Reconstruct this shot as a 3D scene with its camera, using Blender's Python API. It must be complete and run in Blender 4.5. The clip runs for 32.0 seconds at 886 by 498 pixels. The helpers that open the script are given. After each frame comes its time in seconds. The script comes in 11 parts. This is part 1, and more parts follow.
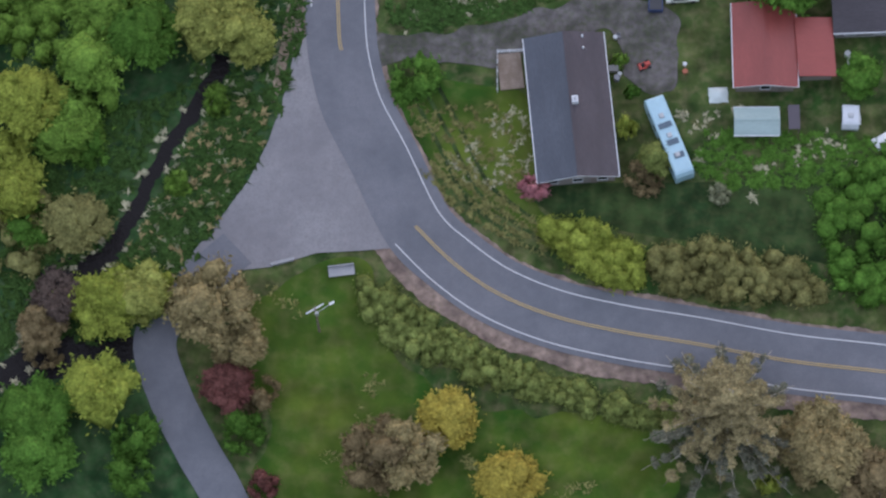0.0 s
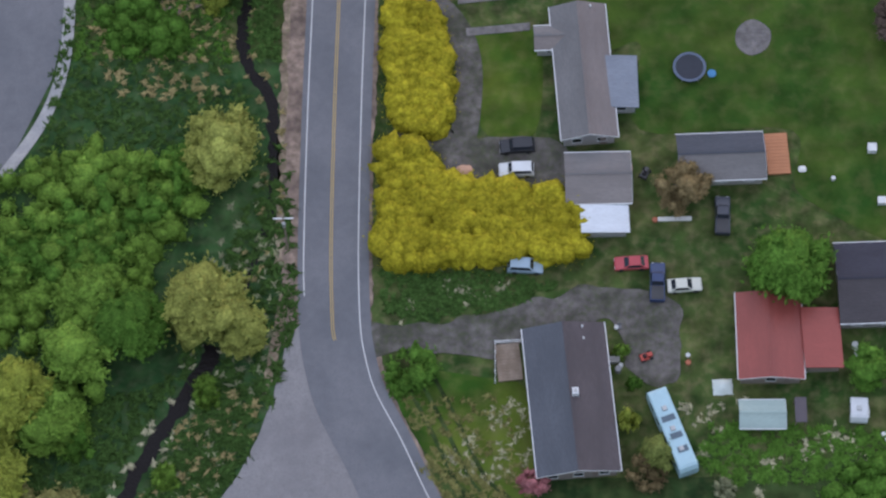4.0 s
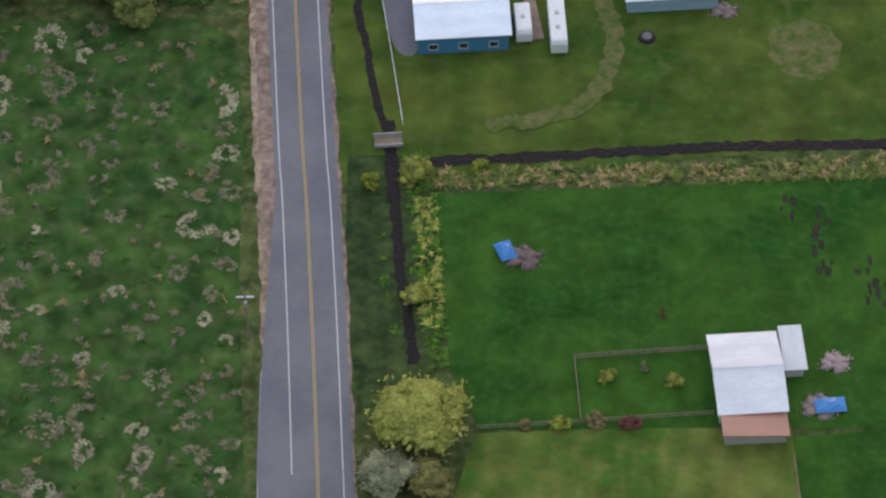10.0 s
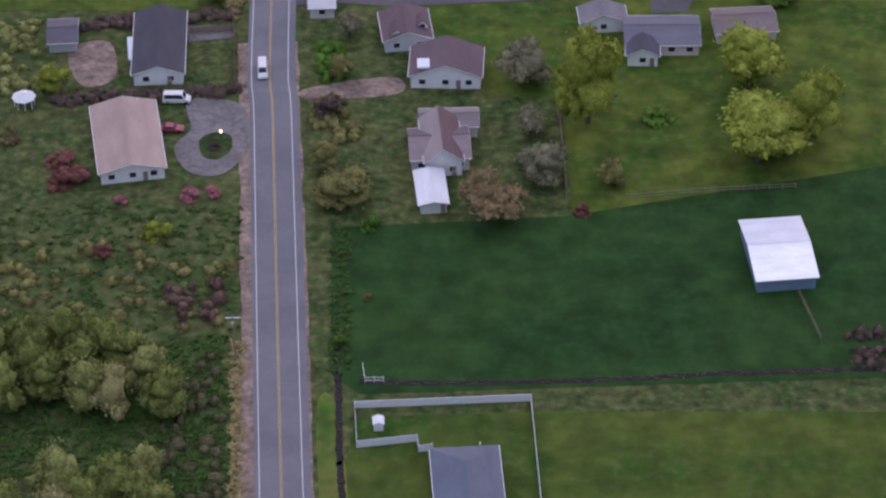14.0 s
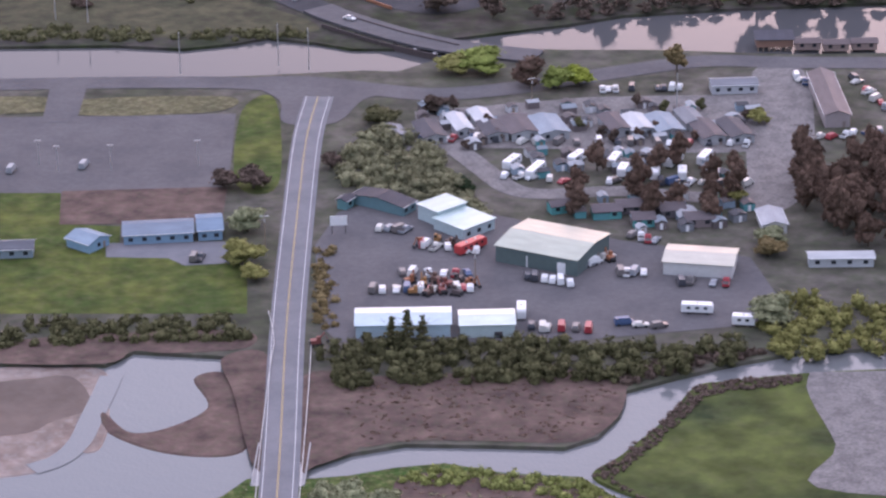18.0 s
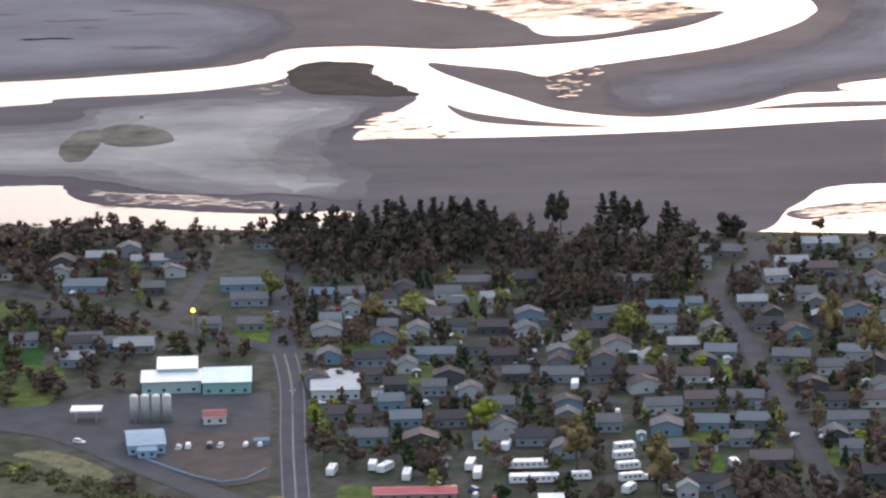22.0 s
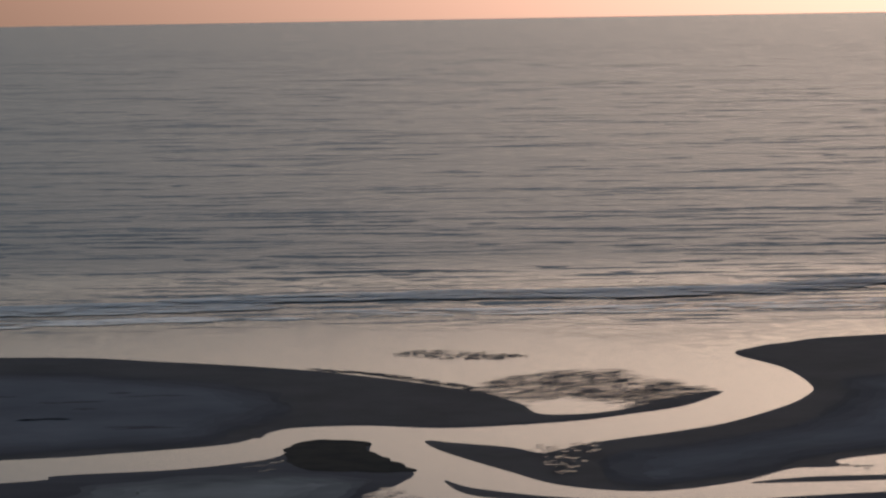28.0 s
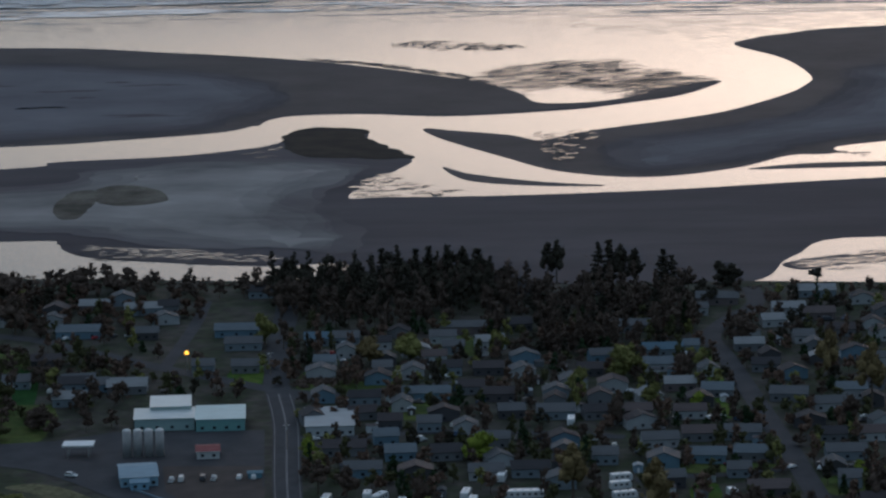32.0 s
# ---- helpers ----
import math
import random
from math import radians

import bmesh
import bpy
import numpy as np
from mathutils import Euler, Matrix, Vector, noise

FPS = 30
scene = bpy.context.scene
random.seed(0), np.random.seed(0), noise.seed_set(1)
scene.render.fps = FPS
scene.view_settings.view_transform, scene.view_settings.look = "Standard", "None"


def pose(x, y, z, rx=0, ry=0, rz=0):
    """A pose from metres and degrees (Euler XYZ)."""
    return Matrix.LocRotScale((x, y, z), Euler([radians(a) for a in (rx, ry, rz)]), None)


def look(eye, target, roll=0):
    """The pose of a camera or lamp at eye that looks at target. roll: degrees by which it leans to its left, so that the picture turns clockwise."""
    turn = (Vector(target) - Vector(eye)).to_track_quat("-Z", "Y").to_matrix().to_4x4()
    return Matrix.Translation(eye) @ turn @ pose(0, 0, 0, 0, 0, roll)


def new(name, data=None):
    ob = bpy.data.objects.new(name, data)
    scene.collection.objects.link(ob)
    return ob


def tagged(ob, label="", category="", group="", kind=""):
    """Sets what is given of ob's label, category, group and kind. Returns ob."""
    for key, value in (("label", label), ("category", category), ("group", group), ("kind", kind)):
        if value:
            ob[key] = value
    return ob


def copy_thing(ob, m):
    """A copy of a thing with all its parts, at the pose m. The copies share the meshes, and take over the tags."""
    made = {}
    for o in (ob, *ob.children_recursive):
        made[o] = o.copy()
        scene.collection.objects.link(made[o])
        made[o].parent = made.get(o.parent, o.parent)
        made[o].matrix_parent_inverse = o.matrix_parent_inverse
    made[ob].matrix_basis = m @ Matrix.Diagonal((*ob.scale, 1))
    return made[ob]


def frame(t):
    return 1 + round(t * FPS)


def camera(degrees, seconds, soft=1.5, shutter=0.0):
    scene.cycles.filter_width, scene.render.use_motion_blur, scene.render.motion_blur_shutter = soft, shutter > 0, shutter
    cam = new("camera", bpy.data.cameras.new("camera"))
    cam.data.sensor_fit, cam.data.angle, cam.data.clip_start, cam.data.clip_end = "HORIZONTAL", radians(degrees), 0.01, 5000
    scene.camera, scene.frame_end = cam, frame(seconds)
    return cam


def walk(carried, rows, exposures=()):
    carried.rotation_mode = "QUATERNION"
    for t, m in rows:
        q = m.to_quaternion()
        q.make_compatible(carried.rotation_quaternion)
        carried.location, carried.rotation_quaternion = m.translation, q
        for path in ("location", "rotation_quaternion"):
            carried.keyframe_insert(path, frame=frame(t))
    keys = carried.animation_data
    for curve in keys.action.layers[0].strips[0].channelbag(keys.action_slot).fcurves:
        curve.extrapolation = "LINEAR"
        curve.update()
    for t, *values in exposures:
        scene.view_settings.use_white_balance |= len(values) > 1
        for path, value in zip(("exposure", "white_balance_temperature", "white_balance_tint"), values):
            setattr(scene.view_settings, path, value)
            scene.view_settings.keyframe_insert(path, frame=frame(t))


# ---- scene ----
# The camera: high over a road, tilting up from the houses below to the sea, and down again.
PATH = [
    (0.0, 1.11, -11.82, 374.32, 2.501, -71.234, -3.514),
    (0.5, 0.99, -11.34, 373.00, 2.258, -70.359, -3.251),
    (1.0, 0.73, -10.85, 371.72, 2.046, -69.670, -3.092),
    (1.5, 0.43, -10.43, 370.52, 1.854, -69.170, -2.946),
    (2.0, 0.00, -9.74, 369.15, 1.610, -68.702, -2.682),
    (2.5, -0.58, -8.96, 367.85, 1.345, -68.264, -2.413),
    (3.0, -0.82, -8.35, 366.46, 1.121, -67.088, -2.339),
    (3.5, -0.90, -7.90, 365.25, 1.027, -66.746, -2.065),
    (4.0, -0.48, -7.02, 363.73, 1.007, -65.815, -2.063),
    (4.5, -0.16, -6.48, 362.54, 0.899, -64.204, -2.039),
    (6.5, 0.03, -4.90, 358.31, 0.613, -60.974, -1.465),
    (7.0, -0.03, -4.17, 357.04, 0.485, -59.436, -1.360),
    (7.5, 0.22, -3.36, 356.01, 0.461, -57.984, -1.358),
    (8.0, 0.23, -2.65, 354.83, 0.379, -56.575, -1.294),
    (8.5, -0.00, -2.22, 353.36, 0.214, -55.143, -1.128),
    (9.0, -0.06, -1.52, 352.09, 0.110, -53.751, -1.007),
    (9.5, -0.09, -0.80, 351.02, 0.037, -52.373, -0.920),
    (10.0, 0.00, -0.00, 350.00, 0.000, -51.019, -0.876),
    (10.5, -0.10, 0.71, 348.97, -0.049, -49.619, -0.843),
    (11.0, -0.14, 1.17, 347.96, -0.090, -48.191, -0.810),
    (11.5, -0.08, 1.62, 346.87, -0.132, -46.691, -0.761),
    (12.0, -0.01, 2.27, 345.72, -0.166, -45.177, -0.753),
    (12.5, -0.10, 2.62, 344.65, -0.222, -43.570, -0.794),
    (13.0, -0.13, 2.72, 343.46, -0.254, -41.865, -0.730),
    (13.5, 0.31, 2.76, 342.25, -0.239, -40.100, -0.677),
    (15.5, 5.09, 2.31, 336.01, 0.130, -32.245, -0.981),
    (16.0, 5.81, 2.40, 334.39, 0.138, -30.199, -0.997),
    (16.5, 5.94, 2.26, 332.88, 0.089, -28.172, -0.979),
    (17.0, 6.00, 2.41, 331.74, 0.024, -26.268, -0.934),
    (17.5, 6.22, 2.52, 330.56, -0.012, -24.510, -0.948),
    (18.0, 6.21, 2.86, 329.44, -0.065, -22.996, -0.930),
    (18.5, 6.15, 2.93, 327.89, -0.106, -21.616, -0.901),
    (19.0, 6.28, 3.11, 326.53, -0.129, -20.330, -0.904),
    (19.5, 6.16, 3.25, 325.13, -0.168, -19.101, -0.870),
    (20.0, 5.90, 3.44, 324.05, -0.213, -17.883, -0.858),
    (20.5, 5.75, 3.52, 323.17, -0.255, -16.654, -0.894),
    (21.0, 5.73, 3.59, 322.21, -0.281, -15.387, -0.908),
    (21.5, 5.63, 3.79, 321.02, -0.306, -14.043, -0.864),
    (22.0, 5.35, 4.15, 319.83, -0.339, -12.607, -0.862),
    (22.5, 5.32, 4.64, 318.79, -0.368, -11.082, -0.911),
    (23.0, 4.99, 4.80, 317.38, -0.407, -9.420, -0.863),
    (23.5, 4.63, 4.70, 315.77, -0.449, -7.623, -0.892),
    (24.0, 4.51, 4.66, 313.98, -0.475, -6.090, -0.879),
    (24.5, 4.48, 4.72, 312.21, -0.496, -5.826, -0.921),
    (25.0, 4.48, 4.85, 310.44, -0.504, -5.653, -0.916),
    (25.5, 4.51, 4.94, 308.65, -0.507, -5.507, -0.909),
    (27.5, 4.64, 4.96, 301.27, -0.521, -4.998, -0.943),
    (28.0, 4.63, 5.03, 299.79, -0.529, -4.912, -0.984),
    (28.5, 4.72, 5.17, 298.48, -0.541, -4.671, -0.988),
    (29.0, 4.81, 5.19, 297.19, -0.543, -4.581, -0.963),
    (29.5, 4.71, 4.91, 295.98, -0.541, -5.078, -0.956),
    (30.0, 4.73, 4.66, 294.72, -0.532, -6.255, -0.956),
    (30.5, 4.78, 4.45, 293.39, -0.510, -7.442, -0.939),
    (31.0, 4.98, 4.45, 292.00, -0.498, -7.961, -0.980),
    (31.5, 5.34, 4.61, 290.52, -0.461, -9.464, -1.023),
    (32.0, 5.66, 4.70, 289.05, -0.434, -10.513, -0.953),
]
cam = camera(16.65, 32.0, soft=2.4)
walk(cam, [(t, pose(x, y, z, 90 + pitch, 0, yaw) @ pose(0, 0, 0, 0, 0, roll)) for t, x, y, z, yaw, pitch, roll in PATH],
     exposures=[(0, 1.3, 5500, 20), (4, 1.3, 5600, 18), (7, 1.38, 5600, 22), (9, 1.25, 6000, 18), (10, 1.25, 6000, 18), (11, 0.9, 5900, 24), (13, 1.0, 5800, 30), (16, 1.72, 5400, 46), (18, 1.92, 5750, 34), (19, 1.95, 5900, 30), (20, 2.12, 5900, 28), (21, 2.42, 6000, 28), (22, 1.9, 5900, 16), (22.5, 1.05, 5800, 14), (23, 0.58, 5550, 5),
                (24, -0.38, 5600, 2), (25, -0.8, 5500, 3), (29, -0.93, 5250, 5), (30.5, -0.88, 5080, 0), (32, -0.15, 4950, 3)])

# ---- light: an evening sky with the sun just over the sea ----
SUN_ELEVATION, SUN_TURN = 3.0, 12.0
world = bpy.data.worlds.new("evening_sky")
scene.world = world
world.use_nodes = True
sky = world.node_tree.nodes.new("ShaderNodeTexSky")
sky.sky_type, sky.sun_disc = "NISHITA", False
sky.sun_elevation, sky.sun_rotation = radians(SUN_ELEVATION), radians(SUN_TURN)
sky.air_density, sky.dust_density, sky.ozone_density = 1.0, 2.0, 1.5
background = world.node_tree.nodes["Background"]
veil = world.node_tree.nodes.new("ShaderNodeHueSaturation")
veil.inputs["Saturation"].default_value, veil.inputs["Hue"].default_value = 0.72, 0.488
world.node_tree.links.new(sky.outputs[0], veil.inputs["Color"])
world.node_tree.links.new(veil.outputs[0], background.inputs[0])
background.inputs[1].default_value = 0.15
# Added wide lamp, nearly overhead, in place of light from the overcast dome.
dome_lamp = new("dome_lamp", bpy.data.lights.new("dome_lamp", "SUN"))
dome_lamp.data.energy, dome_lamp.data.angle, dome_lamp.data.color = 0.90, radians(120), (1.0, 0.97, 0.94)
dome_lamp.matrix_world = look((0, 280, 1900), (0, 0, 0))

from mathutils.geometry import tessellate_polygon


# ---- materials ----
def surface(name, c1, c2, rough=0.8, big=0.15, fine=2.0, bump=0.3, metallic=0.0, c3=None, vary=0.0, island=0.0, spec=0.3, stretch=(1, 1, 1), ramp=(0.38, 0.62), mottle=0.0, world_scale=False):
    """Two colours mixed at a broad scale, a third one in fine grains, and relief. vary: by object; island: by loose piece; mottle: lighter and darker clumps at a middle scale."""
    m = bpy.data.materials.new(name)
    m.use_nodes = True
    n, l = m.node_tree.nodes, m.node_tree.links
    b = n["Principled BSDF"]
    co, mp = n.new("ShaderNodeTexCoord"), n.new("ShaderNodeMapping")
    mp.inputs["Scale"].default_value = stretch
    l.new(n.new("ShaderNodeNewGeometry").outputs["Position"] if world_scale else co.outputs["Object"], mp.inputs[0])
    na, nb = n.new("ShaderNodeTexNoise"), n.new("ShaderNodeTexNoise")
    na.inputs["Scale"].default_value, na.inputs["Detail"].default_value = big, 8
    na.inputs["Roughness"].default_value = 0.62
    nb.inputs["Scale"].default_value, nb.inputs["Detail"].default_value = fine, 5
    l.new(mp.outputs[0], na.inputs["Vector"]), l.new(mp.outputs[0], nb.inputs["Vector"])
    ra = n.new("ShaderNodeValToRGB")
    ra.color_ramp.elements[0].position, ra.color_ramp.elements[1].position = ramp
    ra.color_ramp.elements[0].color, ra.color_ramp.elements[1].color = (*c1, 1), (*c2, 1)
    l.new(na.outputs[0], ra.inputs[0])
    mix = n.new("ShaderNodeMix")
    mix.data_type, mix.blend_type = "RGBA", "MIX"
    rb = n.new("ShaderNodeValToRGB")
    rb.color_ramp.elements[0].position, rb.color_ramp.elements[1].position = 0.45, 0.7
    rb.color_ramp.elements[0].color, rb.color_ramp.elements[1].color = (0, 0, 0, 1), (0.5, 0.5, 0.5, 1)
    l.new(nb.outputs[0], rb.inputs[0]), l.new(rb.outputs[0], mix.inputs[0])
    l.new(ra.outputs[0], mix.inputs[6])
    mix.inputs[7].default_value = (*(c3 or [0.7 * (a + e) / 2 for a, e in zip(c1, c2)]), 1)
    out = mix.outputs[2]
    if mottle:
        nc, hs, mr = n.new("ShaderNodeTexNoise"), n.new("ShaderNodeHueSaturation"), n.new("ShaderNodeMapRange")
        nc.inputs["Scale"].default_value, nc.inputs["Detail"].default_value = 1.3 * (big * fine) ** 0.5, 4
        mr.inputs[1].default_value, mr.inputs[2].default_value, mr.inputs[3].default_value, mr.inputs[4].default_value = 0.32, 0.68, 1 - mottle, 1 + mottle
        l.new(mp.outputs[0], nc.inputs["Vector"]), l.new(nc.outputs[0], mr.inputs[0]), l.new(mr.outputs[0], hs.inputs["Value"]), l.new(out, hs.inputs["Color"])
        out = hs.outputs[0]
    for amount, node, socket in ((vary, "ShaderNodeObjectInfo", "Random"), (island, "ShaderNodeNewGeometry", "Random Per Island")):
        if amount:
            info, hs, mr = n.new(node), n.new("ShaderNodeHueSaturation"), n.new("ShaderNodeMapRange")
            mr.inputs[3].default_value, mr.inputs[4].default_value = 1 - amount, 1 + amount
            l.new(info.outputs[socket], mr.inputs[0]), l.new(mr.outputs[0], hs.inputs["Value"])
            l.new(out, hs.inputs["Color"])
            out = hs.outputs[0]
    l.new(out, b.inputs["Base Color"])
    b.inputs["Roughness"].default_value, b.inputs["Metallic"].default_value = rough, metallic
    b.inputs["Specular IOR Level"].default_value = spec
    if bump:
        bp = n.new("ShaderNodeBump")
        bp.inputs["Strength"].default_value, bp.inputs["Distance"].default_value = bump, 0.3
        l.new(nb.outputs[0], bp.inputs["Height"]), l.new(bp.outputs[0], b.inputs["Normal"])
    return m


SEA_SLOPE = 0.131


def water(name, colour, rough, wave, scale, stretch, fine=3.0, height=1.0, open_sea=False):
    """Deep water with two trains of ripples. open_sea: the bent far sheet shines like the level water that it stands for."""
    m = bpy.data.materials.new(name)
    m.use_nodes = True
    n, l = m.node_tree.nodes, m.node_tree.links
    b = n["Principled BSDF"]
    b.inputs["Base Color"].default_value = (*colour, 1)
    b.inputs["Roughness"].default_value, b.inputs["IOR"].default_value = rough, 1.33
    co, mp = n.new("ShaderNodeTexCoord"), n.new("ShaderNodeMapping")
    mp.inputs["Scale"].default_value = stretch
    l.new(co.outputs["Object"], mp.inputs[0])
    na, nb, add = n.new("ShaderNodeTexNoise"), n.new("ShaderNodeTexNoise"), n.new("ShaderNodeMath")
    na.inputs["Scale"].default_value, na.inputs["Detail"].default_value = scale, 1
    nb.inputs["Scale"].default_value, nb.inputs["Detail"].default_value = scale * fine, 0
    add.operation = "ADD"
    l.new(mp.outputs[0], na.inputs["Vector"]), l.new(mp.outputs[0], nb.inputs["Vector"])
    l.new(na.outputs[0], add.inputs[0]), l.new(nb.outputs[0], add.inputs[1])
    bp = n.new("ShaderNodeBump")
    bp.inputs["Strength"].default_value, bp.inputs["Distance"].default_value = wave, height
    l.new(add.outputs[0], bp.inputs["Height"]), l.new(bp.outputs[0], b.inputs["Normal"])
    if open_sea:
        geo, sep, rise, up, total = n.new("ShaderNodeNewGeometry"), n.new("ShaderNodeSeparateXYZ"), n.new("ShaderNodeMapRange"), n.new("ShaderNodeCombineXYZ"), n.new("ShaderNodeVectorMath")
        l.new(co.outputs["Object"], sep.inputs[0]), l.new(sep.outputs["Y"], rise.inputs[0])
        rise.inputs[1].default_value, rise.inputs[2].default_value, rise.inputs[3].default_value, rise.inputs[4].default_value = 2760, 3000, 0.0, 0.36 * SEA_SLOPE
        ease, both = n.new("ShaderNodeMapRange"), n.new("ShaderNodeMath")
        ease.inputs[1].default_value, ease.inputs[2].default_value, ease.inputs[3].default_value, ease.inputs[4].default_value = 3150, 4600, 0.0, -0.19 * SEA_SLOPE
        l.new(sep.outputs["Y"], ease.inputs[0]), l.new(rise.outputs[0], both.inputs[0]), l.new(ease.outputs[0], both.inputs[1])
        l.new(both.outputs[0], up.inputs["Y"]), l.new(geo.outputs["Normal"], total.inputs[0]), l.new(up.outputs[0], total.inputs[1])
        unit = n.new("ShaderNodeVectorMath")
        unit.operation = "NORMALIZE"
        l.new(total.outputs[0], unit.inputs[0]), l.new(unit.outputs[0], bp.inputs["Normal"])
    return m


def plain(name, c, rough=0.5, metallic=0.0, emit=0.0, spec=0.5, vary=0.0):
    """A small thing's paint, with slight mottling."""
    m = surface(name, c, [0.9 * v for v in c], rough, 0.7, 6.0, 0.04, metallic, [0.82 * v for v in c], vary, spec=spec)
    if emit:
        m.node_tree.nodes["Principled BSDF"].inputs["Emission Color"].default_value = (*c, 1)
        m.node_tree.nodes["Principled BSDF"].inputs["Emission Strength"].default_value = emit
    return m


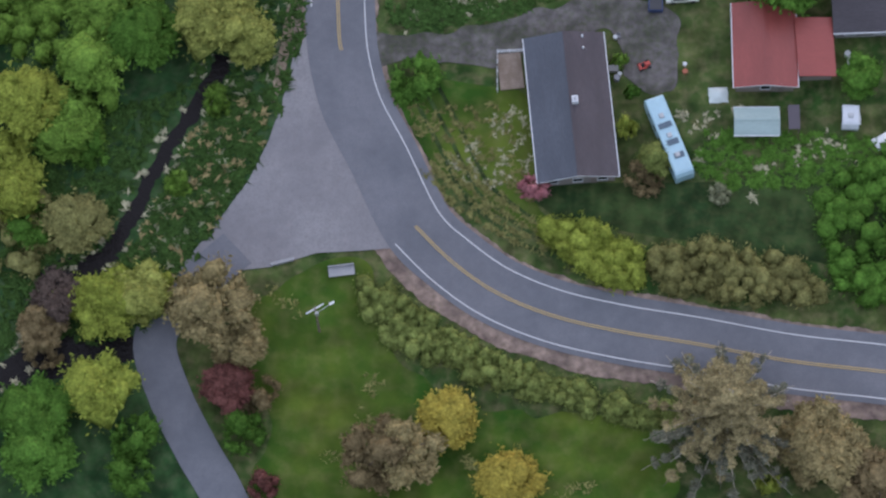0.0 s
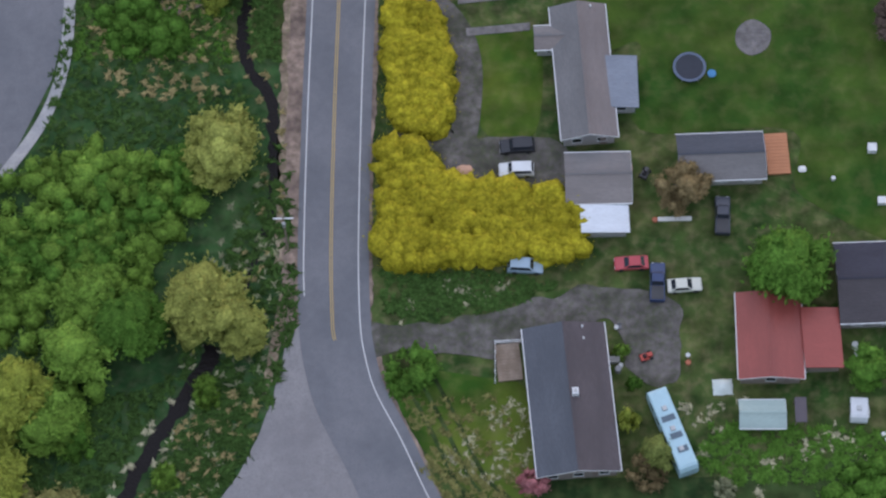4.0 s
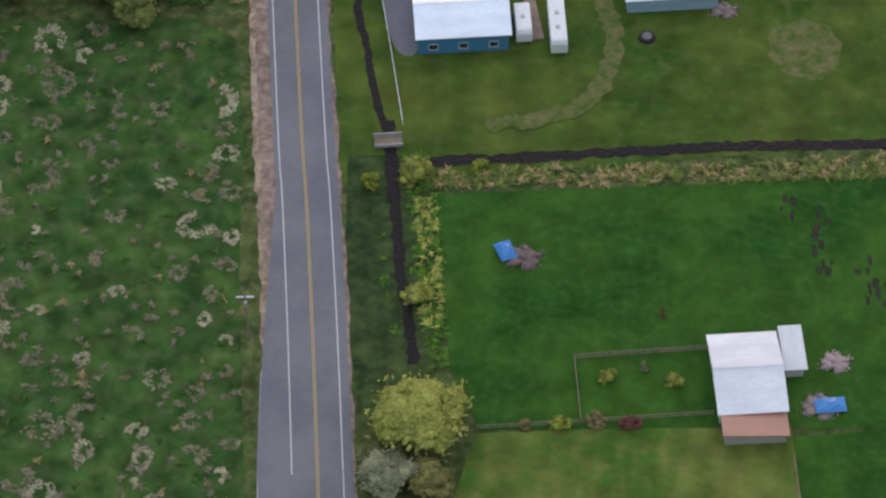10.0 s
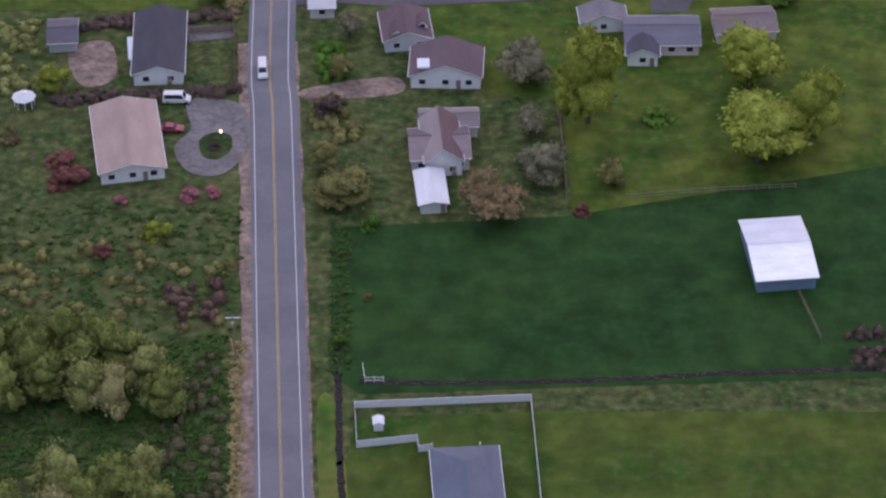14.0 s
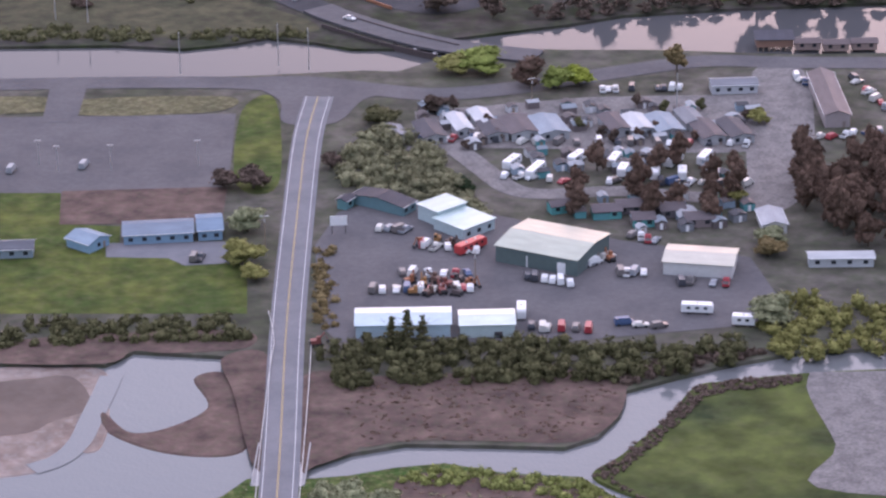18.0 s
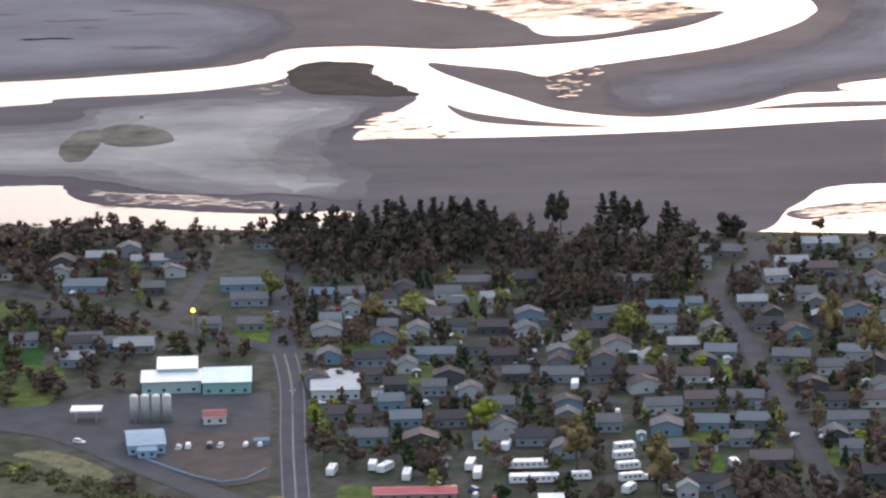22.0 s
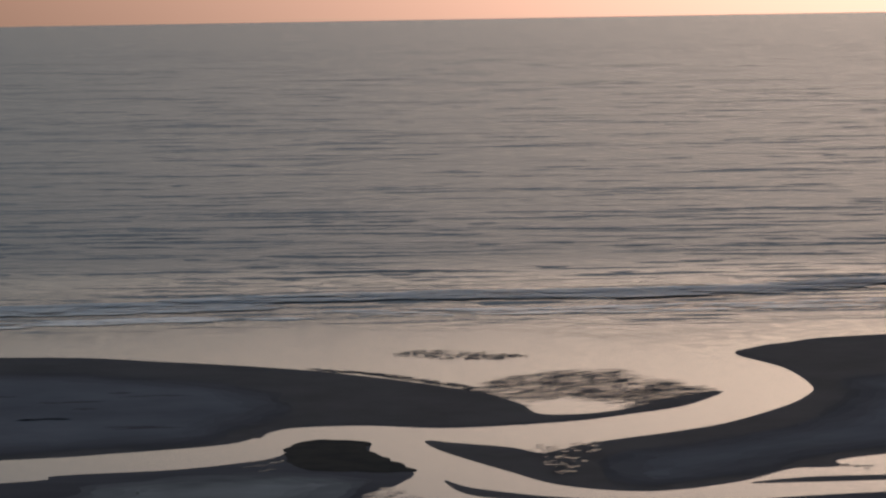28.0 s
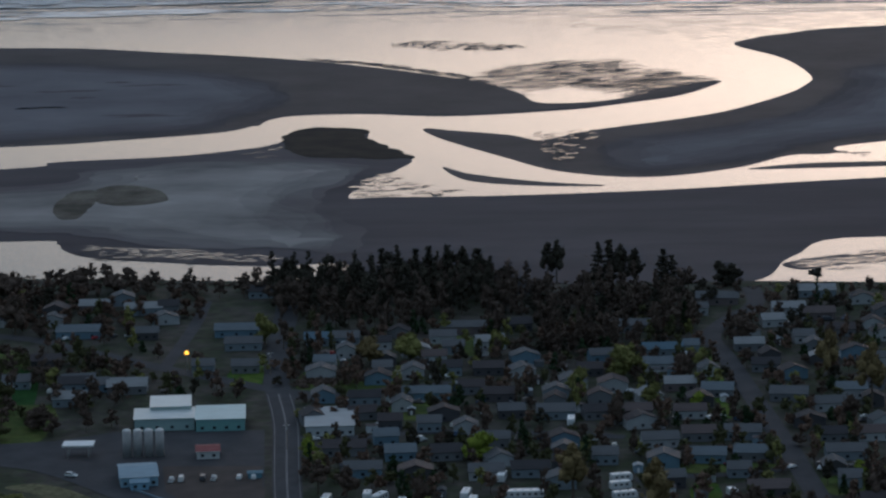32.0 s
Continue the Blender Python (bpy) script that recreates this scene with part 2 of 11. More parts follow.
M = {
    "lawn": surface("lawn", (0.032, 0.080, 0.009), (0.090, 0.122, 0.016), 0.95, 0.06, 0.5, 0.4, c3=(0.125, 0.13, 0.04), spec=0.12, mottle=0.28),
    "pasture": surface("pasture", (0.017, 0.066, 0.010), (0.038, 0.100, 0.013), 0.95, 0.045, 0.7, 0.4, c3=(0.055, 0.115, 0.022), spec=0.08, mottle=0.22),
    "dark_pasture": surface("dark_pasture", (0.016, 0.050, 0.013), (0.028, 0.068, 0.016), 0.95, 0.03, 0.7, 0.4, c3=(0.035, 0.07, 0.022), spec=0.08, mottle=0.25),
    "town_ground": surface("town_ground", (0.019, 0.024, 0.010), (0.048, 0.041, 0.038), 0.95, 0.05, 0.25, 0.5, c3=(0.035, 0.050, 0.016), ramp=(0.40, 0.58), mottle=0.40),
    "marsh_field": surface("marsh_field", (0.024, 0.066, 0.014), (0.048, 0.098, 0.02), 0.95, 0.10, 0.4, 0.8, c3=(0.085, 0.105, 0.045), spec=0.1, mottle=0.40),
    "dry_lawn": surface("dry_lawn", (0.052, 0.115, 0.016), (0.16, 0.165, 0.038), 0.9, 0.06, 0.4, 0.4, c3=(0.17, 0.16, 0.05), ramp=(0.42, 0.72), spec=0.1, mottle=0.30),
    "rough_grass": surface("rough_grass", (0.030, 0.065, 0.014), (0.075, 0.095, 0.028), 0.95, 0.12, 0.7, 0.8, c3=(0.17, 0.145, 0.075), spec=0.12, mottle=0.40),
    "dark_grass": surface("dark_grass", (0.022, 0.045, 0.014), (0.042, 0.068, 0.020), 0.95, 0.12, 0.8, 0.8, c3=(0.07, 0.08, 0.03), spec=0.12, mottle=0.40),
    "valley": surface("valley_grass", (0.022, 0.058, 0.018), (0.042, 0.082, 0.026), 0.95, 0.12, 0.8, 0.8, c3=(0.075, 0.095, 0.045), spec=0.12, mottle=0.4),
    "dull_grass": surface("dull_grass", (0.045, 0.070, 0.017), (0.090, 0.106, 0.026), 0.95, 0.06, 0.4, 0.5, c3=(0.09, 0.085, 0.04), spec=0.12, mottle=0.30),
    "marsh_green": surface("marsh_green", (0.028, 0.040, 0.018), (0.082, 0.100, 0.030), 0.95, 0.03, 0.25, 0.6, c3=(0.07, 0.075, 0.035), ramp=(0.38, 0.6), spec=0.1, mottle=0.35),
    "river_meadow": surface("river_meadow", (0.038, 0.038, 0.020), (0.068, 0.063, 0.034), 0.95, 0.05, 0.4, 0.6, c3=(0.055, 0.065, 0.03), mottle=0.35),
    "brown_marsh": surface("brown_marsh", (0.058, 0.036, 0.034), (0.150, 0.100, 0.084), 0.95, 0.09, 0.5, 0.6, c3=(0.085, 0.08, 0.05), ramp=(0.36, 0.66), mottle=0.18),
    "asphalt": surface("asphalt", (0.135, 0.139, 0.155), (0.175, 0.176, 0.192), 0.85, 0.10, 5.0, 0.15, c3=(0.12, 0.122, 0.135), mottle=0.04),
    "town_asphalt": surface("town_asphalt", (0.046, 0.046, 0.052), (0.064, 0.063, 0.070), 0.9, 0.08, 4.0, 0.15, c3=(0.040, 0.040, 0.044), spec=0.15),
    "lot_asphalt": surface("lot_asphalt", (0.083, 0.080, 0.087), (0.113, 0.108, 0.114), 0.88, 0.06, 3.0, 0.15, c3=(0.078, 0.076, 0.082), mottle=0.08),
    "lot_gravel": surface("lot_gravel", (0.045, 0.035, 0.032), (0.07, 0.055, 0.05), 0.95, 0.08, 0.8, 0.3, c3=(0.055, 0.048, 0.045)),
    "mixed_ground": surface("mixed_ground", (0.050, 0.052, 0.035), (0.10, 0.09, 0.078), 0.95, 0.04, 0.3, 0.5, c3=(0.045, 0.06, 0.026), mottle=0.35),
    "old_asphalt": surface("old_asphalt", (0.20, 0.192, 0.20), (0.255, 0.245, 0.25), 0.88, 0.07, 4.0, 0.15, c3=(0.165, 0.16, 0.165), mottle=0.05),
    "field_lawn": surface("field_lawn", (0.029, 0.074, 0.010), (0.086, 0.112, 0.018), 0.95, 0.05, 0.5, 0.4, c3=(0.10, 0.115, 0.035), spec=0.1, ramp=(0.36, 0.68), mottle=0.25),
    "worn_track": surface("worn_track", (0.050, 0.095, 0.015), (0.165, 0.150, 0.065), 0.95, 0.5, 2.0, 0.4, c3=(0.10, 0.12, 0.045), ramp=(0.36, 0.66), spec=0.1),
    "deep_lawn": surface("deep_lawn", (0.024, 0.064, 0.010), (0.060, 0.098, 0.015), 0.95, 0.06, 0.5, 0.4, c3=(0.10, 0.11, 0.035), spec=0.1, mottle=0.28),
    "verge_grass": surface("verge_grass", (0.085, 0.085, 0.045), (0.13, 0.12, 0.065), 0.95, 0.10, 0.8, 0.4, c3=(0.19, 0.165, 0.12), spec=0.1, mottle=0.3),
    "mud_spot": surface("mud_spot", (0.020, 0.028, 0.012), (0.034, 0.036, 0.018), 0.95, 0.5, 2.0, 0.4, mottle=0.3),
    "drive_gravel": surface("drive_gravel", (0.070, 0.068, 0.054), (0.140, 0.126, 0.122), 0.95, 0.16, 1.6, 0.4, c3=(0.060, 0.080, 0.028), ramp=(0.40, 0.58), mottle=0.25),
    "gravel": surface("gravel", (0.135, 0.127, 0.128), (0.205, 0.192, 0.19), 0.95, 0.2, 3.0, 0.4, c3=(0.12, 0.11, 0.09), mottle=0.20),
    "shoulder": surface("shoulder", (0.16, 0.118, 0.10), (0.30, 0.225, 0.18), 0.95, 0.25, 2.0, 0.5, c3=(0.13, 0.11, 0.075), mottle=0.30),
    "sandy_verge": surface("sandy_verge", (0.20, 0.15, 0.11), (0.36, 0.28, 0.205), 0.95, 0.3, 2.2, 0.5, c3=(0.11, 0.12, 0.05), ramp=(0.42, 0.6), mottle=0.25),
    "concrete": surface("concrete", (0.30, 0.30, 0.31), (0.40, 0.39, 0.39), 0.85, 0.3, 3.0, 0.1),
    "mud": surface("mud", (0.115, 0.080, 0.066), (0.21, 0.165, 0.145), 0.6, 0.05, 0.5, 0.2, c3=(0.24, 0.22, 0.21), spec=0.4, mottle=0.20),
    "dark_mud": surface("dark_mud", (0.075, 0.055, 0.046), (0.125, 0.092, 0.078), 0.65, 0.06, 0.4, 0.2, c3=(0.10, 0.08, 0.07), spec=0.3),
    "wet_sand": surface("wet_sand", (0.034, 0.030, 0.036), (0.056, 0.050, 0.057), 0.7, 0.012, 0.1, 0.1, c3=(0.050, 0.045, 0.050), spec=0.12),
    "beach": surface("beach_sand", (0.054, 0.047, 0.055), (0.098, 0.089, 0.099), 0.8, 0.011, 0.05, 0.1, c3=(0.06, 0.056, 0.062), spec=0.06, stretch=(0.3, 1, 1), ramp=(0.30, 0.70)),
    "river": water("river_water", (0.135, 0.143, 0.150), 0.06, 0.05, 0.35, (1, 1, 1)),
    "creek": water("creek_water", (0.016, 0.014, 0.014), 0.3, 0.25, 0.9, (1, 1, 1)),
    "sea": water("sea_water", (0.075, 0.082, 0.092), 0.06, 0.09, 0.20, (0.10, 1, 1), 2.1, 1.3, True),
    "still_river": water("still_river_water", (0.085, 0.087, 0.092), 0.04, 0.015, 0.35, (1, 1, 1)),
    "foam": surface("sea_foam", (0.66, 0.80, 0.97), (0.82, 0.90, 0.98), 0.12, 0.05, 0.4, 0.0, c3=(0.6, 0.66, 0.74), spec=0.5),
    "weed": surface("weedy_mud", (0.022, 0.019, 0.019), (0.045, 0.036, 0.03), 0.9, 0.05, 0.4, 0.5, c3=(0.03, 0.03, 0.018), spec=0.1),
    "dune_grass": surface("dune_grass", (0.055, 0.048, 0.042), (0.15, 0.135, 0.115), 0.9, 0.03, 0.3, 0.5, c3=(0.055, 0.056, 0.03), spec=0.1),
    "white_line": plain("white_line_paint", (0.62, 0.62, 0.62), 0.7),
    "faded_line": plain("faded_line_paint", (0.24, 0.235, 0.24), 0.8),
    "dead_twig": plain("bleached_twig_wood", (0.42, 0.38, 0.30), 0.8, vary=0.2),
    "yellow_line": plain("yellow_line_paint", (0.50, 0.37, 0.16), 0.7),
    "wood": surface("weathered_wood", (0.20, 0.15, 0.11), (0.30, 0.24, 0.19), 0.85, 0.6, 6.0, 0.2, stretch=(1, 1, 4)),
    "white_paint": plain("white_paint", (0.74, 0.75, 0.77), 0.55),
    "glass": plain("window_glass", (0.03, 0.035, 0.045), 0.08, spec=0.6),
    "rubber": plain("tyre_rubber", (0.02, 0.02, 0.022), 0.9),
    "bark": surface("bark", (0.09, 0.07, 0.055), (0.16, 0.13, 0.10), 0.95, 0.8, 5.0, 0.5),
    "dark_metal": plain("dark_metal", (0.06, 0.06, 0.065), 0.5, 0.4),
    "steel": plain("galvanised_steel", (0.48, 0.49, 0.50), 0.45, 0.5),
}
M["creek"].node_tree.nodes["Principled BSDF"].inputs["Specular IOR Level"].default_value = 0.15
PAINT = {}


def paint(r, g, b, rough=0.6, metallic=0.0):
    """A paint or cladding of that colour, made once."""
    key = (r, g, b, rough, metallic)
    if key not in PAINT:
        PAINT[key] = plain("painted_surface", (r, g, b), rough, metallic)
    return PAINT[key]


def roofing(r, g, b, metal=False):
    """Shingles or sheet metal of that colour, with stains."""
    key = ("roof", r, g, b, metal)
    if key not in PAINT:
        c = (r, g, b) if metal else (0.8 * r, 0.8 * g, 0.8 * b)
        PAINT[key] = surface("roof_metal" if metal else "roof_shingles", [0.9 * v for v in c], [1.1 * v for v in c], 0.42 if metal else 0.7, 0.35, 5.0, 0.1 if metal else 0.35,
                             0.0, [0.8 * v for v in c], spec=0.5 if metal else 0.15, stretch=(1, 0.3, 1))
    return PAINT[key]


# ---- building blocks ----
def mesh_of(name, verts, faces, material, smooth=False):
    me = bpy.data.meshes.new(name)
    me.from_pydata([tuple(v) for v in verts], [], [tuple(f) for f in faces])
    me.materials.append(material)
    if smooth:
        me.shade_smooth()
    return me


def part(name, data, parent, label="", at=(0, 0, 0), turn=0.0):
    """One mesh object under a thing or a part."""
    ob = new(name, data)
    ob.parent = parent
    ob.matrix_basis = pose(*at, 0, 0, turn)
    if label:
        ob["label"] = label
    return ob


def thing(name, x, y, z=0.0, turn=0.0, label="", category="", group="", kind=""):
    ob = new(name)
    ob.matrix_basis = pose(x, y, z, 0, 0, turn)
    return tagged(ob, label, category, group, kind)


def box_data(x0, x1, y0, y1, z0, z1, taper=0.0):
    a, b = taper, taper
    v = [(x0, y0, z0), (x1, y0, z0), (x1, y1, z0), (x0, y1, z0), (x0 + a, y0 + b, z1), (x1 - a, y0 + b, z1), (x1 - a, y1 - b, z1), (x0 + a, y1 - b, z1)]
    f = [(3, 2, 1, 0), (4, 5, 6, 7), (0, 1, 5, 4), (1, 2, 6, 5), (2, 3, 7, 6), (3, 0, 4, 7)]
    return v, f


def joined(*pieces):
    v, f = [], []
    for pv, pf in pieces:
        f += [tuple(i + len(v) for i in q) for q in pf]
        v += list(pv)
    return v, f


def box(name, x0, x1, y0, y1, z0, z1, material, parent, label="", taper=0.0):
    return part(name, mesh_of(name, *box_data(x0, x1, y0, y1, z0, z1, taper), material), parent, label)


def cylinder_data(r0, r1, z0, z1, n=10, x=0.0, y=0.0):
    v = [(x + r * math.cos(math.tau * i / n), y + r * math.sin(math.tau * i / n), z) for r, z in ((r0, z0), (r1, z1)) for i in range(n)]
    f = [(i, (i + 1) % n, n + (i + 1) % n, n + i) for i in range(n)] + [tuple(range(n))[::-1], tuple(range(n, 2 * n))]
    return v, f


def curve_points(pts, closed=False, step=6):
    """A smooth line through the given points."""
    p = [Vector((*q, 0)) for q in pts]
    n, out = len(p), []
    for i in range(n if closed else n - 1):
        a, b, c, d = (p[(i + k) % n] if closed else p[min(max(i + k, 0), n - 1)] for k in (-1, 0, 1, 2))
        for s in range(step):
            t = s / step
            out.append(0.5 * (2 * b + (c - a) * t + (2 * a - 5 * b + 4 * c - d) * t * t + (3 * b - a - 3 * c + d) * t ** 3))
    if not closed:
        out.append(p[-1])
    return out


LAYER = [0]


def area(name, pts, material, z=0.02, skirt=0.0, smooth=True, label="", ragged=0.0, kind="structure", flare=0.0, step=6):
    """A patch of ground inside an outline; skirt: how far its edge drops; flare: how far the foot of that edge spreads."""
    line = curve_points(pts, True, step) if smooth else [Vector((*q, 0)) for q in pts]
    LAYER[0] += 1
    z = 3 * z + 0.004 * (LAYER[0] % 6) if 0 < z < 0.1 else z
    if ragged:
        line = [q + ragged * noise.noise_vector(q * (0.35 / ragged)).to_2d().to_3d() for q in line]
    tri = tessellate_polygon([line])
    n = len(line)
    v = [(q.x, q.y, z) for q in line]
    f = [tuple(t) for t in tri]
    for i, t in enumerate(f):
        a, b, c = (line[k] for k in t)
        if (b - a).cross(c - a).z < 0:
            f[i] = t[::-1]
    if skirt:
        turn = sum(line[i].x * line[(i + 1) % n].y - line[(i + 1) % n].x * line[i].y for i in range(n))
        for i in range(n):
            d = (line[(i + 1) % n] - line[i - 1]).normalized()
            o = Vector((d.y, -d.x, 0)) * (flare if turn > 0 else -flare)
            v.append((line[i].x + o.x, line[i].y + o.y, z - skirt))
        f += [(i, (i + 1) % n, n + (i + 1) % n, n + i) if turn < 0 else (n + i, n + (i + 1) % n, (i + 1) % n, i) for i in range(n)]
    return tagged(new(name, mesh_of(name, v, f, material)), label, "", "", kind)


def ribbon(name, pts, width, material, z=0.06, offset=0.0, thick=0.0, label="", smooth=True, step=8, dash=None):
    """A road, path or painted line along a smooth line; offset: to the right of it; dash: (length, gap) or none."""
    line = curve_points(pts, False, step * (3 if name in ("creek", "track", "debris_line", "shoulder") else 1)) if smooth else [Vector((*q, 0)) for q in pts]
    LAYER[0] += 1
    z = 3 * z + 0.004 * (LAYER[0] % 6) if 0 < z < 0.07 else 3 * z + 0.03 if z < 0.1 and z > 0 else z
    v, f = [], []
    for i, q in enumerate(line):
        d = (line[min(i + 1, len(line) - 1)] - line[max(i - 1, 0)]).normalized()
        s = Vector((d.y, -d.x, 0))
        bank = width * 0.28 if name in ("creek", "track", "debris_line") else 0.9 if name == "shoulder" else 0.0
        for side, k in enumerate((offset - width / 2, offset + width / 2)):
            k += (0.5 if name == "shoulder" else bank) * (noise.noise(q * (0.16 if name == "shoulder" else 0.45) + Vector((0, 0, 9.0 * side))) + 0.6 * noise.noise(q * 1.1 + Vector((0, 5, 9.0 * side))))
            v.append((q.x + s.x * k, q.y + s.y * k, z))
    f = [(2 * i, 2 * i + 1, 2 * i + 3, 2 * i + 2) for i in range(len(line) - 1)]
    if thick:
        n = len(v)
        v += [(a, b, c - thick) for a, b, c in v]
        for i in range(len(line) - 1):
            f += [(2 * i, 2 * i + 2, n + 2 * i + 2, n + 2 * i), (2 * i + 3, 2 * i + 1, n + 2 * i + 1, n + 2 * i + 3)]
        m = 2 * len(line) - 2
        f += [(0, n, n + 1, 1), (m, m + 1, n + m + 1, n + m)]
    return tagged(new(name, mesh_of(name, v, f, material)), label, "", "", "structure")


# ---- plants ----
def ico(sub):
    bm = bmesh.new()
    bmesh.ops.create_icosphere(bm, subdivisions=sub, radius=1)
    v = np.array([p.co[:] for p in bm.verts])
    f = np.array([[p.index for p in q.verts] for q in bm.faces])
    bm.free()
    return v, f


ICO = {0: ico(1), 1: ico(2)}


def foliage(name, lumps, material, leaves, leaf, seed, sub=1, rough=0.2, core=0.66, slim=0.45):
    """Lumps (x, y, z, r, rz) of foliage, stretched and broken unevenly, under many small sprays of leaves."""
    rng = np.random.default_rng(seed)
    iv, fi = ICO[sub]
    la = np.array(lumps)
    n, m = len(la), len(iv)
    k = 1 + rough * rng.standard_normal((n, m, 1)).clip(-1.7, 1.7)
    wide = rng.uniform(0.62, 1.38, (n, 1, 3)) * la[:, None, [3, 3, 4]]
    tri_v = (0.84 * core * iv[None] * k * wide + la[:, None, :3]).reshape(-1, 3)
    tri_f = (fi[None] + (np.arange(n) * m)[:, None, None]).reshape(-1, 3)
    quads_f = []
    if leaves:
        pick = rng.integers(0, n, leaves)
        d = rng.standard_normal((leaves, 3))
        d[:, 2] = np.abs(d[:, 2]) * 0.9 - 0.1
        d /= np.linalg.norm(d, axis=1)[:, None]
        c = la[pick, :3] + d * wide[pick, 0] * rng.uniform(0.76, 1.26, (leaves, 1)) * core
        c[:, 2] = np.maximum(c[:, 2], 0.05)
        a = 0.8 * rng.standard_normal((leaves, 3)) + d * [1.0, 1.0, 0.3]
        a /= np.linalg.norm(a, axis=1)[:, None]
        if slim < 0.35:  # grass blades lie over, face up
            a[:, 2] *= 0.3
            d = d * 0.4 + [0, 0, 1]
        b = np.cross(d + 0.5 * rng.standard_normal((leaves, 3)), a)
        b /= np.linalg.norm(b, axis=1)[:, None]
        s = 0.95 * leaf * rng.uniform(0.5, 1.5, (leaves, 1))
        quads_v = np.stack([c - a * s, c + b * s * slim, c + a * s, c - b * s * slim], 1).reshape(-1, 3)
        quads_f = (np.arange(leaves * 4).reshape(-1, 4) + len(tri_v)).tolist()
        tri_v = np.concatenate([tri_v, quads_v])
    me = bpy.data.meshes.new(name)
    me.from_pydata(tri_v.tolist(), [], tri_f.tolist() + quads_f)
    me.materials.append(material)
    me.shade_smooth()
    return me


def leafy(name, c, dark=0.62, tip=1.35):
    c = [1.25 * v for v in c]
    return surface(name, [dark * v for v in c], c, 0.75, 0.7, 4.5, 0.9, c3=[min(1, tip * v) for v in c], vary=0.15, island=0.12, spec=0.05, mottle=0.3, world_scale=True)


LEAF = {
    "green": leafy("green_leaves", (0.075, 0.155, 0.022)),
    "bright": leafy("bright_green_leaves", (0.12, 0.205, 0.03)),
    "lime": leafy("spring_leaves", (0.22, 0.26, 0.04)),
    "pale": leafy("pale_willow_leaves", (0.26, 0.28, 0.065)),
    "olive": leafy("olive_leaves", (0.18, 0.175, 0.06)),
    "brown": leafy("budding_brown_twigs", (0.182, 0.140, 0.068)),
    "tan": leafy("dry_tan_twigs", (0.27, 0.222, 0.10)),
    "sallow": leafy("sallow_leaves", (0.165, 0.198, 0.052)),
    "straw": leafy("pale_straw", (0.36, 0.34, 0.22)),
    "gorse": leafy("gorse_flowers", (0.31, 0.275, 0.016), 0.6, 1.3),
    "mix": leafy("half_flowering_gorse", (0.235, 0.225, 0.030), 0.5, 1.45),
    "conifer": leafy("conifer_needles", (0.03, 0.045, 0.022)),
    "dark": leafy("dark_twigs", (0.098, 0.073, 0.059)),
    "twig": leafy("reddish_twigs", (0.125, 0.084, 0.064)),
    "shore": leafy("shore_pine_needles", (0.047, 0.042, 0.032)),
    "alder": leafy("alder_leaves", (0.31, 0.29, 0.12)),
    "willow": leafy("willow_leaves", (0.215, 0.235, 0.075)),
    "dry": leafy("dry_grass", (0.20, 0.195, 0.115)),
    "moss": leafy("mossy_leaves", (0.092, 0.090, 0.044)),
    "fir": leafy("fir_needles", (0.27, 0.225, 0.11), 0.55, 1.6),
    # Darker copy of the fir needles, with the crown's shade in its colour.
    "shade_fir": leafy("shaded_fir_needles", (0.15, 0.15, 0.105), 0.5, 1.5),
    "gold": leafy("golden_spring_leaves", (0.32, 0.265, 0.045)),
    "red": leafy("red_maple_leaves", (0.165, 0.070, 0.058)),
    "pink": leafy("pink_blossom", (0.36, 0.15, 0.16)),
    "grey": leafy("grey_green_leaves", (0.215, 0.225, 0.13)),
    "meadow": leafy("meadow_grass", (0.05, 0.095, 0.022)),
}
PROTO = {}
LOOK = {"sallow": "olive-green spring", "green": "green leafy", "bright": "bright green leafy", "lime": "yellow-green spring", "pale": "pale yellow-green", "olive": "olive-green", "brown": "brown budding", "tan": "dry tan",
        "gorse": "yellow flowering gorse", "mix": "half-flowering gorse", "conifer": "dark green conifer", "twig": "reddish brown", "moss": "mossy green", "shore": "blackish evergreen", "dark": "bare dark", "alder": "pale olive", "willow": "soft green", "red": "dark red", "pink": "pink blossoming", "grey": "grey-green", "meadow": "meadow", "straw": "straw", "dry": "pale grey-green blossoming", "gold": "golden-green spring"}


def round_crown(seed, r, h, z0, n):
    """Lumps that make up an uneven broad crown."""
    rng = random.Random(seed)
    out = []
    for i in range(n):
        a, u = i * 2.4 + rng.uniform(-0.5, 0.5), (0.35 if i < n // 5 else 1.0)
        w = (i * 0.618 + rng.uniform(0, 0.12)) % 1.0
        zz = z0 + (h - z0) * (0.12 + 0.74 * w)
        rr = r * u * rng.uniform(0.54, 0.76) * math.sin(math.pi * (0.30 + 0.58 * w))
        s = r * (rng.uniform(0.34, 0.46) if u < 1 else rng.choice((0.15, 0.19, 0.24, 0.34)) * rng.uniform(0.85, 1.15))
        out.append((rr * math.cos(a), rr * math.sin(a), zz, s, s * 0.85))
    return out


def conifer_crown(seed, r, h, z0, n):
    rng = random.Random(seed)
    out = []
    for i in range(n):
        w = (i + 0.5) / n
        a = i * 2.4 + rng.uniform(-0.4, 0.4)
        rr = r * (1 - w) ** 0.8 * rng.uniform(0.4, 0.75)
        s = r * (0.20 + 0.30 * (1 - w)) * rng.uniform(0.8, 1.2)
        out.append((rr * math.cos(a), rr * math.sin(a), z0 + (h - z0) * w, s, s * 0.8))
    return out


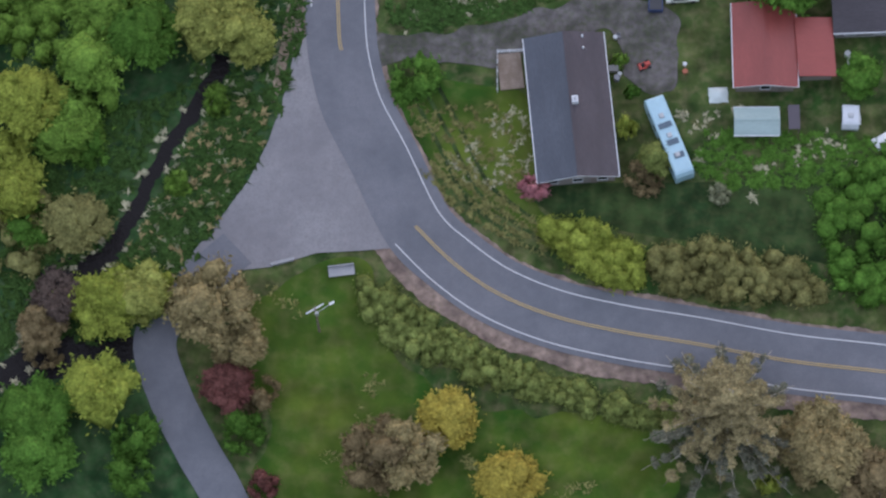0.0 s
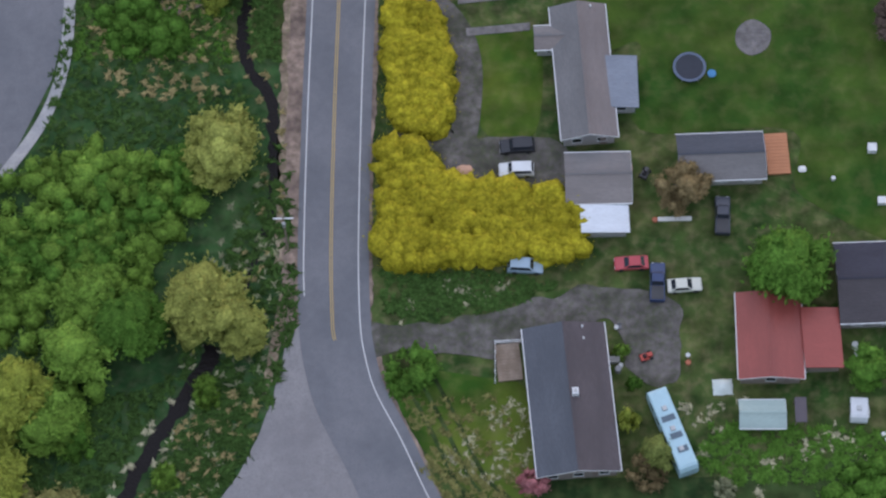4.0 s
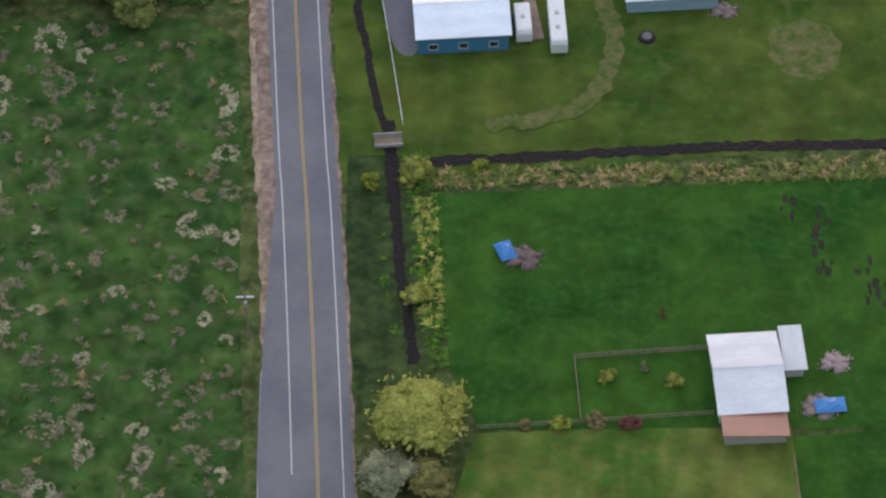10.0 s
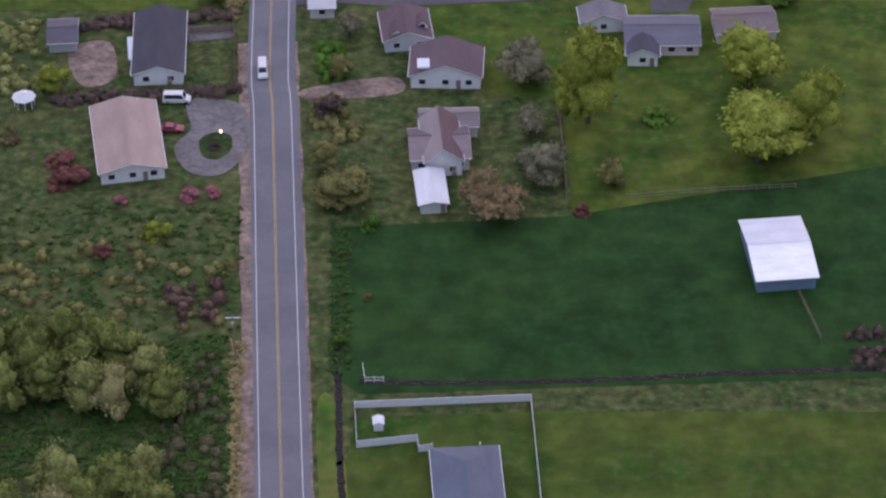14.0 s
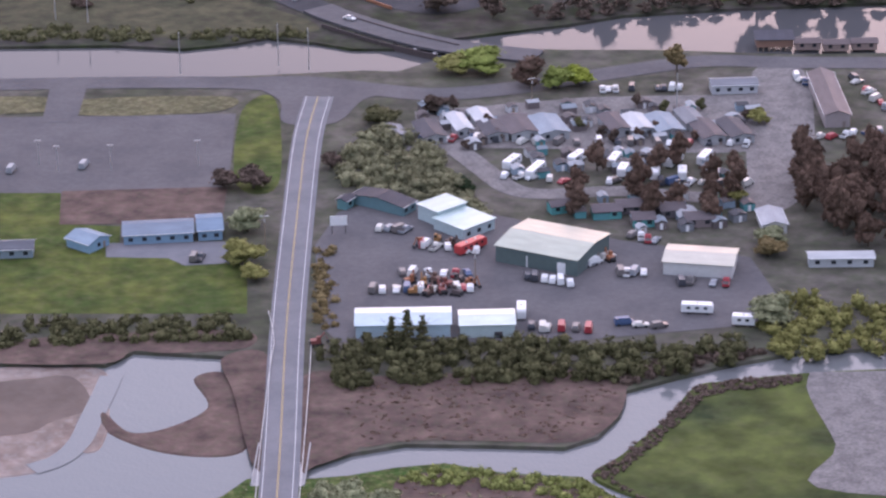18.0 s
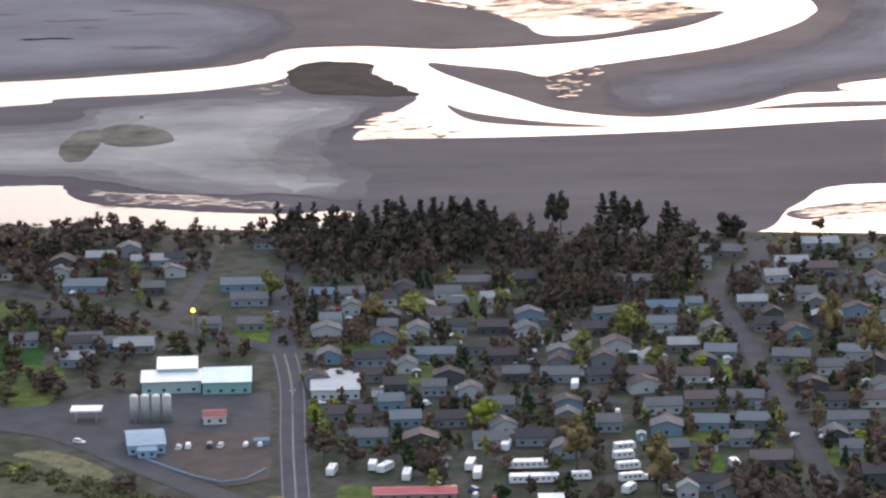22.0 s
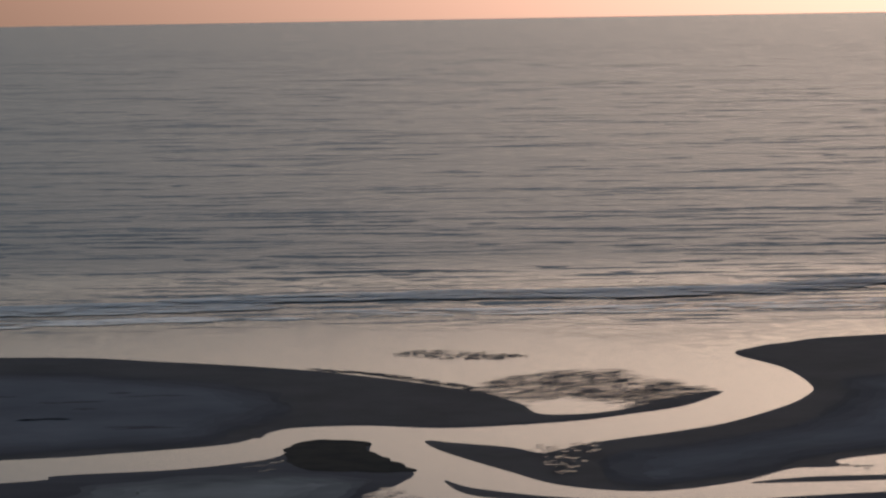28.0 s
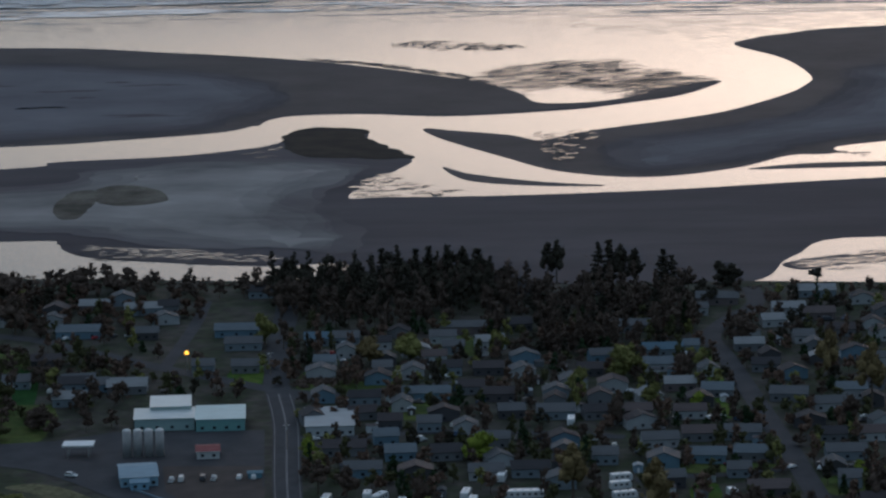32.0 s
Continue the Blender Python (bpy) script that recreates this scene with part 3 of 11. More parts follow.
def trunk_data(h, r, seed, limbs=4):
    rng = random.Random(seed)
    pieces = [cylinder_data(r, r * 0.45, 0, h, 8)]
    for i in range(limbs):
        a, z = math.tau * (i + rng.random()) / limbs, h * rng.uniform(0.45, 0.85)
        reach, rise = h * rng.uniform(0.25, 0.4), h * rng.uniform(0.15, 0.3)
        v, f = cylinder_data(r * 0.4, r * 0.12, 0, 1, 6)
        v = [(x + reach * zz * math.cos(a), y + reach * zz * math.sin(a), z + rise * zz) for x, y, zz in v]
        pieces.append((v, f))
    return joined(*pieces)


def tree(look_of, at, h, r, shape="round", group=""):
    """A tree of that height and crown radius; three different ones of each sort are made and then repeated, turned and scaled."""
    x, y = at
    variant = int(abs(x * 7.3 + y * 3.1)) % 3
    far = y > 560
    key = (look_of, shape, variant, far)
    turn = (x * 37 + y * 17) % 360
    if key not in PROTO:
        ob = thing("conifer" if shape == "spire" else "shrub" if shape == "shrub" else "tree", x, y, 0, turn)
        if shape == "spire":
            lumps, sub = conifer_crown(variant + 5, 1.0, 6.0, 0.5, 26), 1
            top = 5.4
        elif shape == "pine":
            lumps, sub = conifer_crown(variant + 9, 1.0, 2.2, 0.9, 12) + round_crown(variant, 1.0, 2.2, 0.9, 8), 1
            top = 2.0
        elif shape == "shrub":
            lumps, sub = round_crown(variant + 21, 1.05, 1.0, -0.25, 20), 0
            top = 0.5
        else:
            lumps, sub = round_crown(variant + 31, 1.15, 2.0, 0.2, 52), 0
            if far or look_of not in ("brown", "tan", "dark", "twig", "shore", "conifer"):
                lumps = [(0.25 * math.cos(k * 2.1 + variant), 0.25 * math.sin(k * 2.1 + variant), 0.72 + 0.22 * k, 0.66, 0.55) for k in range(4)] + lumps
            top = 1.3
        if shape != "shrub":
            part("trunk", mesh_of("trunk", *trunk_data(top, 0.08 if shape != "shrub" else 0.05, variant), M["bark"]), ob)
        bare = look_of in ("brown", "tan", "dark", "twig") and not far
        part("crown", foliage("crown", lumps, LEAF[look_of], int({"round": 2600, "shrub": 800, "spire": 700, "pine": 800}[shape] * (1.3 if bare else 0.9 if not far else 0.45)), {"spire": 0.2}.get(shape, 0.1) * (0.62 if bare else 0.72 if not far else 1.15), variant, sub, 0.2, 0.72 if bare else 0.95 if not far else 0.8), ob)
        ob["category"] = "shrub" if shape == "shrub" else "tree"
        PROTO[key] = ob
    else:
        ob = copy_thing(PROTO[key], pose(x, y, 0, 0, 0, turn))
    unit = {"round": 2.0, "shrub": 1.0, "spire": 6.0, "pine": 2.2}[shape]
    ob.scale = (r, r, h / unit)
    size = "small" if h < 4 else "tall" if h > 13 else "mid-sized"
    ob["label"] = f"{size} {LOOK[look_of]} {'shrub' if shape == 'shrub' else 'conifer' if shape in ('spire', 'pine') else 'tree'} with an uneven {'pointed' if shape == 'spire' else 'rounded'} crown"
    if group:
        ob["group"] = group
    return ob


def grove(name, items, look_of, label, leaves=150):
    """Far trees (x, y, h, r, shape) that stand too thick to tell apart, as one mass of crowns over their trunks."""
    lumps, trunks = [], []
    rng = random.Random(len(items))
    for k, (x, y, h, r, shape) in enumerate(items):
        if shape == "spire":
            own = conifer_crown(k, 1.0, 6.0, 0.5, 12)
            unit = 6.0
        else:
            own = [(rng.uniform(-0.1, 0.1), rng.uniform(-0.1, 0.1), 0.85, 0.62, 0.6), (rng.uniform(-0.2, 0.2), rng.uniform(-0.2, 0.2), 1.45, 0.42, 0.45)]
            for i in range(7):
                a, w = 2.4 * i + rng.uniform(-0.5, 0.5), rng.random()
                own.append((0.62 * math.cos(a) * (1.05 - 0.5 * w), 0.62 * math.sin(a) * (1.05 - 0.5 * w), 0.35 + 1.25 * w, rng.uniform(0.26, 0.40), rng.uniform(0.25, 0.42)))
            unit = 2.0
        lumps += [(x + a * r, y + b * r, c * h / unit, s * r, t * (h / unit if shape != "spire" else r * 1.6)) for a, b, c, s, t in own]
        v, f = cylinder_data(0.035 * h * 0.5, 0.02 * h * 0.5, 0, h * 0.7, 6, x, y)
        trunks.append((v, f))
    ob = tagged(new(name, foliage(name, lumps, LEAF[look_of], int(0.9 * leaves * len(items)), 0.85, len(items), 0, 0.25, 0.68)), label, "trees", "", "stuff")
    part("trunks", mesh_of("trunks", *joined(*trunks), M["bark"]), ob)
    return ob


def inside(q, line):
    hit = False
    for i in range(len(line)):
        a, b = line[i - 1], line[i]
        if (a[1] > q[1]) != (b[1] > q[1]) and q[0] < a[0] + (q[1] - a[1]) * (b[0] - a[0]) / (b[1] - a[1]):
            hit = not hit
    return hit


def scatter(line, count, seed, gap=0.0):
    """Random places inside an outline, at least gap apart."""
    rng = random.Random(seed)
    xs, ys = [q[0] for q in line], [q[1] for q in line]
    out, tries = [], 0
    while len(out) < count and tries < count * 40:
        tries += 1
        q = (rng.uniform(min(xs), max(xs)), rng.uniform(min(ys), max(ys)))
        if inside(q, line) and all((q[0] - o[0]) ** 2 + (q[1] - o[1]) ** 2 > gap * gap for o in out):
            out.append(q)
    return out


def hedge(name, line, look_of, h, count, leaves, seed, size=1.3, leaf=0.28, label="", category="hedge", kind="", cell=5.0, even=False):
    """A dense mass of shrubs inside an outline: one thing, each shrub a part."""
    rng = random.Random(seed)
    cx, cy = sum(q[0] for q in line) / len(line), sum(q[1] for q in line) / len(line)
    shrubs = {}
    for x, y in scatter(line, count * 2 if even else count, seed, size * (0.5 if even else 0.55)):
        s = size * rng.uniform(0.9, 1.4)
        t = s * (rng.uniform(0.55, 0.75) if even else rng.uniform(0.7, 1.0))
        z = max(0.3, h * (rng.uniform(0.9, 1.0) if even else rng.uniform(0.5, 1.0)) - t)
        bush = shrubs.setdefault((round(x / cell), round(y / cell)), [])
        bush.append((x - cx, y - cy, z, s, t))
        if len(bush) % 2:
            bush.append((x - cx, y - cy, 0.25 * z, s * 1.05, z))
    ob = thing(name, cx, cy, 0, 0, label, category, "", kind)
    total = sum(len(b) for b in shrubs.values())
    for k, bush in enumerate(shrubs.values()):
        part("shrub", foliage("shrub", bush, LEAF[look_of], int((6.5 if cy > 560 else 5.5) * leaves * len(bush) / total) + 4, leaf * (1.2 if cy > 560 else 0.6 if even else 0.85), seed + k, 0, 0.16 if even else 0.24, 1.16 if even else 0.74 if cy > 560 else 0.88), ob)
    return ob


def tufts(name, line, look_of, count, seed, size=0.5, label="", leaves=3, leaf=0.35, h=0.5, avoid=(), free=2.4):
    """Countless clumps of grass inside an outline."""
    rng = random.Random(seed)
    lumps = [(x, y, 0.05, size * rng.uniform(0.5, 1.4), h * rng.uniform(0.5, 1.3)) for x, y in scatter(line, count, seed) if all((x - a) ** 2 + (y - b) ** 2 > free * free for a, b in avoid)]
    return tagged(new(name, foliage(name, lumps, LEAF[look_of], 3 * leaves * len(lumps), 1.9 * leaf, seed, 0, 0.25, 0.55, 0.2)), label, "", "", "stuff")


# ---- buildings ----
def slab(name, quad, thick, material, parent, label=""):
    """A sloping slab over four corners."""
    q = [Vector(p) for p in quad]
    nrm = (q[1] - q[0]).cross(q[-1] - q[0]).normalized() * thick
    v = [p - nrm for p in q] + q
    n = len(q)
    f = [tuple(range(n))[::-1], tuple(range(n, 2 * n))] + [(i, (i + 1) % n, n + (i + 1) % n, n + i) for i in range(n)]
    return part(name, mesh_of(name, v, f, material), parent, label)


def window(parent, x, y, z, w, h, facing, framing=None, far=False):
    """A window with a frame, a sill and a pane, proud of a wall. facing: 0 south, 90 east, 180 north, 270 west."""
    t = 0.09
    if far:
        return part("window", mesh_of("window", *box_data(-w / 2, w / 2, -0.04, 0.02, 0, h), M["glass"]), parent, "", (x, y, z), facing)
    bars = [box_data(-w / 2 - t, -w / 2, -0.05, 0.03, 0, h), box_data(w / 2, w / 2 + t, -0.05, 0.03, 0, h), box_data(-w / 2 - t, w / 2 + t, -0.05, 0.03, h, h + t), box_data(-w / 2 - t, w / 2 + t, -0.09, 0.03, -t, 0)]
    fr = part("window", mesh_of("window", *joined(*bars), framing or M["white_paint"]), parent, "", (x, y, z), facing)
    part("pane", mesh_of("pane", *box_data(-w / 2, w / 2, -0.02, 0.02, 0, h), M["glass"]), fr)
    return fr


def house(x, y, w, l, turn, roof_a, roof_b=None, wall=None, ridge="y", eave=2.6, rise=1.5, style="gable", over=0.45, windows=2, door=True, label="", category="house", name="house", chimney=False, vents=0, group="", gutter=True, south_only=False):
    """A building under a gable, hip, shed or flat roof, w by l over the eaves; ridge: along which side the ridge runs."""
    facing_side = ridge == "x"
    if facing_side:
        w, l, turn = l, w, turn + 90
    ob = thing(name, x, y, 0, turn, label, category, group)
    roof_b, wall = roof_b or roof_a, wall or M["white_paint"]
    a, b = w / 2 - over, l / 2 - over
    W, L = w / 2, l / 2
    k = rise / W
    up = eave + k * over
    if style == "gable":
        v = [(-a, -b, 0), (a, -b, 0), (a, b, 0), (-a, b, 0), (-a, -b, up), (a, -b, up), (a, b, up), (-a, b, up), (0, -b, eave + rise - 0.12), (0, b, eave + rise - 0.12)]
        f = [(0, 1, 5, 8, 4), (2, 3, 7, 9, 6), (1, 2, 6, 5), (3, 0, 4, 7), (3, 2, 1, 0), (4, 8, 9, 7), (8, 5, 6, 9)]
        part("wall", mesh_of("wall", v, f, wall), ob)
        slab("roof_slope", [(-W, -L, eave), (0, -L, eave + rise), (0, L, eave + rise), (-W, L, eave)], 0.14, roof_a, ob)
        # roof_b, where given, tones this slope for the unequal light on the roof.
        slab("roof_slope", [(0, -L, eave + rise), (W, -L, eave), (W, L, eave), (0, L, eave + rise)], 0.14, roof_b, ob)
        if not south_only:
            box("ridge_cap", -0.16, 0.16, -L, L, eave + rise - 0.03, eave + rise + 0.05, roof_b, ob)
        for s in () if south_only else (-1, 1):
            slab("barge_board", [(s * W, y0 - 0.03, eave - 0.2) if s < 0 else (0, y0 - 0.03, eave + rise - 0.16) for y0 in (-L,)] + [(0, -L - 0.03, eave + rise - 0.16) if s < 0 else (W, -L - 0.03, eave - 0.2)]
                 + [(0, -L - 0.03, eave + rise + 0.02) if s < 0 else (W, -L - 0.03, eave - 0.01), (-W, -L - 0.03, eave - 0.01) if s < 0 else (0, -L - 0.03, eave + rise + 0.02)], 0.03, M["white_paint"], ob)
    elif style == "hip":
        part("wall", mesh_of("wall", *box_data(-a, a, -b, b, 0, eave + 0.1), wall), ob)
        c = max(L - W, 0.3)
        r0, r1, z = (0, -c, eave + rise), (0, c, eave + rise), eave
        slab("roof_slope", [(-W, -L, z), r0, r1, (-W, L, z)], 0.14, roof_a, ob)
        slab("roof_slope", [r0, (W, -L, z), (W, L, z), r1], 0.14, roof_b, ob)
        slab("roof_slope", [(-W, -L, z), (W, -L, z), r0], 0.14, roof_a, ob)
        slab("roof_slope", [(W, L, z), (-W, L, z), r1], 0.14, roof_b, ob)
    else:
        tip = rise if style == "shed" else 0.05
        v = [(-a, -b, 0), (a, -b, 0), (a, b, 0), (-a, b, 0), (-a, -b, eave), (a, -b, eave), (a, b, eave + tip - 0.02), (-a, b, eave + tip - 0.02)]
        part("wall", mesh_of("wall", v, box_data(0, 1, 0, 1, 0, 1)[1], wall), ob)
        slab("roof", [(-W, -L, eave + 0.1), (W, -L, eave + 0.1), (W, L, eave + 0.1 + tip), (-W, L, eave + 0.1 + tip)], 0.2, roof_a, ob)
    if gutter and style in ("gable", "hip"):
        for s in (-1, 1):
            box("gutter", *(sorted((s * W, s * (W + 0.12)))), -L, L, eave - 0.14, eave - 0.02, M["white_paint"], ob)
    if windows:
        for s, face in ((-1, 0),) if south_only else ((-1, 0), (1, 180)):
            if south_only and facing_side:
                break
            n = max(1, min(windows, int(2 * a / 2.4)))
            for i in range(n):
                window(ob, -a + 2 * a * (i + 0.5) / n, s * (b + 0.02), 1.0, 1.2, 1.1, face, None, south_only)
        for s, face in () if south_only and not facing_side else ((-1, 270),) if south_only else ((1, 90), (-1, 270)):
            n = max(1, min(windows + 1, int(2 * b / 3.0)))
            for i in range(n):
                window(ob, s * (a + 0.02), -b + 2 * b * (i + 0.5) / n, 1.0, 1.3, 1.1, face, None, south_only)
    if door:
        d = box("door", a * 0.18 + 0.85, a * 0.18 + 1.75, -b - 0.06, -b + 0.02, 0, 2.03, paint(0.25, 0.2, 0.18), ob)
        if not south_only:
            box("door_handle", a * 0.18 + 0.93, a * 0.18 + 1.0, -b - 0.12, -b - 0.06, 0.98, 1.06, M["steel"], d)
    if chimney:
        ch = box("chimney", W * 0.02, W * 0.02 + 0.9, -0.2, 0.8, eave + rise * 0.7, eave + rise + 0.7, M["white_paint"], ob, "white chimney box", 0.05)
        box("flue", W * 0.02 + 0.25, W * 0.02 + 0.65, 0.1, 0.5, eave + rise + 0.7, eave + rise + 0.95, M["steel"], ch)
    for i in range(vents):
        part("roof_vent", mesh_of("roof_vent", *cylinder_data(0.16, 0.12, 0, 0.5, 8), M["white_paint"]), ob, "", (W * 0.45, L * (0.93 - 0.16 * i), eave + rise * 0.5))
    return ob


def town_house(at, w, l, turn, roof, wall, ridge="x", eave=2.8, rise=1.9, windows=2):
    w, l, eave, rise = 1.15 * w, 1.12 * l, eave + 0.7, rise + 0.5
    # Second slope repeats the roof colour a little darker, as painted shading.
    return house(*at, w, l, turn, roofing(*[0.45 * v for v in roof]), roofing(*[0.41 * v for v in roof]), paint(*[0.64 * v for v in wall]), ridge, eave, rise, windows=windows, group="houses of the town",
                 south_only=True, door=False, label=f"{'light' if sum(wall) > 1.2 else 'dark' if sum(wall) < 0.5 else 'muted'} timber house with a {'pale' if sum(roof) > 0.9 else 'reddish' if roof[0] > 1.5 * roof[2] else 'dark'} gable roof", gutter=False)


# ---- vehicles ----
CARS = {}
SHAPES = {  # length, width, belt height, roof height, hood end, windscreen top, rear top, rear end (along the length from the front)
    "car": (4.5, 1.8, 0.95, 1.42, 1.25, 1.95, 3.4, 4.0),
    "suv": (4.7, 1.9, 1.10, 1.75, 1.25, 1.75, 4.3, 4.6),
    "pickup": (5.5, 1.95, 1.10, 1.80, 1.45, 1.95, 3.1, 3.4),
    "van": (5.4, 2.0, 1.20, 2.15, 0.9, 1.5, 5.2, 5.35),
}


def vehicle(kind, colour, x, y, heading, label="", group="", near=True):
    """A parked vehicle that heads along heading (degrees from +x)."""
    key = (kind, colour, near)
    if key in CARS:
        ob = copy_thing(CARS[key], pose(x, y, 0.14, 0, 0, heading))
        return tagged(ob, label, "", group)
    n = len(SHAPES[kind])
    L, W, belt, top, hood, wt, rt, re = SHAPES[kind]
    ob = CARS[key] = thing("pickup_truck" if kind == "pickup" else kind, x, y, 0.14, heading, label, "pickup truck" if kind == "pickup" else kind, group)
    p, h, q = paint(*colour, 0.3), L / 2, W / 2
    s = 0.12
    low = [(h, 0.35), (h, 0.68), (h - 0.12, 0.80), (h - hood, belt), (h - re, belt), (-h + 0.05, belt - 0.08), (-h, 0.6), (-h, 0.35)]
    ys = [(-q, 0.93), (-q + s, 1.0), (q - s, 1.0), (q, 0.93)]
    v = [(a * (0.985 if c < 1 else 1), b, 0.30 + (z - 0.30) * c) for b, c in ys for a, z in low]
    m = len(low)
    f = [(i + j * m, (i + 1) % m + j * m, (i + 1) % m + (j + 1) * m, i + (j + 1) * m) for j in range(3) for i in range(m)] + [tuple(range(m)), tuple(range(3 * m, 4 * m))[::-1]]
    q1, q2 = q - 0.06, q - 0.22
    cab = [(h - hood, -q1, belt - 0.03), (h - hood, q1, belt - 0.03), (h - re, q1, belt - 0.03), (h - re, -q1, belt - 0.03), (h - wt, -q2, top), (h - wt, q2, top), (h - rt, q2, top), (h - rt, -q2, top)]
    cf = [(4, 5, 6, 7), (0, 1, 5, 4), (1, 2, 6, 5), (2, 3, 7, 6), (3, 0, 4, 7)]
    pieces = [(v, f), (cab, cf)]
    body = part("body", mesh_of("body", *joined(*pieces), p), ob)
    c = [Vector(k) for k in cab]

    def pane(name, quad):
        mid = sum(quad, Vector()) / 4
        nrm = (quad[1] - quad[0]).cross(quad[3] - quad[0]).normalized()
        if nrm.dot(mid - Vector((h - (wt + rt) / 2, 0, (belt + top) / 2))) < 0:
            nrm = -nrm
        part(name, mesh_of(name, [mid + (k - mid) * 0.86 + nrm * 0.015 for k in quad], [(0, 1, 2, 3)], M["glass"]), body)

    pane("windscreen", [c[0], c[1], c[5], c[4]])
    if near:
        pane("rear_window", [c[2], c[3], c[7], c[6]])
        pane("side_window", [c[1], c[2], c[6], c[5]]), pane("side_window", [c[3], c[0], c[4], c[7]])
    if kind == "pickup":
        box("load_bed", -h + 0.15, h - re - 0.05, -q + 0.16, q - 0.16, belt - 0.02, belt + 0.02, M["dark_metal"], ob, "dark empty load bed")
    for sx in (h - 0.85, -h + 0.95):
        for sy in (-q + 0.08, q - 0.08):
            wv, wf = cylinder_data(0.33, 0.33, -0.11, 0.11, 12)
            part("wheel", mesh_of("wheel", [(a, zz, b) for a, b, zz in wv], wf, M["rubber"]), ob, "", (sx, sy, 0.33))
    for sy in (-q + 0.35, q - 0.35) if near else ():
        box("headlight", h - 0.02, h + 0.02, sy - 0.17, sy + 0.17, 0.58, 0.72, M["white_paint"], body)
    return ob


def camper(x, y, heading, length=8.0, width=2.5, height=3.1, colour=(0.72, 0.73, 0.75), label="white camper trailer parked on the ground", name="camper", group=""):
    """A box-bodied camper, trailer or bus with rounded ends, roof vents, windows and wheels."""
    key = (name, length, width, height, colour)
    if key in CARS:
        return tagged(copy_thing(CARS[key], pose(x, y, 0.12, 0, 0, heading)), label, "", group)
    ob = CARS[key] = thing(name, x, y, 0.12, heading, label, name.replace("_", " "), group)
    h, q, z0 = length / 2, width / 2, 0.55
    prof = [(h, z0), (h, height - 0.75), (h - 0.35, height - 0.15), (h - 0.7, height), (-h + 0.4, height), (-h + 0.1, height - 0.15), (-h, height - 0.5), (-h, z0)]
    v = [(a, b * q, z0 + (z - z0) * (1 if abs(b) < 0.9 else 0.96)) for b in (-1, -0.86, 0.86, 1) for a, z in prof]
    m = len(prof)
    f = [(i + j * m, (i + 1) % m + j * m, (i + 1) % m + (j + 1) * m, i + (j + 1) * m) for j in range(3) for i in range(m)] + [tuple(range(m)), tuple(range(3 * m, 4 * m))[::-1]]
    body = part("body", mesh_of("body", v, f, paint(*colour, 0.4)), ob)
    n = max(2, int(length / 2.2))
    for s in (-1, 1):
        for i in range(n):
            a = -h + 0.9 + (length - 1.8) * (i + 0.5) / n
            box("side_window", a - 0.5, a + 0.5, s * q - 0.02, s * q + 0.02, height * 0.52, height * 0.52 + 0.7, M["glass"], body)
    for i in range(max(1, n - 2)):
        a = -h + length * (i + 1) / (max(1, n - 2) + 1)
        box("roof_vent", a - 0.35, a + 0.35, -0.35, 0.35, height - 0.02, height + 0.2, M["steel"], body, "", 0.06)
    for sx in (h * 0.62, -h * 0.55):
        for sy in (-q + 0.15, q - 0.15):
            wv, wf = cylinder_data(0.38, 0.38, -0.13, 0.13, 12)
            part("wheel", mesh_of("wheel", [(a, zz, b) for a, b, zz in wv], wf, M["rubber"]), ob, "", (sx, sy, 0.38))
    return ob


# ---- fences, poles ----
def fence(pts, h=1.1, gap=2.4, material=None, solid=False, label="", rails=2):
    """A fence along straight runs: posts and rails or panels, each a part."""
    m = material or M["wood"]
    ob = thing("fence", *pts[0], 0, 0, label, "fence")
    o = Vector((*pts[0], 0))
    post = mesh_of("post", *box_data(-0.07, 0.07, -0.07, 0.07, 0, h + 0.08), m)
    for a, b in zip(pts, pts[1:]):
        a, b = Vector((*a, 0)) - o, Vector((*b, 0)) - o
        n = max(1, round((b - a).length / gap))
        turn = math.degrees(math.atan2(b.y - a.y, b.x - a.x))
        d = (b - a).length / n
        if solid:
            data = mesh_of("panel", *box_data(0.08, d - 0.08, -0.03, 0.03, 0.05, h), m)
        else:
            data = mesh_of("rail", *joined(*[box_data(0.07, d - 0.07, -0.025, 0.025, h * (k + 1) / rails - 0.14, h * (k + 1) / rails) for k in range(rails)]), m)
        for i in range(n):
            q = a + (b - a) * (i / n)
            part("post", post, ob, "", tuple(q), turn)
            part("panel" if solid else "rail", data, ob, "", tuple(q), turn)
        part("post", post, ob, "", tuple(b), turn)
    return ob


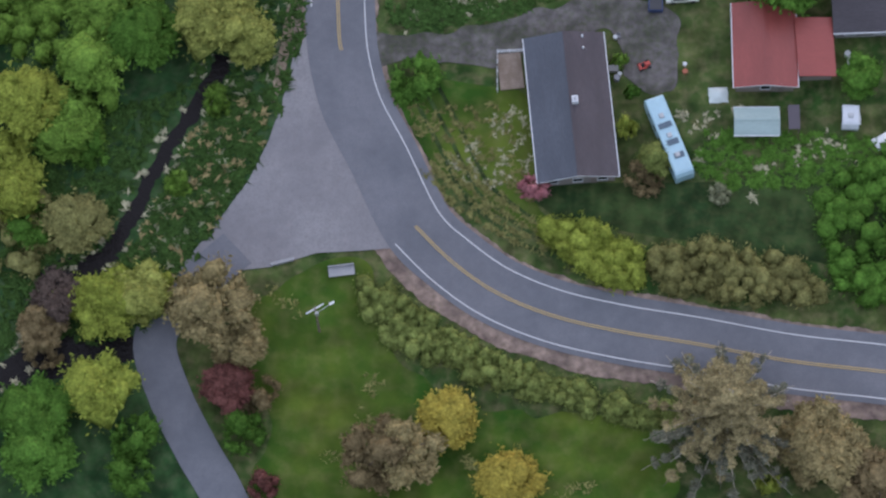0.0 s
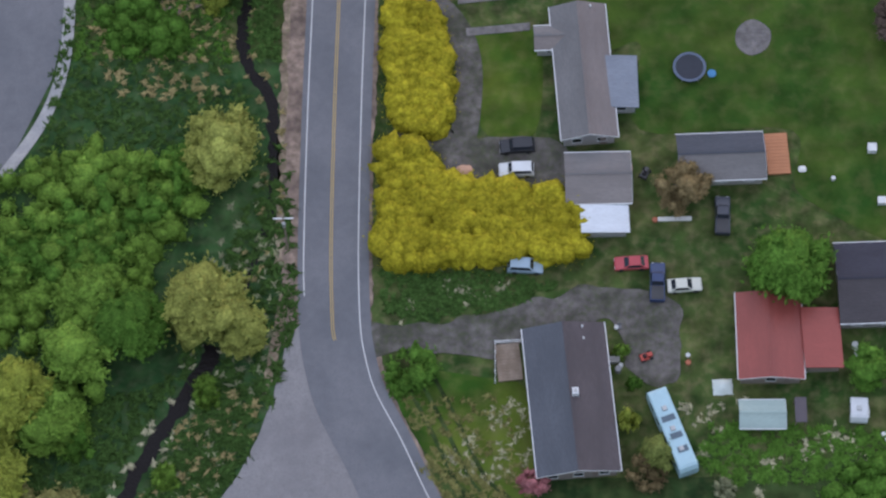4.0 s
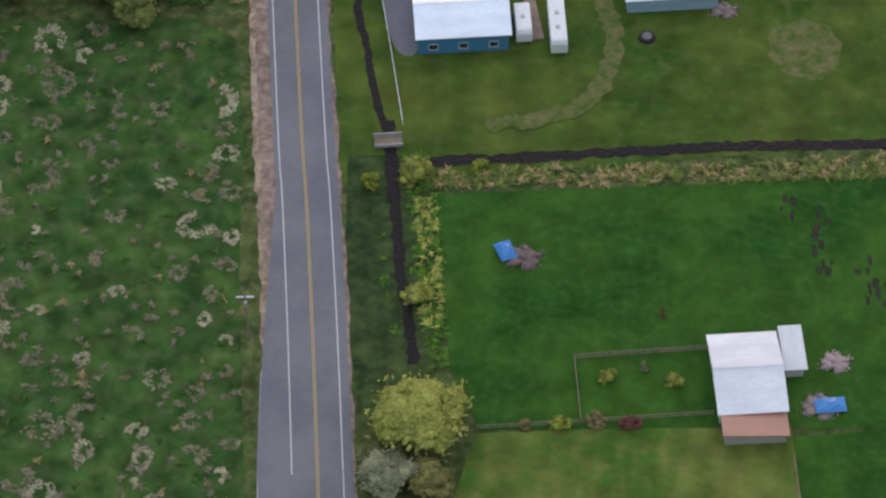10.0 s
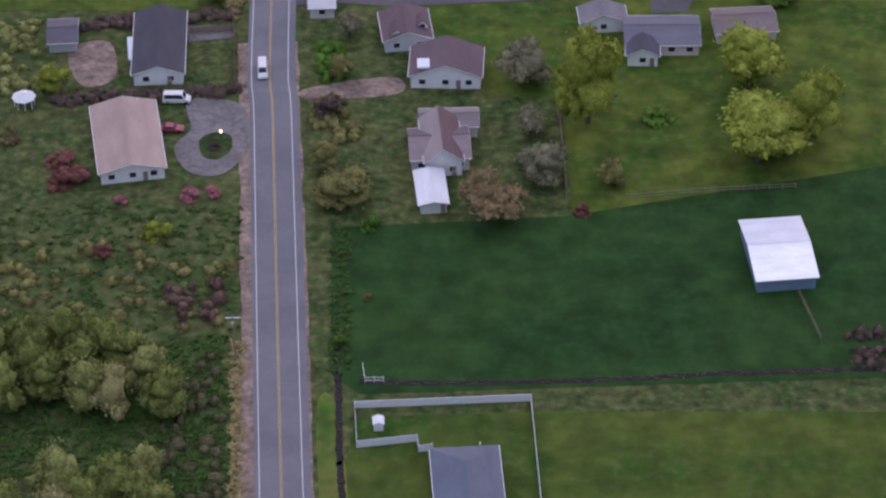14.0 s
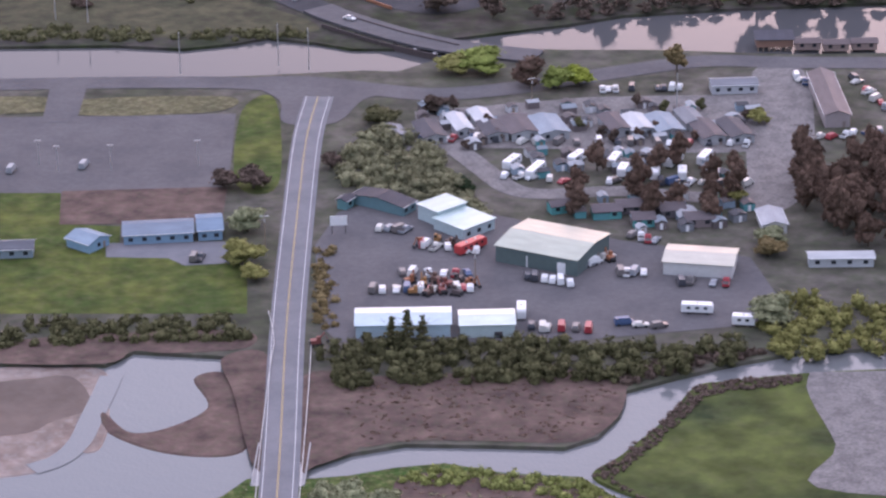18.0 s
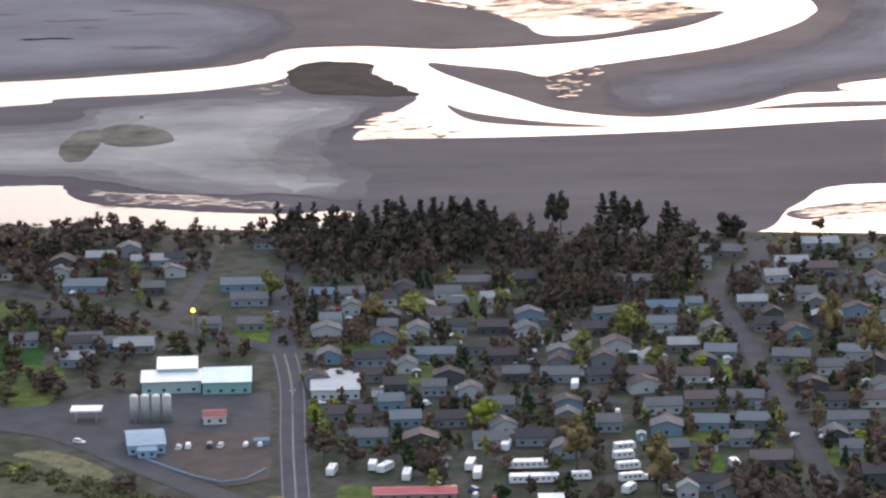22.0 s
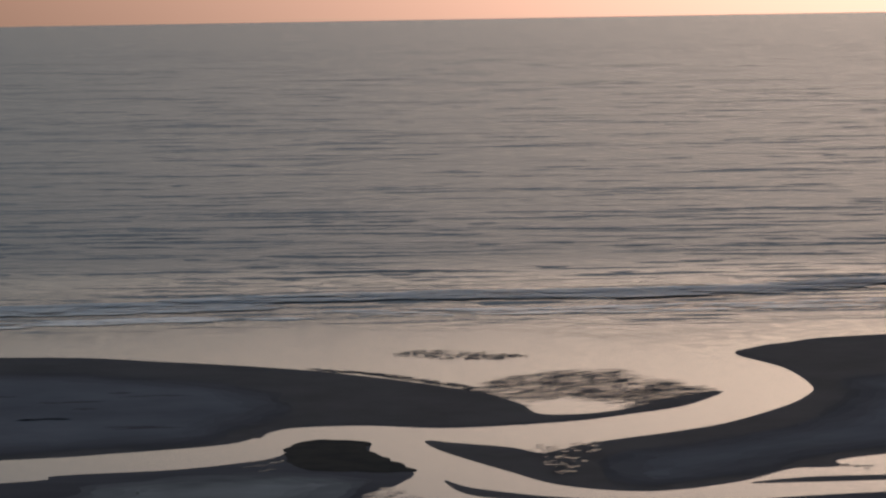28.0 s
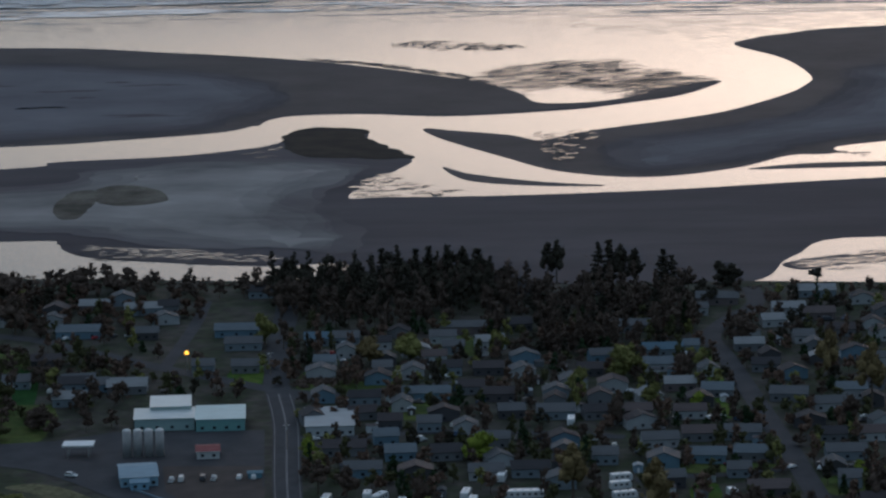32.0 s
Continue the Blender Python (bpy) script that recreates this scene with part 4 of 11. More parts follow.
def utility_pole(at, h=11.0, turn=0.0, lamp=False, label=""):
    """A timber pole with a crossarm, insulators and a transformer can."""
    ob = thing("utility_pole", *at, 0, turn, label or "weathered timber utility pole with a crossarm beside the road", "utility pole")
    part("pole", mesh_of("pole", *cylinder_data(0.17, 0.11, 0, h, 10), M["wood"]), ob)
    arm = box("crossarm", -1.3, 1.3, -0.08, 0.08, h - 0.75, h - 0.58, M["white_paint"], ob)
    for s in (-1.15, 1.15) if lamp else ():
        part("insulator", mesh_of("insulator", *cylinder_data(0.06, 0.04, h - 0.58, h - 0.38, 8, s), M["steel"]), arm)
    part("transformer", mesh_of("transformer", *cylinder_data(0.24, 0.24, h - 2.3, h - 1.4, 10, 0.0, -0.35), M["steel"]), ob)
    if lamp:
        v, f = cylinder_data(0.05, 0.04, 0, 1, 6)
        part("lamp_arm", mesh_of("lamp_arm", [(a + 2.2 * z, b, h - 2.8 + 0.7 * z) for a, b, z in v], f, M["steel"]), ob)
        box("lamp_head", 2.0, 2.7, -0.14, 0.14, h - 2.2, h - 2.05, M["white_paint"], ob)
    return ob


# ---- ground, water and roads ----
def sea_height(y):
    """Level water, bending up into a steady slope towards its rim, where it stands at the height of the true horizon."""
    u = max(0.0, y - 2800)
    return -1.6 + SEA_SLOPE * (u * u / 700 if u < 350 else u - 175)


rows_y = [-900, 400, 1200, 2000, 2500, 2800] + [2800 + 35 * i for i in range(1, 61)]
tagged(new("sea", mesh_of("sea", [(x, y, sea_height(y)) for y in rows_y for x in (-2600, -1300, 0, 1300, 2600)],
                          [(5 * i + k, 5 * i + k + 1, 5 * i + k + 6, 5 * i + k + 5) for i in range(len(rows_y) - 1) for k in range(4)], M["sea"], True)),
       "grey evening sea with low waves rolling in", "sea", "", "structure")

# The land south of the tidal river, up to its bank.
BANK_SOUTH = [(-178.3, 580.1), (-128.9, 581), (-92.1, 583.5), (-75.9, 582.9), (-61.4, 587.4), (-51.1, 601.2), (-48, 617.2), (-51.5, 627), (-45.3, 633.8), (-40.4, 641.7), (-27, 641.2), (-16.3, 642.6), (-5.5, 646.3), (6.6, 648.3), (21.3, 642.4), (38.7, 640), (44.9, 631.2), (59.6, 615.6), (71.2, 601.8), (80.6, 594.6), (104.2, 593.8), (158.2, 591.5), (233.6, 591.5)]
area("ground", [(-2600, -900), (2600, -900), (2600, 560)] + BANK_SOUTH[::-1] + [(-2600, 560)], M["rough_grass"], 0, 1.7, False, "rough grassy ground", flare=0.6)
# The land north of it, as far as the lagoon behind the beach.
BANK_NORTH = [(-228.2, 670.2), (-146.4, 679.7), (-107.9, 708.6), (-93.4, 709), (-80.1, 706.8), (-73.5, 714.8), (-49.1, 710.7), (-45.7, 688.8), (-41.5, 663.3), (-38.7, 648.1), (-27.2, 647.1), (-16.5, 654.2), (-2.9, 658.8), (14.9, 657.6), (35.4, 655.6), (43.8, 661.1), (49.7, 672.3), (52, 686.4), (65.6, 693.8), (77.6, 700), (95.7, 706.8), (117.8, 709.3), (183.6, 710.2), (268.9, 703.4)]
NORTH_EDGE = [(340.9, 926.3), (178, 936.6), (122.6, 937.1), (76.9, 943.9), (49.1, 945.2), (28.7, 947.4), (11.9, 942.5), (-6.6, 926.7), (-17.6, 928.3), (-55.8, 924.7), (-97.7, 924.5), (-134.1, 924.1), (-225.7, 926.3), (-318.2, 930.8)]
area("ground", [(-2600, 640)] + BANK_NORTH + [(2600, 740), (2600, 915)] + NORTH_EDGE + [(-2600, 935)], M["mixed_ground"], 0, 1.7, False, "low brown and green ground between two arms of the river", flare=0.5)
TOWN_SOUTH = [(-329.9, 968.7), (-233.6, 962.7), (-138.5, 958), (-100.8, 957.3), (-77.9, 952.7), (-59.5, 957.6), (-50.3, 963), (-33.1, 956.2), (-21.7, 949.9), (-6.7, 949.2), (12, 958.7), (31.1, 964.8), (50.3, 970.9), (69.9, 979.6), (108.9, 985), (161.2, 988.5), (304.5, 993.6)]
TOWN_NORTH = [(454.4, 1428.5), (232.1, 1453.2), (164.7, 1462.3), (75.9, 1462), (-7.2, 1469.6), (-91.6, 1486), (-148.6, 1494.2), (-206.2, 1502.4), (-437.2, 1518)]
area("ground", [(-2600, 1000)] + TOWN_SOUTH + [(2600, 1080), (2600, 1640)] + TOWN_NORTH + [(-2600, 1640)], M["town_ground"], 0, 1.7, False, "dark worn ground of the town", flare=0.5)

# River water lies over the deeper sea sheet, smoother than it.
area("river", [(-253.4, 760.6), (-203.2, 581), (201.7, 567.6), (250.3, 739.9)], M["river"], -0.9, 0, False, "smooth grey tidal river reflecting the sky", kind="structure")
area("river", [(-338.1, 995.5), (-313.2, 914.4), (292.4, 885.7), (329.3, 1011.6)], M["still_river"], -0.9, 0, False, "smooth bright river reflecting the evening sky", kind="structure")
area("lagoon", [(-640.4, 2100.1), (-459.9, 1498.4), (450.3, 1415.2), (615.4, 1946)], M["river"], -0.9, 0, False, "bright shallow lagoon and channels between sandbanks", kind="structure")

# Mudflats and marsh in the tidal river.
area("mudflat", [(-148.7, 692.8), (-107.7, 707.2), (-93.2, 707.3), (-81.3, 705.2), (-77.8, 690), (-81.5, 677.3), (-83.9, 660.3), (-87.2, 652.3), (-100, 646.5), (-139.9, 643)], M["mud"], -0.8, 0.3, label="brown tidal mudflat", flare=2)
area("mudflat", [(-75.1, 669.2), (-61.8, 658.6), (-46.6, 655.9), (-41.5, 663.3), (-44.2, 688.8), (-49.3, 702.2), (-56.3, 699.1), (-51.7, 682.6), (-61.4, 670.9), (-71, 669), (-78.3, 680.4)], M["brown_marsh"], -0.6, 0.5, label="brown marsh at the edge of the mud", flare=1)
area("mudflat", [(-82.7, 661.8), (-77.7, 660.1), (-76.6, 677.1), (-80.2, 693.4), (-80.8, 677.3)], M["mud"], -0.76, 0.3, label="narrow tongue of brown mud", flare=1)
area("mudflat", [(-134.2, 599.2), (-96.9, 608.4), (-90.9, 624.5), (-82.2, 630.3), (-69.9, 625.1), (-55.3, 624.6), (-49.5, 614.9), (-50.3, 596.5), (-57.3, 596.7), (-62.1, 610), (-70.3, 599.7), (-83, 598.8), (-95.5, 596.6), (-132.5, 588.9)], M["mud"], -0.8, 0.3, label="brown tidal mudflat below the bank", flare=2)
area("marsh", [(41.7, 640.8), (49, 651.5), (61.4, 671.3), (69.8, 688.3), (79.7, 691.6), (117.5, 696.8), (238.4, 697.8), (210.9, 600.1), (105.1, 599.8), (86.2, 599.1), (74.1, 605.4), (63.8, 619.3), (53.9, 627.5)], M["marsh_green"], -0.2, 1.2, label="green marsh between two arms of the river", flare=0.5)
area("mudflat", [(98.3, 691.5), (117.4, 695.8), (237.9, 696.1), (217.7, 624.4), (100.3, 630), (100.8, 655)], M["gravel"], -0.15, 0, label="bare grey ground in the marsh")
area("marsh", [(-20.2, 692.8), (-5.9, 697.2), (50.2, 698.4), (52.3, 686.4), (49.8, 673), (43.9, 662.6), (35.5, 658), (14.9, 659.7), (-2.9, 660.3), (-13.8, 657.7), (-19.6, 668.7)], M["brown_marsh"], 0.03, label="brown marsh with dead reeds")
area("marsh", [(-5.5, 638.1), (7.9, 643.5), (34.6, 638.2), (44.7, 627.8), (59.4, 613.4), (69.8, 599.7), (74.3, 581.6), (67.9, 567.2), (50.1, 572.6), (31.5, 568.4), (19.5, 573.6), (6.2, 594.1), (-0.1, 610.1)], M["brown_marsh"], 0.03, label="reddish brown marsh with dead reeds")
area("mudflat", [(-123.4, 715.4), (-109.5, 721.8), (-80.4, 726), (-46.2, 726.4), (-44.2, 715.7), (-64.5, 713.1), (-73.5, 714.8), (-80.1, 707.5), (-107.9, 708.6)], M["brown_marsh"], 0.03, label="brown strip of bank")

area("marsh", [(-50.4, 709.1), (-39.7, 712.8), (-36, 688.4), (-35.3, 648), (-39.1, 648.1), (-42.1, 663.3), (-46.2, 688.8)], M["brown_marsh"], 0.03, label="brown reed bank beside the road")
area("marsh", [(-30, 694.8), (-18.8, 697.7), (-19.6, 668.7), (-13.8, 657.7), (-24.5, 647.6), (-27.7, 647.7)], M["brown_marsh"], 0.03, label="brown reed bank beside the bridge")
ribbon("channel", [(-78.1, 701.7), (-79.2, 690.1), (-80.8, 677.3), (-82.3, 664.8), (-86.1, 655.2), (-92.4, 650.1)], 6.0, M["river"], -0.72, label="narrow channel winding through the mud")
# The beach: spits, islands and channels at the river's mouth.
SHADES = {"dry": ((0.042, 0.038, 0.045), (0.066, 0.060, 0.069), (0.095, 0.092, 0.107), (0.160, 0.154, 0.172)), "pale": ((0.054, 0.047, 0.055), (0.098, 0.089, 0.099), (0.120, 0.112, 0.114), (0.330, 0.312, 0.300))}


def fading(name, pts, tone, z, label, steps=6, deep=9.0):
    """Drying sand: sheet on sheet, each a little drier and paler, with uneven outlines that shrink inwards."""
    line = curve_points(pts, True, 8)
    n, lo, hi, lo2, hi2 = len(line), *SHADES[tone]
    turn = 1 if sum(line[i].x * line[(i + 1) % n].y - line[(i + 1) % n].x * line[i].y for i in range(n)) > 0 else -1
    for k in range(steps):
        u, ring = (k + 1) / steps, []
        for i, q in enumerate(line):
            d = (line[(i + 1) % n] - line[i - 1]).normalized()
            inward = Vector((-d.y, d.x, 0)) * turn * deep * (k + 1.6 * noise.noise(Vector((q.x * 0.02, q.y * 0.02, 3.0 * k))))
            ring.append((q.x + inward.x, q.y + inward.y))
        mix = [[p + (r - p) * u for p, r in zip(a, b)] for a, b in ((lo, lo2), (hi, hi2))]
        dry = surface(f"{tone}_sand", mix[0], mix[1], 0.82, 0.013, 0.07, 0.15, c3=[0.5 * (p + r) for p, r in zip(*mix)], spec=0.06, stretch=(0.7, 0.9, 1), ramp=(0.28, 0.72))
        area(name, ring, dry, z + 0.012 * k, 0.0, False, label, ragged=5.0)


area("sandbank", [(-765, 2512.7), (-343.5, 2518.9), (-197.9, 2466.3), (-75.4, 2389.5), (30.6, 2272), (70.7, 2194), (84.8, 2132.9), (112.2, 2120.7), (149.4, 2138.8), (194.3, 2192.4), (226.3, 2231.8), (191.7, 2162.6), (148.4, 2124.5), (107, 2096), (27.9, 2075.9), (-30.8, 2094.5), (-81.8, 2090.1), (-102.2, 2065.6), (-110.1, 2032.5), (-131.4, 2007), (-196.5, 1980.3), (-268.1, 1960.1), (-583.2, 1909.9)], M["wet_sand"], -0.6, 0.9, label="long dark sand spit with wet edges", flare=6)
fading("sandbank", [(-720.1, 2363.8), (-328.1, 2404.9), (-212.2, 2367), (-133.5, 2308.2), (-96.2, 2244.8), (-84.8, 2167.1), (-113, 2085.9), (-132.7, 2027.6), (-198.2, 1997.8), (-270.7, 1979.6), (-590.2, 1933.1)], "dry", -0.4, "paler dry sand on the spit")
area("sandbank", [(828.8, 2636.7), (405.9, 2573.4), (319, 2528.7), (286.9, 2497.3), (270.2, 2456.7), (298.2, 2363.2), (305.6, 2252.8), (294.4, 2200.3), (271, 2145.9), (222.5, 2069.8), (180, 2029.7), (139.8, 2001.1), (116, 1981.3), (84.7, 1946), (63.6, 1973), (26.8, 1997.5), (10.7, 2007.1), (22.7, 1960.8), (60.6, 1879.3), (92.9, 1819.1), (142.2, 1792.7), (195.8, 1819.9), (236.1, 1867.5), (265, 1873), (303.3, 1919.3), (639.1, 2029.1)], M["wet_sand"], -0.6, 0.9, label="broad sandbank beside the river mouth", flare=6)
fading("sandbank", [(754.2, 2397.8), (364.8, 2311.3), (317.4, 2187.8), (274, 2076.9), (215.5, 2004.4), (166.5, 1960.3), (128.3, 1940.7), (115.4, 1850.7), (143.5, 1809.1), (197.6, 1836.8), (238.3, 1885.3), (307, 1942.9), (673.4, 2138.8)], "dry", -0.4, "paler dry sand on the bank")
area("sandbank", [(-549, 1797.3), (-254.3, 1863.3), (-222.2, 1888.6), (-152.4, 1903.4), (-107.2, 1928.5), (-83, 1957), (-70.3, 2013.5), (-32.2, 2003.6), (-27.8, 1955.3), (-1.3, 1881.2), (-8.9, 1837.5), (-25.5, 1790.6), (-37.2, 1733.9), (-8.4, 1732.7), (56.9, 1731.5), (152.6, 1742.6), (281.8, 1772.8), (575.2, 1818.3), (480.5, 1514.6), (249.6, 1582.3), (195.1, 1530.4), (164.6, 1464.1), (75.6, 1458.4), (-23.9, 1467.7), (-30.6, 1531), (-71, 1528.8), (-124.1, 1543.1), (-173.5, 1569.6), (-185.8, 1599.8), (-220.7, 1613.2), (-483.1, 1577.9)], M["beach"], -0.6, 0.9, label="wide mottled wet beach in front of the town", flare=6)
area("island", [(-80.8, 1974.1), (-70.3, 2013.5), (-47.7, 2018.5), (-32.2, 2001), (-28.6, 1960.3), (-12.9, 1919.7), (-1.3, 1881.2), (-26.8, 1884.1), (-59, 1892.5), (-76.5, 1929.6)], M["weed"], -0.15, 0.5, label="dark weedy islet at the channel's edge", flare=3, ragged=5.0, step=14)
area("sandbank", [(20.6, 1842.8), (35.7, 1815.2), (75.3, 1781.4), (114.5, 1762.8), (74.7, 1767.2), (35.2, 1790)], M["wet_sand"], -0.7, 0.8, label="thin sliver of wet sand in the channel", flare=3)
fading("sandbank", [(-560, 1640), (-561.3, 1800), (-243.8, 1785.2), (-200.2, 1848.8), (-140.9, 1880.3), (-80.4, 1884.6), (-44.3, 1868.4), (-15.8, 1846.8), (-28.8, 1797.0), (-50.4, 1743.1), (-39.6, 1675.4), (-25.8, 1603.1), (-31.0, 1560.6), (-66.6, 1564.1), (-127.5, 1586.4), (-175.8, 1622.2), (-224.1, 1636.9)], "pale", -0.33, "pale rippled dry sand behind the beach")
for dune in ([(-200.6, 1714.9), (-197.4, 1759.7), (-189.1, 1770.8), (-185.2, 1743.8), (-187.0, 1705.7), (-191.4, 1676.5)], [(-181.6, 1743.8), (-179.5, 1780.2), (-166.7, 1787.1), (-149.7, 1764.7), (-143.9, 1734.1), (-157.5, 1721.9), (-170.7, 1723.3)]):
    area("dune", dune, M["dune_grass"], -0.12, 0.2, ragged=1.5, label="grassy dune patch on the beach", flare=5)
area("sandbank", [(205.5, 1814.6), (241.9, 1831.7), (290.1, 1834.7), (439.7, 1834.5), (287.4, 1817.8), (239.7, 1814.8)], M["wet_sand"], -0.7, 0.7, label="thin dark bar of wet sand", flare=3)

# Roads.
MAIN = [(75.9, 93.4), (61.7, 95.6), (52.2, 97.3), (40.1, 99), (27.9, 101.6), (18.5, 103.4), (9.8, 105.7), (2.5, 109), (-3.3, 113.4), (-8, 118.4)] + [(-12.4, 128.1), (-15.8, 135.2), (-17.3, 140.9), (-17.9, 145.7), (-18.1, 153.9), (-18, 162.2), (-17.8, 170.6)] + [(-17.5, 181), (-16.9, 198.5)] + [(-17.3, 206.7), (-17.3, 220.5)] + [(-17.5, 229.1), (-18.2, 245.5)] + [(-19.2, 268.4), (-20.5, 293.2)] + [(-21.4, 306), (-24, 355.2)] + [(-26.2, 400.8), (-29.7, 475.9)] + [(-31.1, 502.5), (-32.7, 619.8)] + [(-33.2, 659.9), (-34.5, 729.5), (-34.5, 803.6), (-33.9, 866.7), (-31.5, 903.9)]
ribbon("road", MAIN, 9.4, M["asphalt"], 0.05, 0.3, label="grey two-lane asphalt road")
ribbon("shoulder", MAIN[:-6], 11.9, M["shoulder"], 0.025, -0.5, label="brown gravel shoulder along the road")
# Painted lines, which stop where side roads join.
WEST = (MAIN[:10], [(-18, 150)] + MAIN[14:20] + [(-17.3, 210.7)], [(-18.1, 243.0)] + MAIN[22:])
CENTRE = (MAIN[:10], [(-17.6, 143.5)] + MAIN[13:20] + [(-17.3, 219.9)], [(-17.8, 235.7)] + MAIN[22:])
for off, mat_name, w, nm, runs in ((-3.6, "white_line", 0.16, "edge_line", WEST), (3.6, "white_line", 0.16, "edge_line", (MAIN,)), (-0.14, "yellow_line", 0.13, "centre_line", CENTRE), (0.14, "yellow_line", 0.13, "centre_line", CENTRE)):
    for run in runs:
        ribbon(nm, run, w, M[mat_name], 0.075, off, label="worn painted line on the road")
for run in ([(-19.6, 227.0), (-19.5, 224.4)], [(-20.0, 226.2), (-19.1, 226.0)]):
    ribbon("road_mark", run, 0.3, M["white_line"], 0.08, 0.0, label="small worn white mark painted on the road", smooth=False)
area("verge", [(-23.6, 151.5), (-24.4, 151.4), (-25.5, 146), (-26.4, 141), (-27.0, 136.6), (-26.2, 136.9), (-25.0, 141.4), (-24.2, 146.2)], M["sandy_verge"], 0.046, ragged=0.25, label="bare sandy verge beside the junction")
ribbon("track", MAIN[14:-8], 1.7, M["sandy_verge"], 0.03, -6.6, label="strip of bare sandy earth along the verge")
area("road", [(-22.1, 146.1), (-18.7, 137.9), (-15, 128.2), (-11.4, 118.6), (-10.6, 115.5), (-15.1, 115.2), (-21, 115), (-26.9, 113.2), (-31.3, 112.8), (-39.1, 112.9), (-34.3, 119.1), (-29.9, 125.3), (-27.3, 130.8), (-25.5, 136.4), (-24, 142.9)], M["old_asphalt"], 0.042, 0, label="pale worn asphalt at the junction", smooth=False)
ribbon("road", [(-31.3, 115.9), (-37.9, 109.8), (-41.9, 103.7), (-39.9, 96.1), (-36.2, 88.5), (-32.5, 81.8)] + [(-28.0, 70.0), (-24.0, 40.0)], 5.6, M["asphalt"], 0.044, label="narrow side road curving away")
area("gravel_yard", [(-13.5, 145.6), (-5.7, 145.5), (4.9, 147.7), (15.4, 150.3), (25.9, 148.8), (27.1, 142.3), (26.1, 136.7), (20.2, 138.4), (18.3, 145.7), (7.7, 142.7), (3.2, 140.4), (-5.7, 141.8), (-12.8, 141.6)], M["drive_gravel"], 0.03, label="gravel driveway and yard between cars", ragged=1.1, step=12)
ribbon("driveway", [(-9.7, 195.6), (-4.4, 193.3), (-1, 189.2), (0.5, 184), (0.3, 177.2), (-0.9, 172.1), (-4.7, 172.6), (-9.9, 173.2)], 3.6, M["drive_gravel"], 0.03, label="curved gravel driveway round a hedge")
area("driveway", [(-3.9, 173.4), (1.4, 172.5), (12.7, 171.8), (12.4, 163.5), (0.5, 165.4), (-3.2, 168.8)], M["drive_gravel"], 0.035, ragged=0.7, label="gravel parking place beside the house")
area("driveway", [(-9.2, 212.9), (-0.6, 211.8), (3.3, 215), (9.5, 213), (18.8, 208.7), (18.7, 206), (7, 206.3), (-2.2, 207.8), (-8.5, 208.8)], M["shoulder"], 0.03, label="worn gravel drive to a garage", ragged=0.8)
# A street branching off, with pavements.
area("street", [(-95.3, 230.7), (-54.8, 230.1), (-50.8, 229.8), (-33.4, 231.1), (-28.6, 232.2), (-26.2, 237.9), (-24.1, 242.7), (-20.6, 220.8), (-20.8, 213.5), (-23.6, 217.2), (-26.8, 217.9), (-39.2, 217), (-48.5, 216.2), (-53.1, 214.1), (-54.9, 208.7), (-54.6, 199.9), (-54.4, 191.2), (-55.8, 182.8), (-60.9, 170.6), (-73, 158.9), (-87.4, 159.2)], M["asphalt"], 0.04, smooth=False, label="grey asphalt side street")
ribbon("pavement", [(-39.5, 216.9), (-44.6, 216.7), (-49.3, 216.1), (-52.7, 213.6), (-54.3, 208.8), (-54.5, 204.7), (-53.9, 194.1), (-54.4, 184.6), (-56.6, 177), (-60.7, 170), (-64.8, 164.7)], 1.6, M["concrete"], 0.15, thick=0.15, label="pale concrete pavement with a kerb")
ribbon("pavement", [(-55.8, 233.7), (-53.3, 231.6), (-50.4, 230.5), (-44.5, 230.6), (-33.6, 231.5)], 1.5, M["concrete"], 0.15, thick=0.15, label="pale concrete pavement with a kerb")
ribbon("kerb", [(-33.6, 231.5), (-29.4, 231.9), (-27.3, 234.1), (-26.4, 237.9), (-26.5, 245.7), (-26.4, 260.8)], 0.3, M["concrete"], 0.14, thick=0.14, label="concrete kerb of the junction")
area("road", [(-25, 297.8), (-25.9, 277), (-26.4, 261.3), (-26.7, 245.3), (-26.2, 237.5), (-28, 232.8), (-20.9, 232.7), (-21.7, 245.2), (-23.3, 271.6)], M["asphalt"], 0.047, smooth=False, label="widened asphalt at the side street")
# Lawns, pastures and fields east of the road.
for bare in ([(-44.6, 195.6), (-40, 197.5), (-36.7, 197.2), (-35.4, 193.3), (-43.4, 192.1)], [(-46.1, 210.8), (-39.4, 211.1), (-38.5, 207.5), (-44.7, 206.7)]):
    area("bare_ground", bare, M["shoulder"], 0.03, ragged=1.0, step=10, label="bare purplish earth on the corner plot")
for slab_path in ([(-0.7, 194.0), (7.3, 194.7), (7.3, 193.6), (-0.8, 192.9)], [(0.3, 189.1), (9.0, 189.8), (9.0, 188.6), (0.3, 187.9)]):
    area("path", slab_path, M["gravel"], 0.05, 0, False, "narrow gravel path to the house")
area("lawn", [(1.3, 187.9), (9.8, 188.1), (9.3, 173.1), (2.2, 173.7)], M["lawn"], 0.02, label="mown lawn by the drive")
area("lawn", [(19.9, 201.1), (58.8, 203.7), (69, 203.4), (64.8, 157.3), (44.5, 162.7), (43.6, 172.7), (23.3, 173.2), (23.9, 186), (18.9, 186.1)], M["deep_lawn"], 0.015, label="wide deep green lawn with bare spots")
